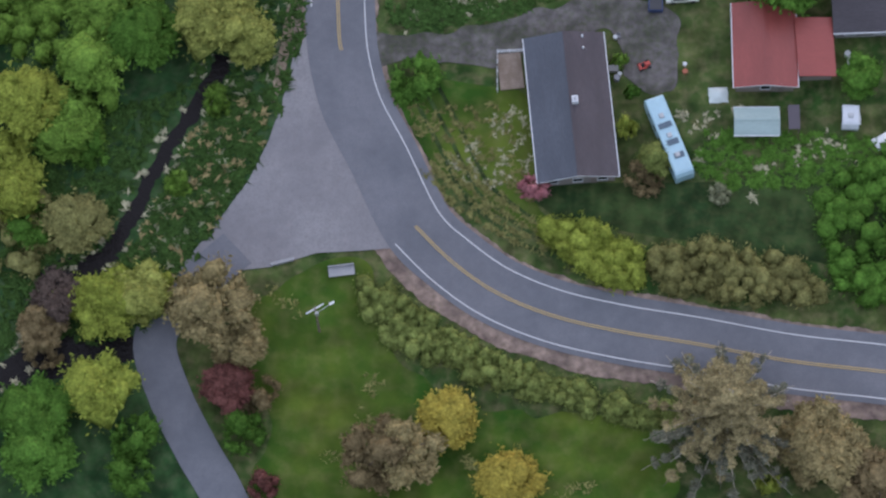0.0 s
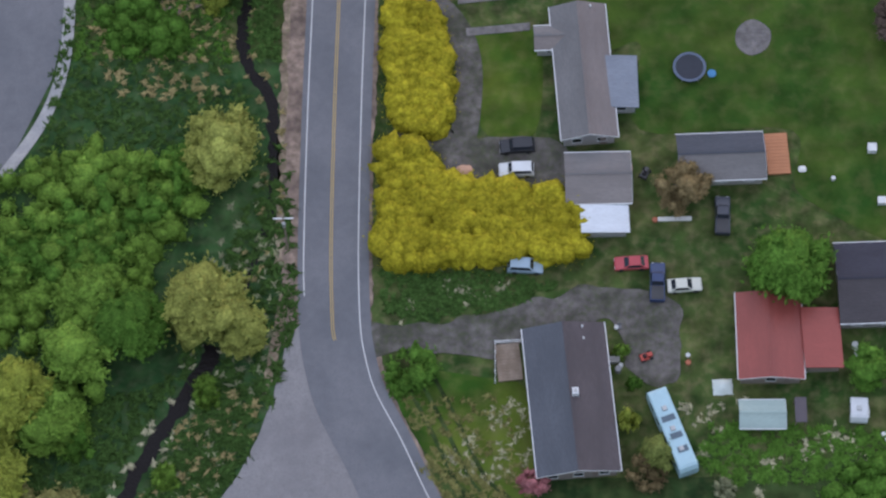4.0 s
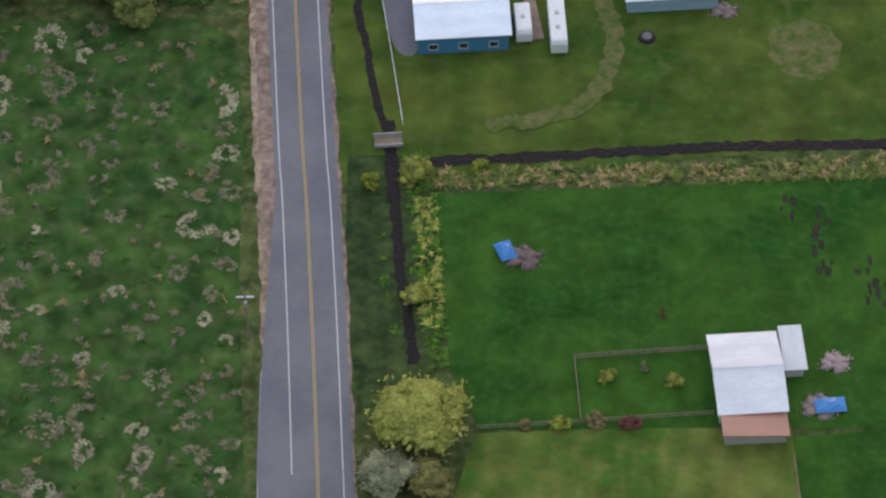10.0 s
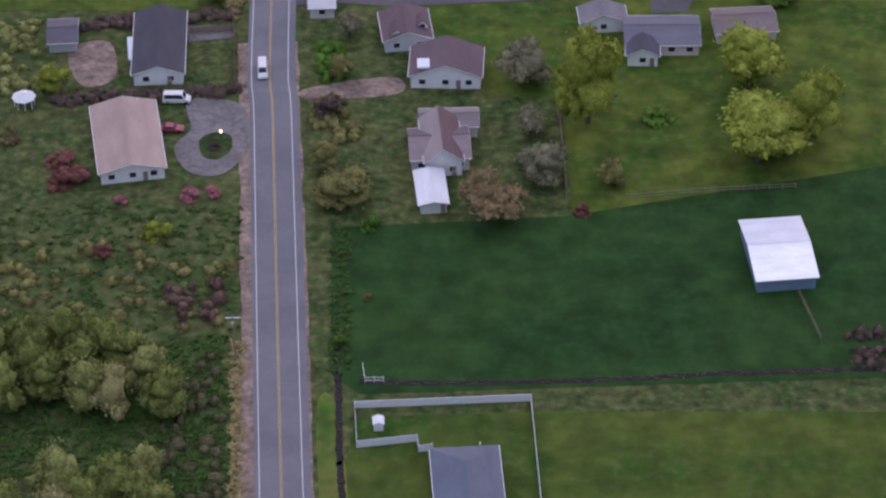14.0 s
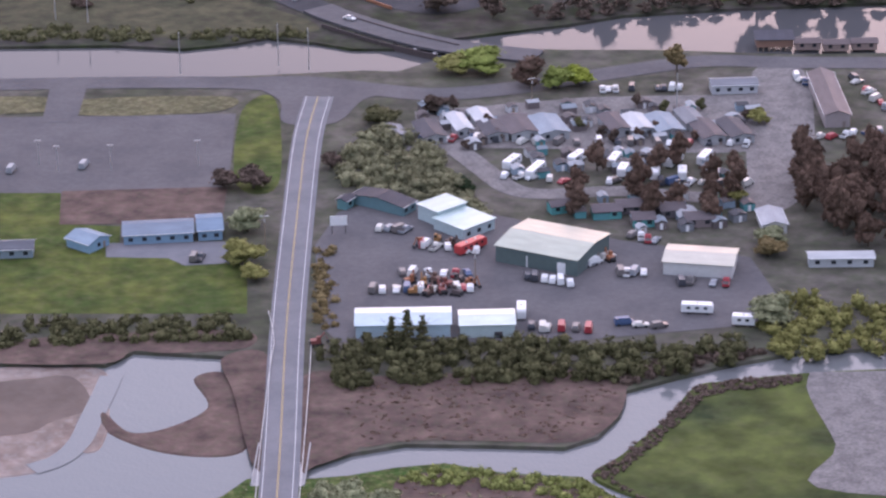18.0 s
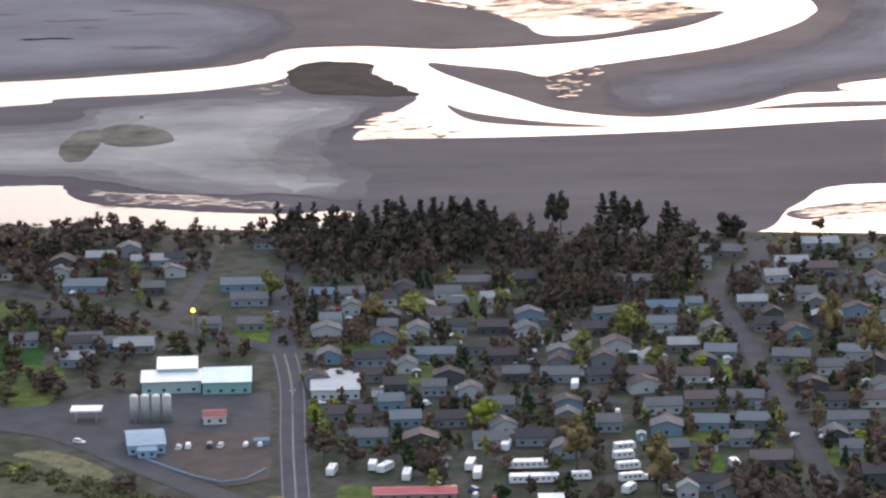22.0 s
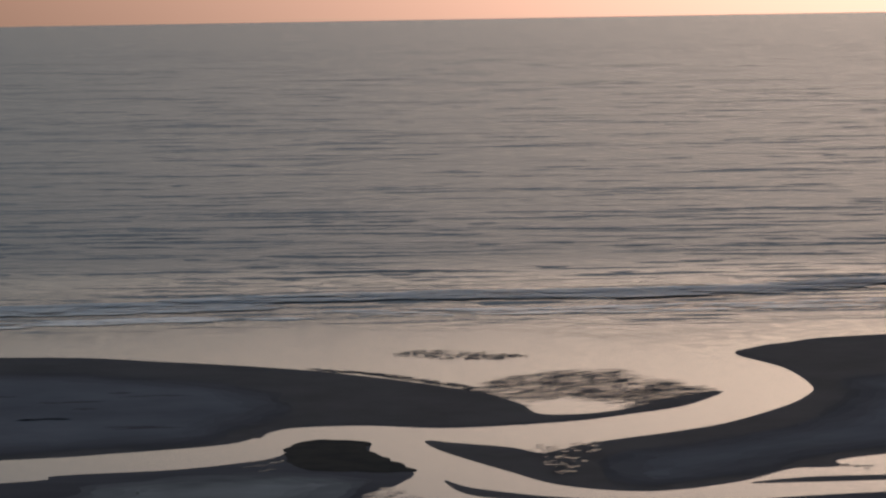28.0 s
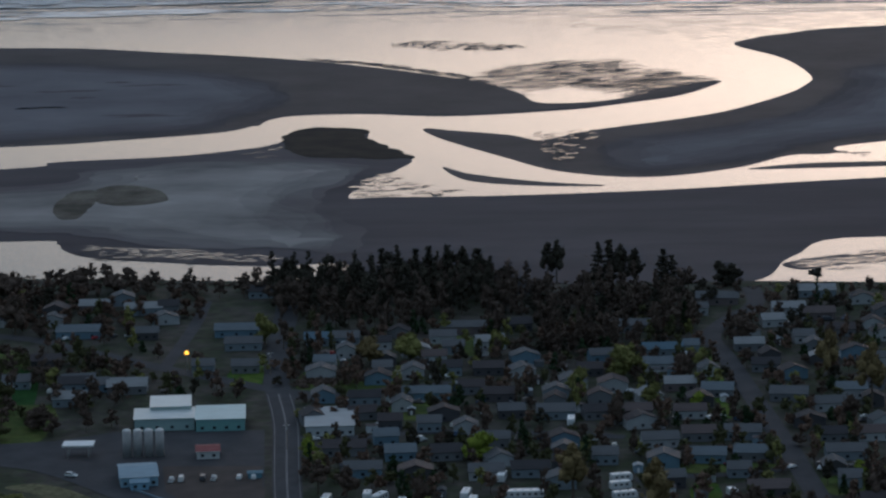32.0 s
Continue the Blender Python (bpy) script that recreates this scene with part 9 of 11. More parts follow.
tufts("marsh_fringe", [(41.7, 640.8), (49, 651.5), (61.4, 671.3), (69.8, 688.3), (79.7, 691.6), (97.1, 694.2), (96.5, 688.3), (79.1, 685.3), (71.8, 682.7), (63.6, 667.1), (51, 644.9), (45.3, 638.6), (53.9, 628), (63.9, 621), (74.3, 607), (86.5, 601.8), (86.2, 599.1), (74.1, 604.8), (63.7, 618.7), (53.8, 626.9)], "dark", 420, 71, 0.9, "dark brown reeds fringing the green marsh", 3, 0.4, 0.7)


# ---- the yards north of the tidal river ----
R_GREEN = roofing(0.30, 0.33, 0.28, True)
house(-3.7, 725.7, 25.5, 11.7, 0, roofing(0.42, 0.52, 0.57, True), roofing(0.44, 0.55, 0.60, True), paint(0.42, 0.55, 0.62), "x", 3.8, 1.0, windows=0, label="long pale blue metal storage building", category="storage building", name="storage_building", gutter=False, south_only=True)
house(18.2, 724.2, 15.0, 10.4, 1, roofing(0.55, 0.62, 0.60, True), None, paint(0.45, 0.55, 0.55), "x", 3.8, 0.9, windows=0, label="pale green metal storage building", category="storage building", name="storage_building", gutter=False, south_only=True)
house(37.4, 773, 25.6, 21.7, -28, roofing(0.34, 0.375, 0.31, True), R_GREEN, paint(0.10, 0.14, 0.14), "x", 5.0, 1.2, windows=0, label="dark workshop hall with a pale green roof", category="workshop", name="workshop_hall", gutter=False, south_only=True)
house(77.4, 762.6, 19.8, 12.9, -12, roofing(0.46, 0.44, 0.37, True), roofing(0.40, 0.40, 0.34, True), paint(0.58, 0.58, 0.58), "x", 4.0, 1.0, windows=0, label="white garage hall with a pale roof", category="garage", name="garage_hall", gutter=False, south_only=True)
house(7, 801.8, 11.7, 9.4, 41, roofing(0.42, 0.52, 0.51, True), None, paint(0.45, 0.55, 0.58), "x", 4.6, 0.3, "flat", windows=2, label="pale blue shop with a stepped white flat roof", name="shop", category="shop", south_only=True)
house(13.2, 793.3, 13.0, 13.1, 43, roofing(0.44, 0.55, 0.54, True), None, paint(0.45, 0.55, 0.58), "x", 3.4, 0.3, "flat", windows=2, label="low wing of the shop with a white flat roof", name="shop_wing", category="shop", south_only=True)
house(-9.7, 811, 7.2, 19.2, 54, roofing(0.085, 0.08, 0.095), None, paint(0.12, 0.22, 0.25), "x", 3.0, 1.2, windows=3, label="teal building with a dark roof", name="shop", category="shop", south_only=True)
house(-20.7, 811.3, 5.3, 4.0, 59, roofing(0.085, 0.08, 0.095), None, paint(0.12, 0.26, 0.28), "x", 2.8, 0.8, windows=1, label="small teal office with a dark roof", name="office", category="office", south_only=True)
for k, (a, b) in enumerate((((24.5, 771.6), 3.2), ((31.6, 765), 2.6), ((39.9, 760), 3.0))):
    gate = thing("roller_door", *a, 0, -12, "pale roller door of the workshop hall", "door", "roller doors")
    box("leaf", -1.8, 1.8, -0.2, 0.0, 0, 3.4, M["white_paint"], gate)
    for i in range(5):
        box("slat", -1.75, 1.75, -0.24, -0.2, 0.1 + 0.65 * i, 0.6 + 0.65 * i, M["white_paint"], gate)
sign = thing("sign_board", *(-22.2, 791.4), 0, 5, "blank white sign board on two posts", "sign")
box("board", -2.4, 2.4, -0.12, 0.12, 2.6, 5.4, M["white_paint"], sign)
for s in (-1.9, 1.9):
    box("post", s - 0.12, s + 0.12, -0.1, 0.1, 0, 2.6, M["dark_metal"], sign)
camper(14.8, 777.7, 45, 10.5, 2.6, 3.0, (0.46, 0.05, 0.05), "red box truck parked by the shop", "box_truck")
COLOURS = [(0.66, 0.68, 0.70), (0.62, 0.63, 0.64), (0.05, 0.055, 0.07), (0.25, 0.27, 0.30), (0.32, 0.04, 0.05), (0.06, 0.10, 0.2), (0.5, 0.5, 0.48), (0.14, 0.13, 0.13)]
rng = random.Random(11)


def park(line, count, heading, spread=8.0, group="", kinds=("car", "suv", "pickup", "van"), wild=0.6, tones=8):
    """Vehicles parked side by side along a line."""
    (x0, y0), (x1, y1) = line
    for i in range(count):
        t = (i + rng.uniform(0.2, 0.8)) / count
        kind, tone = rng.choice(kinds), COLOURS[rng.randrange(tones)]
        name = "white" if tone[0] > 0.6 else "red" if tone[0] > 2 * tone[2] else "dark" if sum(tone) < 0.5 else "grey"
        vehicle(kind, tone, x0 + (x1 - x0) * t + rng.uniform(-wild, wild), y0 + (y1 - y0) * t + rng.uniform(-wild, wild), heading + rng.uniform(-spread, spread), f"{name} {kind} parked in a crowded yard" if kind != "pickup" else f"{name} pickup truck parked in a crowded yard", group, False)


park([(-13.2, 750.7), (16.6, 750.3)], 12, 90, 14, "vehicles in the yard")
park([(-6.4, 761.2), (15.3, 761)], 6, 90, 14, "vehicles in the yard")
park([(-11.4, 794.2), (-1.8, 791.7)], 4, 60, 20, "vehicles in the yard")
park([(-1, 781.5), (18.6, 775.8)], 7, 75, 20, "vehicles in the yard")
park([(27.3, 725.2), (45.7, 722.7)], 6, 88, 8, "vehicles in the yard", ("van", "pickup", "suv"))
park([(28.3, 758.6), (42.6, 752.2)], 6, 80, 14, "vehicles in the yard", ("van", "suv", "pickup"), tones=3)
park([(53.8, 759.4), (63, 759)], 5, 80, 20, "vehicles in the yard")
park([(46.3, 763.6), (52.9, 771.2)], 3, 45, 20, "vehicles in the yard")
park([(69.5, 753), (85.3, 750.5)], 4, 85, 12, "vehicles in the yard")
park([(53.3, 726), (65, 723.7)], 3, 10, 20, "vehicles in the yard")
camper(74, 733, -8, 8.5, 2.5, 2.8, label="white flatbed trailer in the yard", name="trailer")
camper(85.4, 724.6, -10, 6.0, 2.6, 3.0, label="pale motorboat on a trailer", name="boat")
camper(27.5, 732.8, -92, 6.5, 2.5, 3.2, label="white container at the yard's edge", name="container")
house(-73.1, 791.4, 20.3, 10.9, 5, roofing(0.24, 0.29, 0.36), roofing(0.19, 0.24, 0.31), paint(0.20, 0.32, 0.44), "x", 3.0, 1.3, windows=4, label="long blue building with a grey-blue roof", name="hall", category="hall", south_only=True)
house(-58.8, 793.9, 7.7, 12.6, 6, roofing(0.22, 0.30, 0.40), None, paint(0.20, 0.32, 0.44), "x", 3.2, 1.4, windows=1, label="blue wing with a blue roof", name="hall", category="hall", south_only=True)
house(-92.4, 785.6, 8.9, 9.7, 51, roofing(0.30, 0.38, 0.47), roofing(0.24, 0.33, 0.43), paint(0.22, 0.36, 0.50), "y", 2.8, 1.4, windows=1, label="small blue shed with a pale blue roof", name="shed", category="shed", south_only=True)
house(-114.8, 780.5, 16.4, 7.4, 2, roofing(0.15, 0.155, 0.18), None, paint(0.22, 0.28, 0.34), "x", 2.8, 1.2, windows=3, label="grey-blue bungalow with a dark roof", south_only=True)
area("yard", [(-87.6, 787.2), (-54.2, 787), (-50.2, 771.6), (-64.2, 770.2), (-69.2, 775.6), (-86.6, 777.1)], M["asphalt"], 0.035, label="dark asphalt in front of the blue hall", smooth=False)
park([(-63.7, 774.1), (-58.9, 773.9)], 2, 80, 6, "cars by the blue hall")
park([(-121.1, 842.6), (-120.5, 846.2)], 1, 80, 4, "cars on the parking lot"), park([(-99.9, 846.2), (-99.1, 847.1)], 1, 82, 4, "cars on the parking lot")
for spot in ((-107.2, 843.3), (-91.3, 843.5), (-65.5, 846.2), (-113.3, 848.3)):
    mast = thing("lamp_post", *spot, 0, 0, "slim steel lamp post on the parking lot", "lamp post", "lamp posts of the parking lot")
    part("pole", mesh_of("pole", *cylinder_data(0.12, 0.08, 0, 8, 8), M["steel"]), mast)
    box("lamp_head", -0.9, 0.9, -0.2, 0.2, 7.9, 8.1, M["steel"], mast)


def machine(at, turn, colour, label, arm=3.2):
    """A small tracked digger: tracks, turntable body, cab, counterweight, boom, dipper and bucket."""
    ob = thing("digger", *at, 0, turn, label, "machine", "rusty machines in the yard")
    tone = paint(*colour, 0.6)
    for s in (-0.9, 0.9):
        box("track", -1.6, 1.6, s - 0.28, s + 0.28, 0, 0.75, M["rubber"], ob, "", 0.12)
    box("body", -1.5, 1.1, -0.95, 0.95, 0.8, 1.7, tone, ob, "", 0.08), box("counterweight", -1.9, -1.5, -0.8, 0.8, 0.9, 1.6, M["dark_metal"], ob, "", 0.06)
    cab = box("cab", 0.0, 1.1, -0.9, 0.0, 1.7, 2.7, tone, ob, "", 0.06)
    box("windscreen", 1.1, 1.14, -0.8, -0.1, 1.8, 2.5, M["rubber"], cab)
    for nm, p, q, w in (("boom", (0.9, 1.6), (arm * 0.7, 3.4), 0.2), ("dipper", (arm * 0.7, 3.4), (arm, 1.2), 0.15)):
        v, f = box_data(0, 1, -w, w, -w, w)
        part(nm, mesh_of(nm, [(p[0] + (q[0] - p[0]) * x, 0.4 + y, p[1] + (q[1] - p[1]) * x + z) for x, y, z in v], f, tone), ob)
    box("bucket", arm - 0.4, arm + 0.3, 0.0, 0.9, 0.5, 1.2, M["dark_metal"], ob, "", 0.1)
    return ob


RUST = ((0.26, 0.10, 0.045), (0.30, 0.15, 0.05), (0.12, 0.07, 0.055), (0.20, 0.06, 0.05), (0.09, 0.07, 0.07))
for k, at in enumerate(((-2.2, 755.5), (1.6, 753.0), (4.9, 756.2), (8.2, 752.6), (11.2, 756.0), (14.4, 753.6), (-1.0, 748.2), (3.0, 747.6), (6.6, 748.6), (10.4, 747.2), (1.4, 781.2), (5.6, 784.2), (9.4, 781.4), (-26.2, 716.5), (21.6, 720.4), (53.0, 768.8))):
    machine(at, 40 + 53 * k, RUST[k % 5], ("rust-orange", "faded orange", "dark brown", "dull red", "blackish")[k % 5] + " old digger parked in the yard", 2.6 + (k % 3) * 0.5)


def small_shed(at, w, l, turn, colour, roof, label, h=2.1):
    """A garden shed: body, two roof slopes, door and a lean-to bin."""
    ob = thing("shed", *at, 0, turn, label, "shed", "sheds of the trailer park")
    box("body", -w / 2, w / 2, -l / 2, l / 2, 0, h, paint(*colour, 0.8), ob)
    for s in (-1, 1):
        slab("roof_slope", [(0, -l / 2 - 0.15, h + 0.7), (0, l / 2 + 0.15, h + 0.7), (s * (w / 2 + 0.2), l / 2 + 0.15, h), (s * (w / 2 + 0.2), -l / 2 - 0.15, h)][::s], 0.08, roofing(*roof), ob)
    box("door", -0.45, 0.45, -l / 2 - 0.05, -l / 2, 0, 1.9, M["white_paint"] if w > 3 else M["wood"], ob)
    return ob


rng = random.Random(77)
SHEDS = (([(-12, 868), (0.4, 893), (104, 889), (103, 858), (12, 857)], 46), ([(25, 831), (29, 851), (95, 850), (93, 828)], 22), ([(42, 797), (45, 816), (96, 814), (94, 789), (60, 788)], 22))
for k, (line, count) in enumerate(SHEDS):
    for q in scatter(line, count, 420 + k, 3.6):
        tone, word = rng.choice((((0.55, 0.56, 0.58), "white"), ((0.20, 0.21, 0.23), "grey"), ((0.12, 0.10, 0.10), "dark brown"), ((0.10, 0.30, 0.32), "teal"), ((0.28, 0.36, 0.44), "pale blue"), ((0.17, 0.14, 0.14), "brown")))
        top = rng.choice(((0.42, 0.44, 0.47), (0.10, 0.10, 0.11), (0.16, 0.14, 0.14), (0.26, 0.30, 0.34)))
        small_shed(q, rng.uniform(2.4, 4.2), rng.uniform(2.6, 5.0), 14 + rng.choice((0, 0, 90)) + rng.uniform(-8, 8), tone, top, f"small {word} shed beside the mobile homes")
for q in scatter([(0.4, 892), (106, 889), (104, 858), (12, 856)], 16, 433, 5.0):
    tree(("twig", "moss", "dark")[int(q[0]) % 3], q, 3.0 + q[1] % 2, 1.8, "round")
for spot in ((-112.1, 981.3), (-123.5, 984.9), (-76.8, 928.0), (-35.2, 929.8), (-45.3, 934.7), (80.2, 881.2)):
    post = thing("pole", *spot, 0, 0, "tall slim weathered pole near the river", "pole", "poles by the river")
    part("shaft", mesh_of("shaft", *cylinder_data(0.2, 0.14, 0, 14, 8), M["concrete"]), post)
    part("cap", mesh_of("cap", *cylinder_data(0.2, 0.05, 14, 14.3, 8), M["steel"]), post)
# Hedges and trees of the north bank.
hedge("thicket", [(-26.4, 710.7), (-17.7, 715.6), (23.3, 715), (59.6, 710.8), (86.1, 713.2), (80.4, 699.7), (51.1, 690.8), (22.7, 691.9), (-5.8, 691.3), (-20, 690.2)], "moss", 5.0, 240, 3000, 61, 1.8, 0.4, "olive willow thicket along the river bank", "thicket", cell=9)
hedge("thicket", [(-141, 734.8), (-45.1, 734.6), (-43.6, 720.2), (-79.7, 719.8), (-137.8, 715.1)], "moss", 3.2, 150, 1600, 62, 1.7, 0.4, "dark scrub along the river bank", "thicket", cell=9)
hedge("thicket", [(-28.6, 780.3), (-23.8, 780.1), (-21, 726.8), (-26.9, 727)], "brown", 2.2, 34, 400, 63, 1.4, 0.35, "reddish brown hedge beside the road", "hedge")
hedge("thicket", [(87.5, 727.4), (99.5, 741.6), (123.7, 733.2), (157.5, 728.2), (153.7, 707.1), (119.7, 705), (92.3, 702.6)], "olive", 4.5, 110, 1300, 64, 2.0, 0.45, "olive thicket at the river bend", "thicket", cell=9)
hedge("thicket", [(52.5, 689.5), (65.9, 697.3), (88.2, 704.9), (90, 708.3), (66.5, 705.8), (51.4, 694.5)], "dark", 2.2, 50, 500, 65, 1.4, 0.4, "dark overhanging bushes at the water", "thicket", cell=9)
hedge("thicket", [(-5.5, 642), (8, 645.1), (21.3, 641.1), (37.3, 639), (44.7, 628.7), (34.2, 629.1), (14.5, 636.9), (-2.8, 636.1)], "willow", 2.0, 70, 800, 66, 1.4, 0.35, "soft green bushes along the marsh bank", "thicket", cell=8)
hedge("thicket", [(44.6, 627.3), (59.2, 611.6), (69.6, 597.9), (65.3, 592.9), (52.4, 606.4), (41.8, 623.2)], "olive", 1.6, 50, 500, 67, 1.3, 0.35, "olive bushes along the marsh bank", "thicket", cell=8)
hedge("thicket", [(-25.5, 849), (-7.1, 872.1), (6.6, 847.6), (14.6, 815.6), (20.8, 800.2), (9.5, 805), (-6.7, 820.9), (-19.9, 821.5)], "dry", 6.0, 130, 2200, 69, 2.2, 0.45, "tall grey-green willows by the junction", "thicket", cell=9)
for spot, h, r, col, shp in (((-56.4, 827.6), 6, 4.6, "dark", "round"), ((-48.1, 827.2), 7, 5.0, "dark", "round"), ((-48.1, 794.5), 8, 5.6, "grey", "round"), ((-48.4, 770.1), 8, 6.6, "olive", "round"), ((-44.8, 758.9), 5, 4.0, "olive", "round"), ((-6.5, 712.6), 9.5, 2.6, "moss", "spire"), ((-2.6, 713.2), 11, 2.8, "moss", "spire"), ((1.4, 713.0), 9.5, 2.6, "moss", "spire"), ((-25.4, 842.3), 5, 4.0, "dark", "round"),
                            ((13.8, 820.3), 5, 3.0, "conifer", "round"), ((93.3, 726.3), 8, 6.6, "grey", "round"), ((97.2, 770.2), 6, 5.0, "brown", "round"), ((-11.4, 878.9), 6, 6.4, "moss", "round"), ((5.2, 888.5), 6, 5.0, "dark", "round"), ((35.9, 911.5), 10, 5.6, "twig", "round"), ((44.7, 908.5), 8, 6.0, "sallow", "round"), ((51.1, 910), 7, 5.2, "lime", "round"),
                            ((20.9, 926.1), 8, 8.5, "sallow", "round"), ((11.7, 925.5), 6, 6.0, "olive", "round"), ((83.2, 919), 10, 4.6, "brown", "pine"), ((104.8, 873.8), 5, 3.6, "olive", "round"), ((90.6, 809.1), 5, 4.4, "olive", "round"), ((98.7, 779.2), 5, 5.0, "grey", "round")):
    tree(col, spot, h, r, shp)
for q in scatter([(112.3, 834.8), (138.1, 840.6), (160.6, 834.9), (150.4, 774.5), (116.3, 776), (109.9, 801.4)], 34, 71, 5.0):
    tree("twig", q, 10 + q[1] % 5, 4.2, "round", "bare trees by the workshops")
for q in scatter([(44.2, 837.8), (101.2, 839.9), (97.2, 801.9), (81, 783.7), (42.2, 795.8)], 16, 72, 6.0):
    tree("twig", q, 9 + q[1] % 4, 3.4, "round", "bare trees of the trailer park")

# Trailer park.
PALETTE = {"w": (0.62, 0.63, 0.66), "g": (0.27, 0.275, 0.30), "d": (0.11, 0.105, 0.12), "b": (0.33, 0.38, 0.44), "n": (0.15, 0.13, 0.14), "p": (0.25, 0.20, 0.20), "t": (0.10, 0.34, 0.34), "s": (0.24, 0.36, 0.48)}
for spot, w, l, col in (((3.7, 866.9), 8, 15, "d"), ((12.9, 872.4), 6, 15, "w"), ((19.9, 877.1), 6.5, 14, "w"), ((22.8, 867), 8, 13, "d"), ((31, 869.6), 9.5, 16, "n"), ((39.9, 869.2), 10, 16, "b"), ((60.4, 870.2), 7.5, 15, "n"), ((67.2, 869.9), 8, 14, "w"), ((75.3, 869), 9, 16, "b"), ((83.7, 874.6), 7, 13, "g"), ((87.9, 863), 8, 16, "n"), ((96.5, 863.6), 8, 16, "d"), ((-7.8, 865.5), 8, 10, "g")):
    house(*spot, w, l, 14, roofing(*PALETTE[col]), None, paint(0.38, 0.39, 0.41), "y", 2.7, 1.0, windows=2, gutter=False, group="trailer homes", category="mobile home", name="mobile_home", label={"w": "mobile home with a white roof", "d": "mobile home with a dark roof", "n": "mobile home with a brown roof", "b": "mobile home with a pale blue roof", "g": "mobile home with a grey roof"}[col], south_only=True)
for spot, turn, long in (((28.1, 840.7), 62, 8.0), ((34.9, 833.9), 65, 10.0), ((47.5, 843.5), 60, 8.0), ((58.6, 841.2), 70, 8.0), ((60.6, 832.8), 75, 6.5), ((69.8, 830.1), 80, 6.5), ((76.1, 840.4), 58, 8.0), ((85.5, 841.8), 66, 8.0), ((87.2, 829.3), 88, 6.5), ((77.8, 829.7), 85, 6.5)):
    camper(*spot, turn, long, 2.6, 3.0, label="white camper on a plot of the trailer park", name="camper", group="campers of the trailer park")
for spot, w, l, turn, col in (((41.1, 805.6), 8, 5, 20, "t"), ((53.8, 801.6), 9, 7, 5, "t"), ((63.8, 795.2), 7, 7, 5, "t"), ((72.3, 802.1), 8, 8, 10, "n"), ((79.6, 794.6), 9, 7, 5, "p"), ((60.4, 804.8), 8, 7, 5, "n")):
    house(*spot, w, l, turn, roofing(*(PALETTE["n"])), None, paint(*PALETTE[col]), "x", 2.5, 1.2, windows=1, gutter=False, group="cabins", category="cabin", name="cabin", label="small cabin with teal walls" if col == "t" else "small brown cabin on a gravel plot", south_only=True)
park([(56.2, 904.3), (68.8, 905.8)], 4, 85, 6, "cars along the riverside road", tones=3), park([(75, 904.9), (84.9, 906.1)], 4, 85, 6, "cars along the riverside road", tones=3)
park([(-1, 864.4), (24.7, 862.2)], 7, 80, 20, "cars of the trailer park"), park([(28.1, 860.6), (102.8, 854.8)], 13, 80, 25, "cars of the trailer park"), park([(24, 832.7), (43.7, 827.3)], 5, 60, 25, "cars of the trailer park")
park([(51.9, 826.9), (97.8, 822.6)], 9, 60, 40, "cars of the trailer park"), park([(59.2, 785.7), (66.7, 781.2)], 4, 80, 25, "vehicles in the yard"), park([(120.1, 915.1), (124.5, 906.8)], 3, 60, 30, "cars by the workshops"), park([(138, 914.2), (145.7, 882.4)], 7, 70, 40, "cars by the workshops"), park([(120.3, 858.8), (141.8, 865.1)], 6, 60, 40, "cars by the workshops")
house(99.9, 903.7, 15.3, 7.7, 3, roofing(0.24, 0.25, 0.28), None, paint(0.50, 0.51, 0.54), "x", 3.0, 1.0, windows=4, label="long pale office beside the river road", name="office", category="office", south_only=True)
house(128.1, 888.4, 8.5, 39.7, 1, roofing(0.20, 0.165, 0.165), roofing(0.24, 0.20, 0.20), paint(0.36, 0.31, 0.31), "y", 4.2, 1.6, windows=0, label="long brown workshop with a gable roof", name="workshop", category="workshop", south_only=True)
house(100, 791.9, 7.7, 12.7, 3, roofing(0.46, 0.47, 0.50), None, paint(0.5, 0.5, 0.5), "y", 2.8, 1.2, windows=1, label="pale house among trees", south_only=True)
house(115.9, 763.9, 18.5, 5.4, -1, roofing(0.52, 0.54, 0.56), None, paint(0.45, 0.47, 0.5), "x", 2.8, 0.6, windows=3, label="long pale trailer home among trees", name="mobile_home", category="mobile home", south_only=True)
dock = thing("dock_house", *(117.3, 945.9), 0, 0, "brown timber boathouse on piles", "boathouse")
box("wall", -6, 6, -3, 3, 0.5, 3.2, paint(0.26, 0.15, 0.11, 0.8), dock), slab("roof", [(-6.5, -3.6, 3.2), (6.5, -3.6, 3.2), (6.5, 3.6, 4.3), (-6.5, 3.6, 4.3)], 0.15, R_DARK, dock)
for i in range(7):
    part("pile", mesh_of("pile", *cylinder_data(0.2, 0.2, -1.6, 0.5, 8, -5.5 + 1.8 * i, -3), M["wood"]), dock)
for a in ((128, 943.6), (137.1, 942), (146.5, 942.7)):
    house(*a, 9, 6, 0, roofing(0.16, 0.13, 0.13), None, paint(0.3, 0.22, 0.2), "x", 2.4, 0.9, windows=2, gutter=False, label="low brown shed on the river bank", name="shed", category="shed", south_only=True)

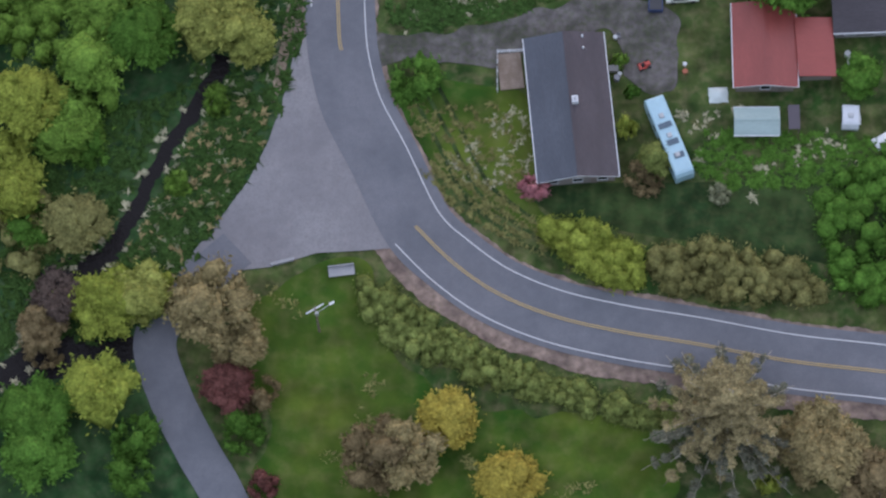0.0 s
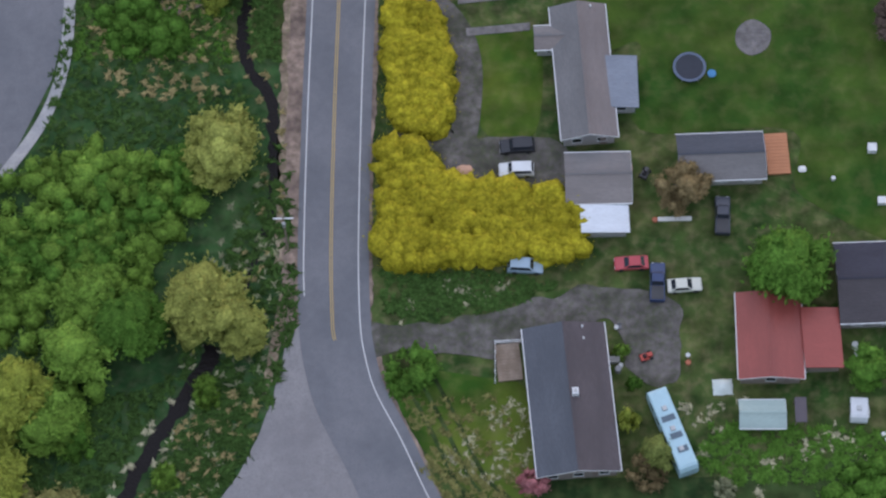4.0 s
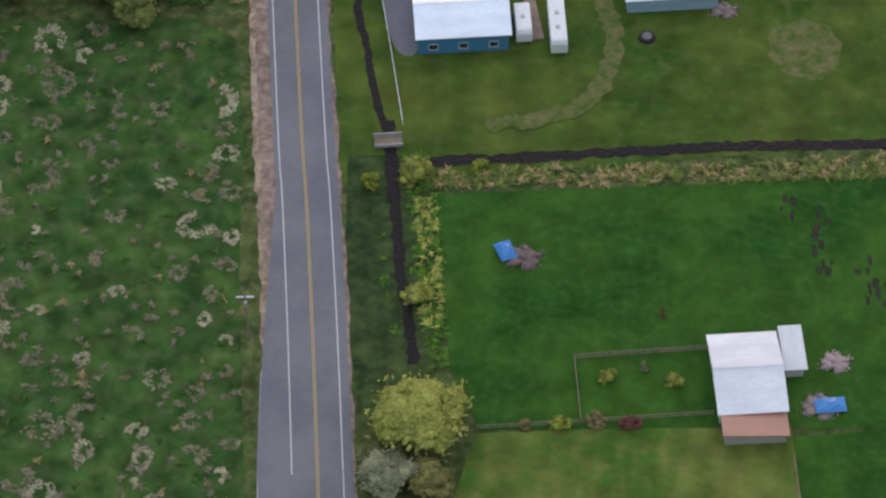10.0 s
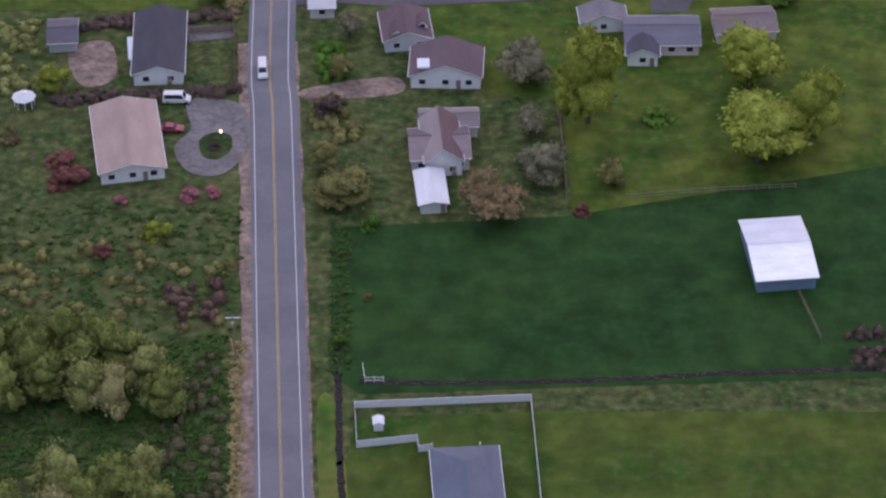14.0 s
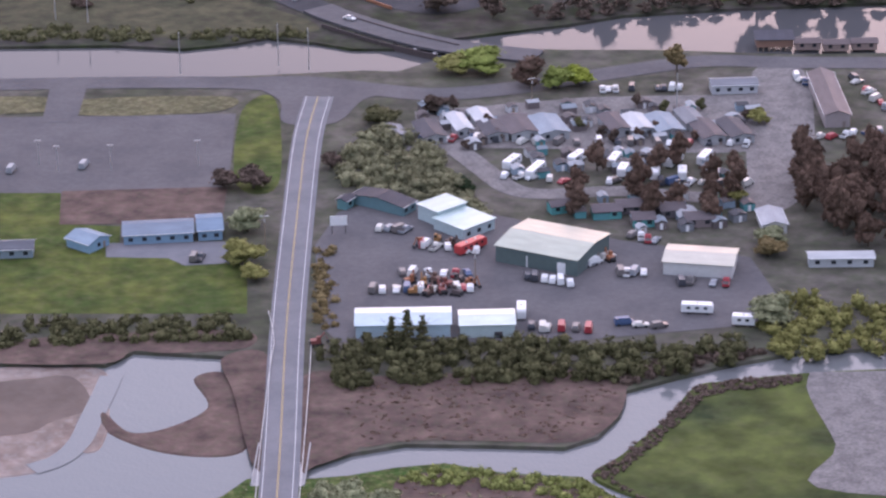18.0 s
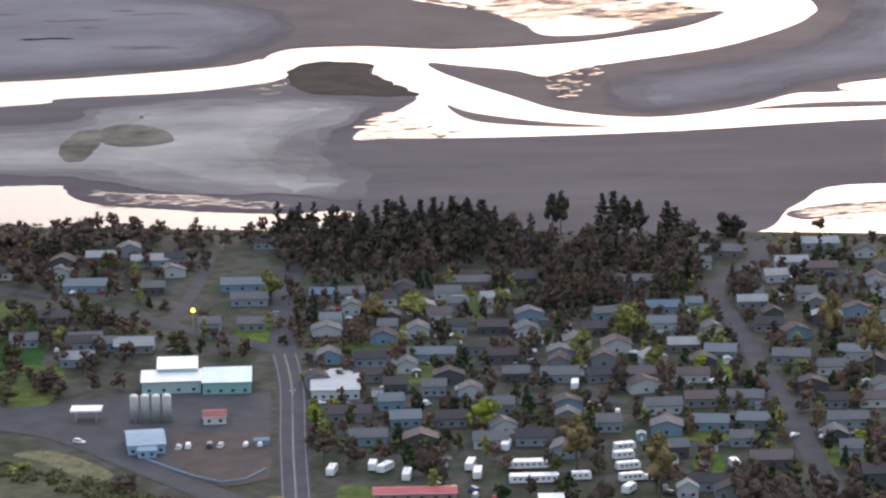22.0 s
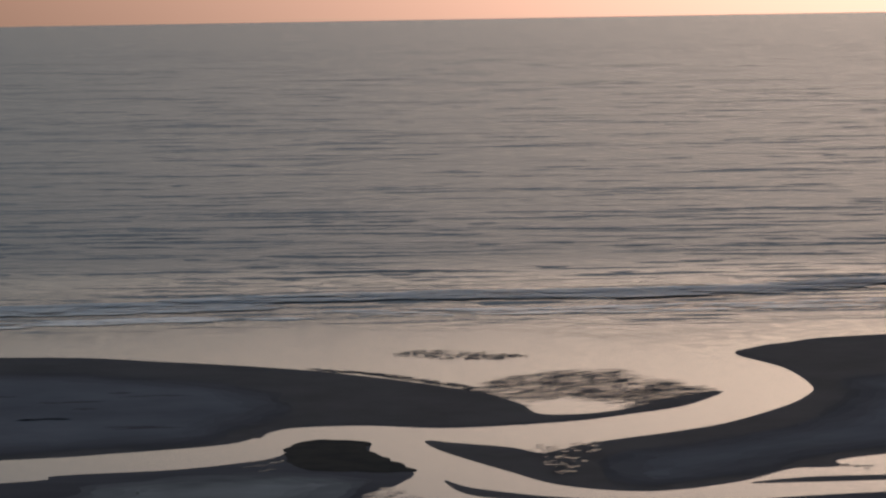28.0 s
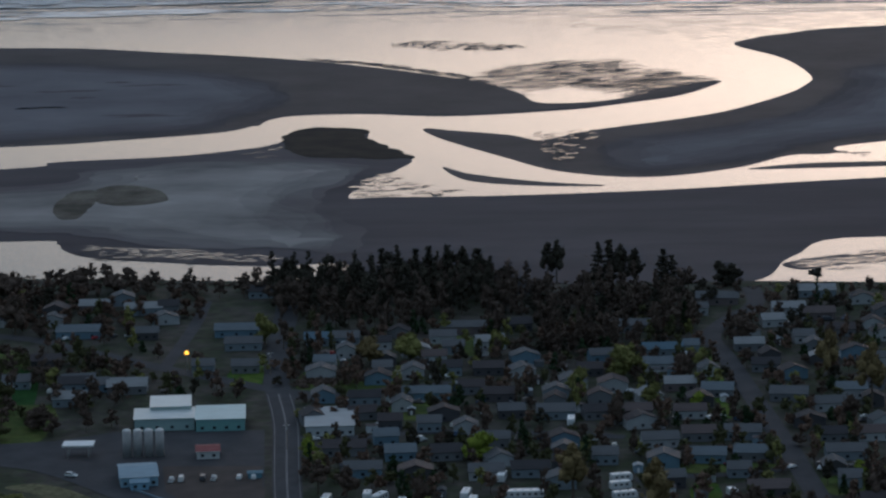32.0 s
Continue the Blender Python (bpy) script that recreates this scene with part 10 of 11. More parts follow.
# The highway bridge over the second arm.
ribbon("road", [(-34.2, 991.1), (-26.2, 980.9), (-6.8, 961.9), (10.1, 949.5), (30.4, 940.5), (39.5, 937.2)], 12.0, M["lot_asphalt"], 0.9, label="highway rising over the river bridge", thick=0.9)
span = [(-28, 976.7), (-8.7, 957.9), (10, 943.8)]
bridge = thing("highway_bridge", *span[1], 0, 0, "long low highway bridge with dark timber sides", "bridge")
for k in range(2):
    a, b = Vector((*span[k], 0)), Vector((*span[k + 1], 0))
    turn = math.degrees(math.atan2(b.y - a.y, b.x - a.x))
    o = Vector((*span[1], 0))
    # Added dark walls down to the water imitate shade and reflection under the deck.
    for s in (-6.2, 6.2):
        part("parapet", mesh_of("parapet", *box_data(0, (b - a).length, s - 0.2, s + 0.2, -0.95, 1.25), paint(0.075, 0.058, 0.058, 0.85)), bridge, "dark added side wall standing for the shade under the bridge", tuple(a - o), turn)
    for i in range(3):
        part("pier", mesh_of("pier", *box_data((b - a).length * (i + 0.5) / 3 - 0.5, (b - a).length * (i + 0.5) / 3 + 0.5, -5, 5, -1.6, 0.0), M["concrete"]), bridge, "", tuple(a - o), turn)
vehicle("car", (0.68, 0.69, 0.71), *(-23, 977.1, -40), "white car crossing the highway bridge").location.z = 0.97
for a in ((-54.3, 1009.3, -37), (-37.2, 1009.6, 56), (-126.8, 1107.2, -23), (-41.5, 1002.3, 56)):
    vehicle("suv", (0.66, 0.68, 0.70), *a, "white car driving on the highway")

# ---- the town ----
for off in (-4.6, -0.2, 0.2, 4.6):
    ribbon("street_line", [(-41.9, 1031.3), (-45.8, 1102.2), (-49.4, 1182.5), (-54.6, 1236)], 0.22, M["faded_line"], 0.075, off, label="worn pale lane line of the main street")
wall = thing("low_wall", -108.7, 1102.8, 0, 0, "low blue painted wall round the forecourt", "wall")
edge = [(-108.7, 1102.8), (-102.2, 1086.6), (-90.9, 1072.4), (-80.1, 1060.5), (-69.7, 1052.5), (-61.1, 1055.7), (-54.1, 1068.5)]
for a, b in zip(edge, edge[1:]):
    part("panel", mesh_of("panel", *box_data(0, math.dist(a, b) - 0.3, -0.2, 0.2, 0, 0.9), paint(0.17, 0.24, 0.31, 0.7)), wall, "", (a[0] - edge[0][0], a[1] - edge[0][1], 0), math.degrees(math.atan2(b[1] - a[1], b[0] - a[0])))
house(-99.6, 1088.6, 7.5, 6.5, 8, roofing(0.26, 0.36, 0.46), None, paint(0.26, 0.42, 0.58), "x", 3.0, 0.9, windows=1, label="low blue annex with a pale blue roof", name="annex", category="annex", gutter=False, south_only=True)
house(-57.6, 1101.5, 6.0, 4.5, 3, roofing(0.16, 0.24, 0.30), None, paint(0.16, 0.30, 0.40), "x", 2.2, 0.5, windows=0, label="small blue storage box beside the street", name="shed", category="shed", gutter=False, south_only=True)
area("traffic_island", [(-53.4, 1031.7), (-46.6, 1034.9), (-44.9, 1020.6), (-47.4, 1017.3)], M["verge_grass"], 0.2, 0.2, label="grassy traffic island at the junction")
area("verge", [(-150, 1093), (-137, 1082), (-118.3, 1058.0), (-110, 1066), (-127, 1090), (-140, 1098)], M["verge_grass"], 0.03, label="dull grass verge beside the highway")
house(-96.6, 1200.6, 16.8, 20.0, 4, roofing(0.60, 0.63, 0.63, True), None, paint(0.42, 0.50, 0.50), "x", 6.5, 0.3, "flat", windows=0, label="tall middle block of the store with a white flat roof", name="store", category="store", south_only=True)
house(-98, 1185.8, 24.6, 19.4, 4, roofing(0.52, 0.56, 0.57, True), None, paint(0.34, 0.45, 0.46), "x", 5.0, 0.3, "flat", windows=3, label="store with a white flat roof and teal front", name="store", category="store", south_only=True)
house(-75.6, 1186.1, 20.2, 24.7, 3, roofing(0.36, 0.50, 0.54, True), None, paint(0.22, 0.40, 0.40), "x", 5.0, 0.3, "flat", windows=3, label="store with a pale blue flat roof and teal front", name="store", category="store", south_only=True)
house(-31.8, 1178.9, 20.0, 33.5, 2, roofing(0.46, 0.47, 0.49), None, paint(0.50, 0.52, 0.54), "x", 4.2, 0.3, "flat", windows=5, label="white flat-roofed building on the main street", name="store", category="store", south_only=True)
house(-77.4, 1135.2, 9.6, 11.4, 5, roofing(0.26, 0.09, 0.09), None, paint(0.6, 0.6, 0.6), "x", 3.2, 0.9, windows=2, label="small white building with a dark red roof", name="shop", category="shop", south_only=True)
house(-101.2, 1100.7, 14.7, 21.2, 8, roofing(0.34, 0.42, 0.50), None, paint(0.30, 0.44, 0.56), "x", 4.0, 1.6, windows=3, label="blue building with a pale blue roof", name="shop", category="shop", south_only=True)
house(0.2, 1030.2, 30.1, 9.2, 1, roofing(0.46, 0.13, 0.13), None, paint(0.40, 0.20, 0.19), "x", 3.2, 1.0, windows=5, label="long low building with a red roof", name="motel", category="motel", south_only=True)
house(48, 1012.5, 9.2, 17.1, 1, roofing(0.62, 0.64, 0.66, True), None, paint(0.46, 0.16, 0.12), "y", 4.0, 0.3, "flat", windows=1, label="store with a white roof and red side", name="store", category="store", south_only=True)
for i in range(4):
    silo = thing("silo", *(-108.4, 1135.8), 0, 0, "tall pale concrete silo beside the blue building", "silo", "silos")
    silo.location.x += 4.2 * i
    part("shell", mesh_of("shell", *cylinder_data(1.7, 1.7, 0, 10.5, 14), M["concrete"], True), silo)
    part("cap", mesh_of("cap", *cylinder_data(1.75, 0.9, 10.5, 11.1, 14), M["steel"]), silo)
canopy = thing("canopy", *(-127.3, 1138.6), 0, 0, "white fuel-station canopy on four posts", "canopy")
box("roof", -6, 6, -4, 4, 4.6, 5.2, M["white_paint"], canopy)
for sx in (-4, 4):
    for sy in (-2.5, 2.5):
        box("post", sx - 0.15, sx + 0.15, sy - 0.15, sy + 0.15, 0, 4.6, M["steel"], canopy)
glow = thing("street_lamp", *(-96.2, 1284.5), 0, 0, "lit street lamp with a warm yellow glow", "street lamp")
part("pole", mesh_of("pole", *cylinder_data(0.12, 0.08, 0, 7.4, 8), M["steel"]), glow)
part("lit_head", mesh_of("lit_head", *cylinder_data(0.9, 0.7, 7.4, 8.6, 12), plain("lamp_light", (1.0, 0.45, 0.03), 0.5, emit=3.0)), glow, "glowing yellow lamp head")
TOWN = [
    [((-24.8, 1135.2), 15, 10, 0, "n", "g"), ((-3.5, 1126.7), 11, 10, 3, "b", "s"), ((-17.3, 1101.8), 13, 9, 0, "g", "s"), ((13.9, 1125.6), 11, 10, 5, "d", "g"), ((28.6, 1095.1), 12, 9, 0, "g", "w"), ((45.1, 1097.9), 13, 9, 0, "d", "b"), ((74, 1114.7), 9, 9, 0, "g", "b"), ((96.6, 1138.9), 13, 9, 4, "g", "w"), ((112.6, 1113.8), 13, 9, -6, "b", "s"), ((130.7, 1115.9), 14, 9, -8, "b", "g"), ((130.1, 1064.6), 14, 10, 0, "p", "n"), ((165.2, 1115.3), 14, 9, 0, "g", "b"), ((104.3, 1036.5), 13, 8, 0, "d", "b"), ((111.3, 1025.9), 10, 7, 0, "d", "g")],
    [((7.9, 1169.7), 9, 8, 0, "g", "b"), ((22.2, 1163.6), 9, 8, 0, "g", "w"), ((41, 1190.1), 10, 8, 4, "g", "d"), ((58.8, 1188.1), 14, 10, 0, "g", "b"), ((74.8, 1186.1), 10, 9, 8, "d", "g"), ((90.8, 1186.8), 12, 9, 0, "p", "n"), ((112.3, 1183.7), 12, 8, 0, "p", "w"), ((127.3, 1220.7), 12, 10, -10, "b", "g"), ((129.8, 1148.3), 13, 9, -6, "g", "b"), ((112.4, 1147.8), 12, 9, 0, "p", "g"), ((169.5, 1193.2), 12, 9, 4, "g", "w"), ((180.2, 1143.4), 12, 9, 0, "p", "w"), ((-7.5, 1174.1), 9, 8, 0, "n", "d"), ((-18.3, 1217.5), 12, 8, 0, "d", "b"), ((163.8, 1142), 10, 8, 0, "d", "g")],
    [((-11.5, 1270.7), 8, 9, 0, "g", "g"), ((1.6, 1263.8), 9, 10, 0, "g", "w"), ((17.7, 1268.7), 9, 9, 0, "d", "b"), ((33.8, 1268.6), 12, 9, 0, "n", "d"), ((48, 1262.6), 10, 9, 6, "g", "w"), ((60.5, 1223.3), 10, 8, 0, "g", "b"), ((7, 1223.2), 18, 8, 0, "b", "s"), ((108, 1270.4), 14, 9, 0, "b", "w"), ((155.6, 1211.4), 14, 10, -10, "g", "g"), ((112.6, 1233), 12, 9, 0, "w", "p"), ((25.8, 1233.2), 10, 8, 0, "n", "g"), ((36.8, 1219.4), 13, 8, 0, "n", "n"), ((76.8, 1262.6), 10, 8, 0, "n", "d"), ((152.3, 1265.3), 11, 9, -8, "d", "g"), ((190.8, 1228.6), 11, 9, 0, "n", "g")],
    [((-41.6, 1333.5), 10, 9, 0, "s", "b"), ((-28.4, 1334.8), 11, 9, 0, "g", "b"), ((-27.8, 1306.7), 8, 8, 0, "g", "w"), ((15, 1333.6), 11, 9, 0, "g", "w"), ((25, 1352.8), 18, 8, 0, "g", "p"), ((19.3, 1309.6), 9, 8, 0, "g", "b"), ((50.1, 1358), 10, 9, 10, "d", "d"), ((98.8, 1349.8), 20, 9, 0, "g", "g"), ((110.8, 1299), 16, 9, 0, "s", "b"), ((149.5, 1306.6), 12, 8, 0, "w", "g"), ((122.8, 1302.2), 8, 7, 0, "b", "b"), ((176.2, 1383.3), 14, 9, 0, "w", "w"), ((194.6, 1423.3), 16, 10, 0, "w", "b"), ((188.3, 1370.7), 14, 9, 0, "p", "p"), ((213.7, 1404.5), 10, 9, 0, "d", "w"), ((193.3, 1333.7), 12, 9, 0, "n", "g"), ((145.8, 1409.8), 18, 11, -6, "g", "p")],
    [((-149.5, 1417.3), 13, 9, 0, "w", "p"), ((-125.7, 1408.3), 16, 9, 6, "w", "b"), ((-150.9, 1359), 18, 11, 0, "b", "s"), ((-78.6, 1356.2), 18, 10, 0, "b", "s"), ((-74, 1327), 15, 9, 0, "g", "b"), ((-119.2, 1352.2), 10, 8, 0, "g", "d"), ((-88.7, 1280.1), 9, 9, 0, "g", "b"), ((-70.6, 1280.9), 11, 9, 0, "g", "g"), ((-166.1, 1257.8), 10, 8, 0, "g", "b"), ((-140.3, 1258), 13, 9, 8, "g", "s"), ((-117.8, 1248.7), 14, 7, 0, "w", "w"), ((-139.8, 1225.7), 12, 8, 0, "w", "w"), ((-71.8, 1444.1), 11, 9, 0, "d", "b"), ((-113.8, 1409.8), 9, 8, 0, "d", "g"), ((59.5, 1438.9), 14, 10, 0, "d", "g"), ((96.4, 1026.6), 7, 5, 0, "w", "w"), ((89.5, 1436.6), 11, 9, 0, "d", "g")],
]
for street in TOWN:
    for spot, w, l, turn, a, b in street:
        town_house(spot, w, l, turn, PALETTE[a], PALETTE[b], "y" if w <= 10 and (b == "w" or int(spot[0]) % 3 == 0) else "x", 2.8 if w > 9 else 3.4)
PARKED = (((41.3, 1064.9), 2, 17.0), ((43.1, 1047), 2, 18.0), ((59.6, 1049.3), 4, 8.0), ((20.5, 1066.1), 80, 9.0), ((22.9, 1055.3), 85, 9.0), ((78.1, 1085.8), 15, 8.0), ((77, 1074.8), 15, 8.0), ((77.7, 1061), 15, 9.0), ((78, 1046.9), 15, 9.0), ((76.2, 1033.2), 60, 6.5), ((-10.6, 1064.1), 60, 8.0), ((-2.7, 1054.4), 85, 9.0), ((-15.2, 1066.5), 85, 6.5), ((4.9, 1170.1), 85, 8.0), ((34.2, 1089.9), 80, 8.0), ((64.3, 1174.8), 85, 8.0), ((-30, 1061.7), 80, 8.0), ((116.6, 1061.5), 100, 6.5), ((25.5, 1014.1), 160, 8.0), ((95, 1010.1), 90, 6.5))
for spot, turn, long in PARKED:
    camper(*spot, turn, long, 4.4 if long > 12 else 2.9, 3.2, label="long white mobile home in the town" if long > 12 else "white camper parked in the town", name="mobile_home" if long > 12 else "camper", group="mobile homes of the town" if long > 12 else "campers of the town")
park([(-92.2, 1097.7), (-56.1, 1099.2)], 6, 88, 4, "cars on the gravel lot", ("van", "suv", "pickup"), tones=3)
for k, (a, b) in enumerate(([(-42, 1153.5), (21.6, 1156.1)], [(-21.2, 1177.4), (28.6, 1169)], [(37.2, 1155.1), (81.2, 1145.7)], [(-40.8, 1221.2), (10.9, 1219.6)], [(20.2, 1213.5), (81, 1213.1)], [(78.5, 1137.7), (121.3, 1103.5)], [(101.9, 1182.3), (135.5, 1175.8)], [(-17.9, 1269.1), (64.5, 1258.5)], [(-43.6, 1311.6), (21.7, 1306.9)], [(168.5, 1361.7), (216.6, 1369.6)], [(152.3, 1183.4), (187.2, 1172.4)], [(-152, 1249.2), (-103.4, 1241.2)], [(-158.6, 1352.1), (-112.5, 1357.6)], [(9.5, 1044.9), (33.2, 1023.3)], [(78.9, 1047.8), (100.8, 1019.4)], [(138.3, 1102.5), (176.5, 1100.1)])):
    park((a, b), 5, 20 + 50 * (k % 3), 60, "cars in the town", wild=4.0)

# Trees of the town, and the rest of its houses between the known ones.
TOWN_AREA = [(-194.4, 1388.6), (-149.1, 1288.2), (-102.3, 1227.2), (-45.2, 1214.2), (-39.7, 1054.7), (33.2, 1023.3), (165.5, 1015.7), (227.6, 1428.7), (161.9, 1421.4), (122.8, 1376.6), (43.3, 1359.6), (-50.5, 1366.5), (-62.4, 1282.1), (-93.1, 1264.5), (-144.5, 1420.4), (-205.8, 1475.2)]
STREETS = [q for pts in (
    [(-40.3, 998.9), (-41.9, 1031.3), (-45.8, 1102.2), (-49.4, 1182.5), (-55.4, 1245.5)], [(-359, 1412.5), (-191.1, 1363.3), (-148.5, 1329.6), (-107.3, 1290.3), (-75.9, 1261.3), (-50.9, 1240.5), (-22.2, 1232.9)], [(-43.5, 1160.5), (-16.6, 1160.6), (1.4, 1165.3), (21.7, 1166.5), (41.8, 1162.8), (61.9, 1159.8), (84.0, 1152.0)], [(-106.9, 1285.1), (-102.9, 1331.4), (-98.9, 1386.7), (-98.0, 1434.3)],
    [(148.7, 1020.7), (147.7, 1051.5), (145.3, 1126.2), (141.3, 1220.5), (138.2, 1288.6), (135.3, 1330.8), (143.6, 1363.4), (158.3, 1391.2), (164.9, 1414.7), (165.5, 1446.4)]) for q in curve_xy(pts)]
WOOD = [(-64, 1384), (-64, 1444), (-9, 1453), (62, 1447), (135, 1429), (132, 1336), (91, 1297), (56, 1289), (17, 1356), (-22, 1358)]
taken = [row[0] for street in TOWN for row in street] + [row[0] for row in PARKED]
more = random.Random(3)
for q in scatter([(-45.7, 1377.6), (223.9, 1404.4), (169.5, 1042.4), (34.9, 1078.9), (-7.1, 1096.2), (-37.9, 1129)], 220, 91, 13.0) + scatter([(-211.9, 1437.7), (-107.2, 1429.7), (-101.7, 1315.7), (-136.7, 1339.6), (-203.5, 1377.8)], 14, 92, 12.0):
    if all(math.dist(q, o) > 16.5 for o in taken) and all(math.dist(q, o) > 10 for o in STREETS) and not inside(q, WOOD):
        taken.append(q)
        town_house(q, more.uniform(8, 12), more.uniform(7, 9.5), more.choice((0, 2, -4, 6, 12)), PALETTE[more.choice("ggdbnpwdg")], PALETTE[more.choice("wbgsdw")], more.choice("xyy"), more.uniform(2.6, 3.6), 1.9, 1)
rng = random.Random(78)
for q in scatter([(-38, 1060), (30, 1030), (165, 1030), (170, 1330), (-40, 1330)], 130, 434, 7.0):
    near = min(math.dist(q, o) for o in taken)
    if 8.0 < near < 15.0 and all(math.dist(q, o) > 7 for o in STREETS) and rng.random() < 0.75:
        tone, word = rng.choice((((0.62, 0.63, 0.66), "white"), ((0.62, 0.63, 0.66), "white"), ((0.16, 0.17, 0.19), "grey"), ((0.10, 0.085, 0.085), "dark brown"), ((0.24, 0.32, 0.40), "pale blue")))
        shed = small_shed(q, rng.uniform(2.6, 4.6), rng.uniform(3.0, 6.0), rng.choice((0, 90)) + rng.uniform(-8, 8), tone, rng.choice(((0.40, 0.42, 0.45), (0.09, 0.09, 0.10), (0.13, 0.11, 0.11))), f"small {word} garden shed between the houses", rng.uniform(2.1, 2.9))
        shed["group"] = "garden sheds of the town"
mass = {}
for k, q in enumerate(scatter(TOWN_AREA, 1150, 81, 4.6)):
    col = ("dark", "twig", "moss", "dark", "conifer", "twig", "shore", "olive", "dark", "moss", "twig")[k % 11]
    if any(math.dist(q, o) < 6 for o in STREETS) or any(math.dist(q, o) < 7.5 for o in taken) or any(abs(q[0] - o[0]) < 7 and 0 < o[1] - q[1] < 15 for o in taken):
        continue
    mass.setdefault(col, []).append((*q, 4.0 + (q[0] * 3) % 7 + (4 if k % 7 == 0 else 0), 2.2 + (q[1] * 7) % 1.8, "spire" if col == "conifer" else "round"))
for col, items in mass.items():
    grove("town_trees", items, col, f"{LOOK[col]} trees crowding between the town's houses", 140)
for spot, h, r, col, shp in (((59.0, 1060.1), 20.7, 7.2, "brown", "pine"), ((86.2, 1024.3), 24.1, 7.4, "brown", "pine"), ((-33.2, 1076.2), 12.5, 5.2, "dark", "pine"), ((-22.5, 1064.8), 12.8, 5.2, "dark", "pine"), ((4.3, 1054.8), 12.3, 4.3, "dark", "round"), ((7.0, 986.9), 8.7, 6.9, "dark", "round"), ((25.6, 979.5), 11.5, 5.0, "dark", "round"), ((31.2, 1022.7), 7.2, 2.6, "conifer", "round"),
                             ((64.1, 998.2), 16.4, 5.5, "dark", "round"), ((116.7, 992.8), 21.7, 7.7, "dark", "pine"), ((127.8, 996.2), 18.7, 7.0, "dark", "round"), ((142.2, 997.9), 16.4, 5.9, "dark", "pine"), ((150.6, 996.9), 16.2, 5.8, "dark", "round"), ((167.7, 1046.8), 14.4, 5.1, "dark", "pine"), ((115.0, 1022.6), 12.0, 4.6, "dark", "round"), ((26.9, 1120.0), 12.2, 6.7, "lime", "round"),
                             ((90.5, 1251.2), 15.5, 7.5, "olive", "round"), ((0.3, 1292.9), 12.9, 7.4, "olive", "round"), ((-17.0, 1288.0), 13.8, 6.4, "brown", "round"), ((38.9, 1300.5), 13.0, 5.0, "olive", "round"), ((147.8, 1316.0), 15.2, 6.9, "dark", "round"), ((69.6, 1220.6), 14.1, 4.7, "olive", "round"), ((98.6, 1200.6), 11.6, 4.6, "olive", "round"), ((132.7, 1159.4), 10.4, 2.7, "conifer", "round"),
                             ((136.8, 1107.0), 12.1, 4.3, "moss", "round"), ((185.7, 1186.2), 27.7, 6.9, "brown", "pine"), ((175.8, 1241.7), 21.7, 6.0, "brown", "pine"), ((173.1, 1161.2), 13.6, 4.5, "dark", "round"), ((-64.8, 1334.1), 14.8, 5.6, "olive", "round"), ((-90.8, 1284.4), 8.3, 4.4, "dark", "round"), ((-168.3, 1304.5), 6.0, 2.7, "dark", "round"), ((-180.7, 1364.2), 18.1, 7.8, "dark", "pine"),
                             ((-168.3, 1357.8), 10.3, 3.9, "dark", "round"), ((-161.2, 1451.5), 15.4, 8.5, "dark", "round"), ((-144.1, 1460.3), 9.9, 6.9, "dark", "round"), ((-196.6, 1447.9), 13.1, 8.2, "dark", "round"), ((-167.8, 1222.4), 11.7, 4.7, "moss", "round"), ((-152.0, 1258.7), 8.6, 4.3, "olive", "round"), ((-147.8, 1181.4), 10.0, 5.7, "dark", "round"), ((-128.0, 1258.6), 7.2, 3.1, "moss", "round"),
                             ((-161.7, 1165.4), 8.0, 4.5, "moss", "round"), ((-38.1, 1125.6), 9.6, 3.3, "lime", "round"), ((117.0, 1199.4), 7.0, 3.0, "lime", "round"), ((166.5, 1082.7), 7.6, 3.2, "lime", "round"), ((67.3, 1059.6), 8.3, 3.1, "dark", "round"), ((116.1, 1255.3), 11.2, 4.4, "dark", "round"), ((124.6, 1269.4), 9.8, 3.7, "olive", "round"), ((82.5, 1172.9), 12.7, 3.8, "dark", "round")):
    tree(col, spot, h, r, shp)
hedge("hedge", [(-49.7, 1272.3), (-8.2, 1274.4), (-10.4, 1253), (-46.3, 1245.8)], "dark", 3.0, 60, 500, 82, 2.4, 0.6, "dark hedge along the street", cell=12)
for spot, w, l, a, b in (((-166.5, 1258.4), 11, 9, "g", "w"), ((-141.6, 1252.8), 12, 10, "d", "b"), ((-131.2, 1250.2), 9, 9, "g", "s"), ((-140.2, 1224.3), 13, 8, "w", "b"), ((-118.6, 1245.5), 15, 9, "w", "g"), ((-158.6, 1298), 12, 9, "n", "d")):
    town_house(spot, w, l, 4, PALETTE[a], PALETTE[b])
grove("town_trees", [(*q, 6 + (q[0] * 3) % 6, 3.4 + (q[1] * 5) % 1.4, "round") for q in scatter([(-192.8, 1302.1), (-171, 1326.9), (-122.2, 1292.2), (-122.4, 1267.2), (-114.1, 1228.4), (-112.4, 1183.6), (-142, 1164.2), (-174.9, 1174.6)], 46, 181, 6.0)], "dark", "bare dark trees round the houses beside the store", 200)
grove("town_trees", [(*q, 5 + (q[0] * 3) % 5, 3.4 + (q[1] * 5) % 1.4, "round") for q in scatter([(-215.8, 1465.3), (-172.3, 1475), (-150.2, 1422.7), (-91.8, 1443.2), (-88.8, 1394.2), (-124.9, 1350.9), (-176.4, 1371.5), (-203.7, 1379.1)], 50, 182, 6.0)], "twig", "reddish brown trees along the highway", 200)
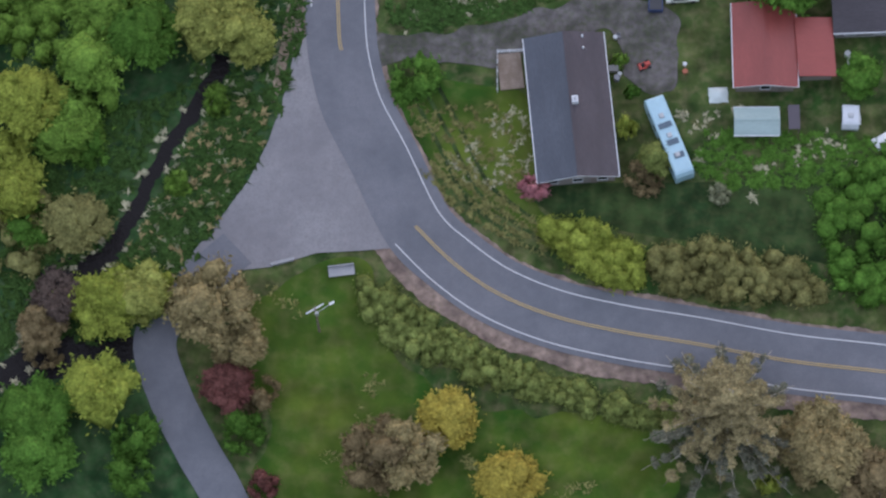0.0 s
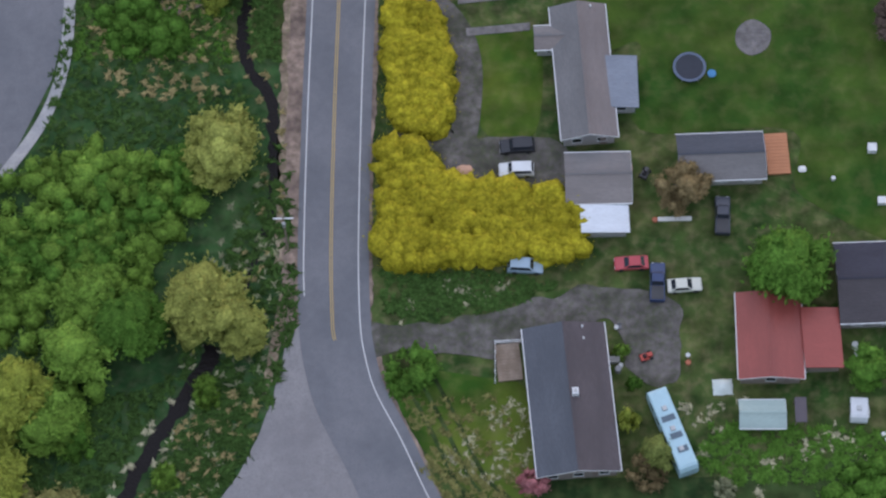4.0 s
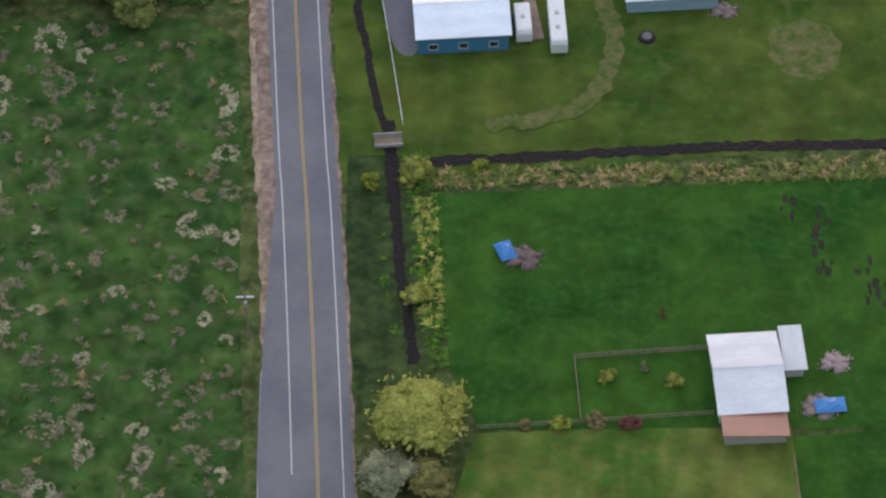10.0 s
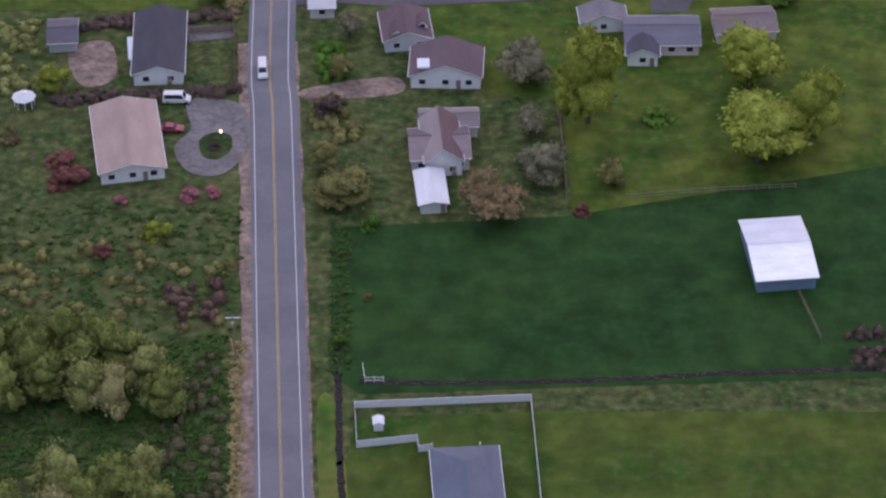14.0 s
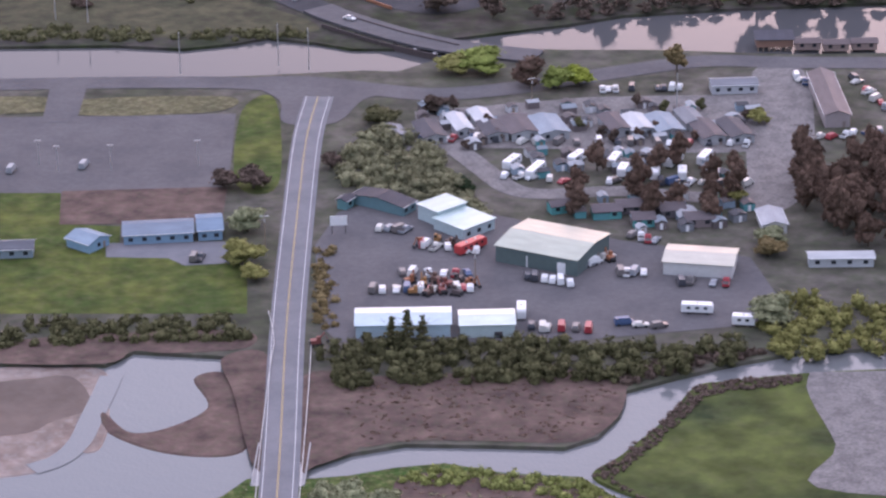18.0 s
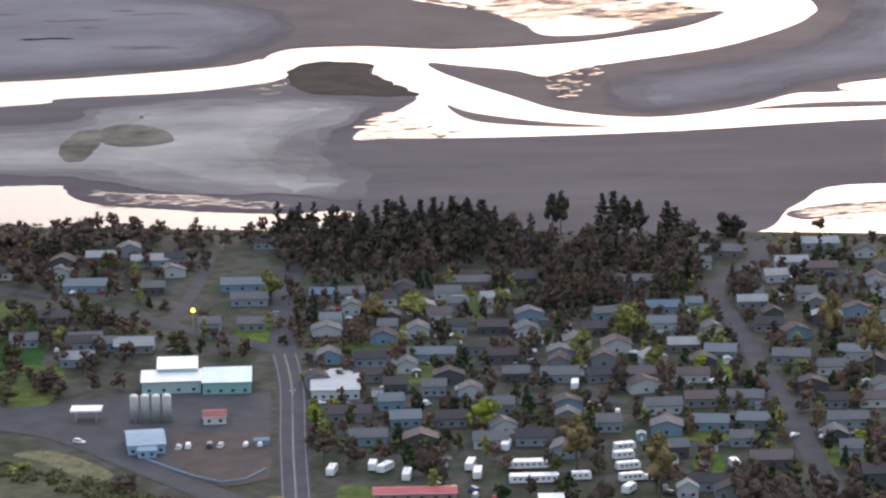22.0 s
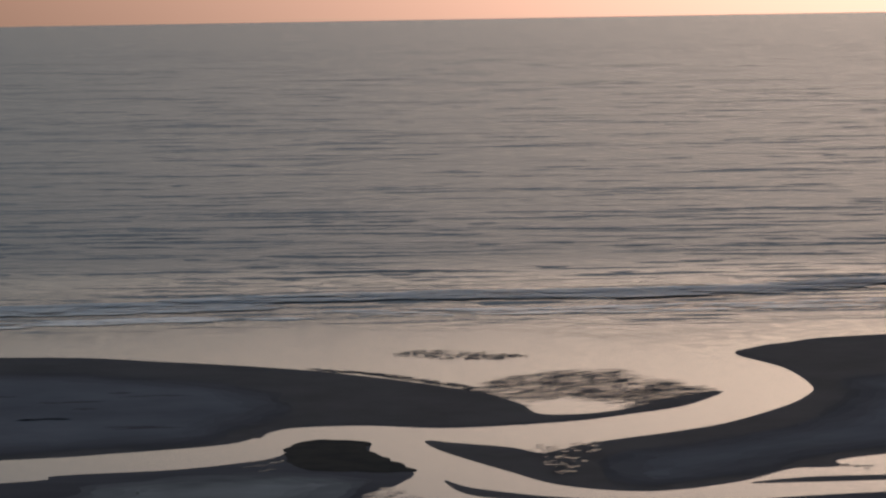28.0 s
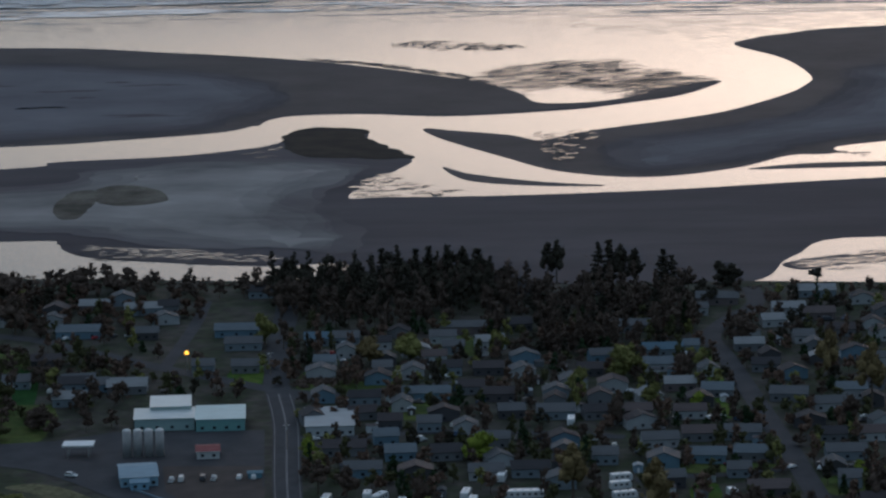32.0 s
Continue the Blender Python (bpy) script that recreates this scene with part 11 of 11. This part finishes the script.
grove("town_trees", [(*q, 5 + (q[0] * 3) % 4, 3.0 + (q[1] * 5) % 1.4, "round") for q in scatter([(-194.3, 1312.6), (-154.4, 1315.1), (-122.2, 1292.2), (-128.7, 1257.8), (-124.2, 1210.8), (-176.7, 1187.6)], 16, 183, 6.0)], "moss", "mossy green trees round the houses beside the store", 200)
# The dark stand of conifers along the shore, and the loose trees beside it.
stand = [(*q, 13 + (q[0] * 5) % 7, 4.2 + k % 2, "spire" if k % 4 == 0 else "round") for k, q in enumerate(scatter([(-68, 1467), (-26.1, 1468.9), (-12.2, 1478.3), (38.3, 1474.3), (45.1, 1418.1), (36.2, 1388.9), (-24.9, 1393.4), (-62.7, 1408.2)], 105, 83, 5.0))]
grove("shore_conifers", stand, "shore", "dark dense stand of tall conifers along the shore", 220)
for spot, h, r, shp in (((-13.4, 1457.6), 20, 5.0, "spire"), ((-5.9, 1453.2), 22, 5.0, "spire"), ((3.2, 1456.3), 20, 5.0, "spire"), ((9.6, 1450.7), 22, 5.2, "spire"), ((18.5, 1455.1), 21, 5.0, "spire"), ((26.2, 1452), 21, 5.0, "spire"), ((33.7, 1453.9), 20, 5.0, "spire"), ((-60, 1476.8), 11, 6.0, "round"), ((-51.6, 1478.8), 10, 5.0, "round"), ((68.2, 1464.1), 20, 5.0, "pine"), ((72.3, 1462.5), 21, 4.6, "pine"),
                       ((92, 1451.9), 22, 5.4, "spire"), ((97.1, 1449), 24, 5.4, "spire"), ((102.4, 1444.8), 22, 5.4, "pine"), ((108.9, 1440.5), 20, 6.0, "pine"), ((122.8, 1441.9), 20, 5.6, "spire"), ((126.5, 1436.6), 18, 5.6, "spire"), ((152.8, 1453.6), 12, 6.0, "round"), ((157.1, 1446.8), 12, 5.0, "round"), ((46.5, 1465.8), 9, 4.0, "round"), ((200.3, 1466.7), 5, 4.0, "round"), ((-26.1, 1467.6), 10, 5.0, "round"), ((-37.3, 1468.5), 11, 5.0, "round")):
    tree("shore", spot, h, r, "pine" if shp == "spire" and h % 2 else shp, "conifers along the shore")
open_wood = [q for q in scatter(WOOD, 150, 184, 5.0) if all(math.dist(q, o) > 9 for o in taken)]
grove("shore_wood", [(*q, 11 + (q[0] * 3) % 9, 3.4 + (q[1] * 5) % 1.4, "spire" if k % 5 == 0 else "round") for k, q in enumerate(open_wood)], "dark", "tall dark brown wood behind the shore", 260)
for k, pts in enumerate(([(-223.8, 1483.1), (-154.7, 1497.5), (-121.7, 1475.1), (-68.4, 1477.5), (-66.2, 1426.6), (-119.2, 1443), (-147.5, 1451.5), (-212.2, 1401.6)], [(40.3, 1443.3), (141.4, 1435.4), (144.3, 1380.8), (68.7, 1346.6), (38.1, 1360)])):
    grove("shore_trees", [(*q, 6 + (q[0] * 3) % 5, 4.2, "round") for q in scatter(pts, 60, 84 + k, 5.0)], ("dark", "shore")[k], "dark bushy trees along the shore")
tufts("shore_scrub", [(-239.9, 1515.1), (-66.1, 1487.8), (46.7, 1471), (165.9, 1459), (231, 1451.3), (228.5, 1434.9), (46.1, 1453), (-65.2, 1466.8), (-236.2, 1490.7)], "dark", 420, 86, 1.8, "dark scrub along the shore", 2, 0.8, 1.6)
grove("river_trees", [(*q, 3 + (q[0] * 3) % 3, 3.6, "round") for q in scatter([(31.5, 979.8), (62.8, 990.5), (90.9, 1001.6), (163.9, 1007.4), (209.8, 1008.2), (206.3, 989.3), (161, 987.3), (108.8, 983.8), (69.8, 978.4), (50.3, 970.9)], 60, 95, 5.0)], "dark", "dark trees overhanging the river bank")
# Scrub on the river meadow.
hedge("thicket", [(-155.2, 1086.5), (-127.8, 1067), (-103.6, 1051.8), (-80.7, 1017.1), (-69.9, 1003.7), (-79.3, 997.9), (-107.9, 1031.7), (-152.4, 1064.9)], "moss", 2.6, 100, 1000, 87, 1.8, 0.45, "brown and olive scrub beside the highway", "scrub", cell=9)
hedge("thicket", [(-141.3, 979.5), (-83, 970.5), (-41, 968.4), (-33.2, 962.1), (-63.3, 959.5), (-139.2, 963.3)], "moss", 1.6, 90, 700, 88, 1.8, 0.45, "dark scrub on the river bank", "scrub", "stuff", cell=9)
for spot, h, r, col in (((-103.1, 1046.7), 6, 5.0, "dark"), ((-79.6, 1017.3), 6, 6.0, "dark"), ((-87.1, 1024.1), 5, 4.0, "dark"), ((-104.3, 1015.2), 4, 5.0, "olive"), ((-116.5, 999.9), 4, 5.0, "dark"), ((-144.9, 1071.8), 3.5, 6.0, "olive"), ((-72, 1007.1), 4, 4.0, "dark"), ((-49.3, 1026.8), 1.2, 3.0, "dark")):
    tree(col, spot, h, r, "shrub" if h <= 4 else "round")
rail = thing("red_barrier", *(-18.8, 1000.9), 0, 0, "reddish brown timber barrier beside the highway", "barrier")
pts = [(-29, 1014.3), (-18.8, 1000.9), (-8.9, 989.8)]
for a, b in zip(pts, pts[1:]):
    turn = math.degrees(math.atan2(b[1] - a[1], b[0] - a[0]))
    part("beam", mesh_of("beam", *box_data(0, math.dist(a, b), -0.2, 0.2, 0, 1.1), paint(0.30, 0.13, 0.07, 0.8)), rail, "", (a[0] - pts[1][0], a[1] - pts[1][1], 0), turn)


# ---- surf ----
def slivers(name, line, count, long, wide, material, z, seed, label, lean=0.0, step=7):
    """Countless thin streaks with pointed ends, lying side by side: ripple bars, weed or broken foam."""
    rng = random.Random(seed)
    v, f = [], []
    for x, y in scatter(line, count, seed):
        L, W = long * rng.uniform(0.35, 1.3), wide * rng.uniform(0.4, 1.3)
        bow, tilt, n0 = rng.uniform(-0.12, 0.12), lean + rng.uniform(-0.04, 0.04), len(v)
        for i in range(step):
            u = 2 * i / (step - 1) - 1
            half = 0.5 * W * (1 - u * u) ** 0.6 * rng.uniform(0.55, 1.25) + 0.02
            mid = y + bow * L * u * u + tilt * L * u * 0.5 + 0.2 * W * rng.uniform(-1, 1)
            h = z(mid) if callable(z) else z
            lift = h + 0.004 * (n0 // (2 * step))
            v += [(x + 0.5 * L * u, mid - half, lift), (x + 0.5 * L * u, mid + half, lift)]
        f += [(n0 + 2 * i, n0 + 2 * i + 2, n0 + 2 * i + 3, n0 + 2 * i + 1) for i in range(step - 1)]
    return tagged(new(name, mesh_of(name, v, f, material)), label, "", "", "stuff")


area("shallows", [(-665.5, 2490.5), (-442.3, 2545.3), (-356.3, 2613.2), (-212.8, 2654.5), (-14, 2671), (133.2, 2612.3), (190.7, 2528.1), (233.8, 2481.7), (286.7, 2537.5), (371.8, 2565.6), (347.4, 2396.2), (310.8, 2199.1), (216.5, 2013.7), (26.7, 1986.7), (-122.2, 1980.4), (-544.1, 2031.8)], M["river"], -1.4, 0, label="calm bright shallows before the spit", kind="structure")
FOAM = (([(-208.2, 2944), (-70.9, 2962.9), (67.9, 2965.5), (206.6, 2962.6), (318, 2964.7), (474.3, 3010), (464.8, 2949.1), (312.8, 2916.1), (202.5, 2903.5), (66.7, 2916.9), (-69.8, 2914.4), (-205.6, 2906.6)], 170, 130, 10), ([(-446.3, 2881.3), (-396.8, 2913.7), (-261.3, 2921.5), (-151.6, 2912.9), (-148.4, 2850.6), (-254.9, 2848.8), (-387, 2841.3), (-435.4, 2810.5)], 90, 110, 9),
        ([(-428, 2762.1), (-380.4, 2791.8), (-277.6, 2808.3), (-119.8, 2806.1), (-118.6, 2776.9), (-273.8, 2769.5), (-373.9, 2744), (-422.2, 2724.5)], 46, 90, 8), ([(-68.5, 2857.1), (144.6, 2835.6), (306.2, 2853.6), (452.3, 2869.7), (442.8, 2809.1), (299.8, 2793.7), (141.8, 2781.3), (-67.3, 2807)], 60, 80, 8))
for k, (pts, n, long, wide) in enumerate(FOAM):
    slivers("foam", pts, n, long, wide, M["foam"], lambda y: sea_height(y) + 0.5, 300 + k, "broken lines of bluish white foam on the waves")
BARS = (([(43.4, 2273.5), (75.3, 2335.8), (121, 2371.1), (164.8, 2361.2), (201.8, 2277.4), (224.2, 2235.5), (186.4, 2197), (147.6, 2172), (113.6, 2225.6), (83, 2192.8)], 460, 26, 2.5, 0.3), ([(-17.9, 2495.8), (5.6, 2527.8), (57.3, 2507.9), (98.2, 2470.5), (69.7, 2448.1), (14.7, 2460.2)], 190, 8, 3.2, 0.2), ([(-76.2, 2414.3), (-12.5, 2362.3), (43.7, 2286.6), (81.9, 2163), (71.1, 2206.6), (30.8, 2285.1), (-30.3, 2364.9), (-84.9, 2404.8)], 150, 13, 3.5, -0.2),
        ([(75, 1979.8), (120.2, 1989.2), (128.2, 1968.3), (119, 1909.7), (93.7, 1834.8), (81.8, 1879.9)], 110, 6, 2.4, 0.2), ([(-178.1, 1581.9), (-138.2, 1570.1), (-71.6, 1540.2), (-74, 1529.8), (-124.1, 1540.6), (-166.2, 1553.9)], 120, 9, 1.6, 0.0), ([(199.7, 1518.9), (246.5, 1545.4), (241.8, 1514.9), (214.1, 1497.9)], 40, 14, 1.6, 0.3),
        ([(155.7, 2170.9), (196.2, 2214.2), (228.1, 2241.3), (193, 2177.9), (158, 2147)], 40, 18, 4, 0.1), ([(247.1, 1871.2), (273.3, 1881.7), (294.9, 1865.6), (269.5, 1855.2)], 14, 9, 3, 0.0))
for k, (pts, n, long, wide, lean) in enumerate(BARS):
    slivers("ripple_bars", pts, n, long, wide, M["wet_sand"], (-1.36, -1.36, -1.36, -0.34, -0.86, -0.86, -1.35, -0.84)[k], 320 + k, "thin dark ripple bars of wet sand in the shallows", lean)
GLEAMS = (([(74.3, 1962.7), (101.5, 1989), (119.6, 1979.2), (120.5, 1933), (98.2, 1855.9), (89.8, 1861.2), (83.3, 1914)], 50, 7, 2.2, -0.38), ([(-37.2, 1736.8), (-28.7, 1779.6), (-12.2, 1819.4), (4.8, 1790.3), (31.1, 1752.9), (11.2, 1735.5), (-15, 1734.4)], 70, 14, 4.0, -0.36), ([(-107, 1906.7), (-83.1, 1933.9), (-75.2, 1916.7), (-84.6, 1886.1), (-102.2, 1883.7)], 10, 9, 1.2, -0.36), ([(-156.9, 1903.6), (-91.1, 1951.5), (-83.4, 1941), (-142.5, 1901.9)], 12, 16, 1.4, -0.36),
          ([(192, 1503), (245.6, 1539.2), (240.8, 1508.8), (203.5, 1482.7)], 24, 16, 2.0, -0.36))
for k, (pts, n, long, wide, z) in enumerate(GLEAMS):
    slivers("wet_gleam", pts, n, long, wide, M["river"], z + 0.01 * k, 340 + k, "thin puddles of bright water left on the sand", 0.1)
area("sandbank", [(191.6, 1510.2), (218.4, 1527.5), (244.5, 1531.1), (284.1, 1538.1), (280.2, 1516.6), (241.6, 1512.8), (215, 1503.3), (196.8, 1494.7)], M["beach"], -0.7, 0.2, label="low wet sandbar in the lagoon", flare=2)
area("sandbank", [(-183.5, 1598.6), (-159, 1601), (-118.2, 1580.5), (-72.5, 1559.8), (-57.1, 1544.2), (-83.1, 1537.4), (-124.3, 1544.6), (-160.7, 1557.6), (-177.3, 1575.2)], M["beach"], -0.7, 0.2, label="low rippled sandbar in the lagoon", flare=2)
slivers("wet_gleam", [(-181, 1595), (-117.8, 1575.6), (-60.1, 1546), (-83.2, 1539), (-154.7, 1557)], 150, 8, 1.5, M["river"], -0.66, 351, "thin puddles of bright water left on the sand", 0.0)
slivers("wet_gleam", [(193.4, 1513), (244.2, 1529.5), (283.5, 1535), (280.8, 1519.6), (200, 1497.3)], 60, 14, 1.6, M["river"], -0.66, 352, "thin puddles of bright water left on the sand", 0.1)


def wave_trains(name, y0, y1, gap, wide, fill, seed, label, near, far):
    """Row behind row of long low crests, each a ridge with a steeper face towards the beach; near, far: their heights."""
    rng = random.Random(seed)
    v, f, y = [], [], y0
    while y < y1:
        x, edge, w = -0.19 * y, 0.19 * y, (y - y0) / (y1 - y0)
        while x < edge:
            L = rng.uniform(25, 130) * rng.choice((1, 1, 2.6))
            if rng.random() < fill:
                H, n0, step, own = (near + (far - near) * w) * rng.uniform(0.25, 1.3), len(v), max(5, int(L / 11)), rng.uniform(-0.4, 0.4) * gap
                for i in range(step):
                    u = 2 * i / (step - 1) - 1
                    px = x + 0.5 * L * (1 + u)
                    mid = y + own - 0.03 * px + 9 * noise.noise(Vector((px * 0.006, y * 0.02, 0))) + 2.2 * noise.noise(Vector((px * 0.05, y * 0.1, 4)))
                    h, half = H * (1 - u * u) * rng.uniform(0.7, 1.15), wide * (1 - 0.8 * u * u)
                    v += [(px, mid - half, sea_height(mid - half) - 0.03), (px, mid, sea_height(mid) + h), (px, mid + 1.7 * half, sea_height(mid + 1.7 * half) - 0.03)]
                for i in range(step - 1):
                    f += [(n0 + 3 * i + j, n0 + 3 * i + 3 + j, n0 + 3 * i + 4 + j, n0 + 3 * i + 1 + j) for j in (0, 1)]
            x += L * rng.uniform(0.6, 1.2)
        y += gap * rng.uniform(0.6, 1.4)
    return tagged(new(name, mesh_of(name, v, f, M["sea"], True)), label, "waves", "", "stuff")


wave_trains("wave_crests", 2700, 3010, 12.0, 1.7, 0.5, 71, "long dark crests of small waves rolling in", 0.5, 0.55)
wave_trains("wave_crests", 3010, 3400, 9.0, 1.5, 0.5, 74, "long dark crests of small waves rolling in", 0.6, 0.5)
wave_trains("wave_crests", 3400, 4600, 11.0, 1.5, 0.42, 72, "long dark crests of small waves far out", 0.45, 0.15)
wave_trains("breakers", 2770, 2980, 42.0, 3.0, 0.9, 75, "long breaking crests before the beach", 0.8, 0.9)
wave_trains("ripples", 2560, 2720, 22.0, 4.0, 0.4, 73, "low ripples running over the shallows", 0.15, 0.6)
slivers("sand_streaks", [(-480, 2300), (-130, 2280), (-110, 2080), (-300, 1990), (-480, 1990)], 26, 50, 9, M["beach"], -0.36, 355, "faint damp streaks on the spit", 0.05)
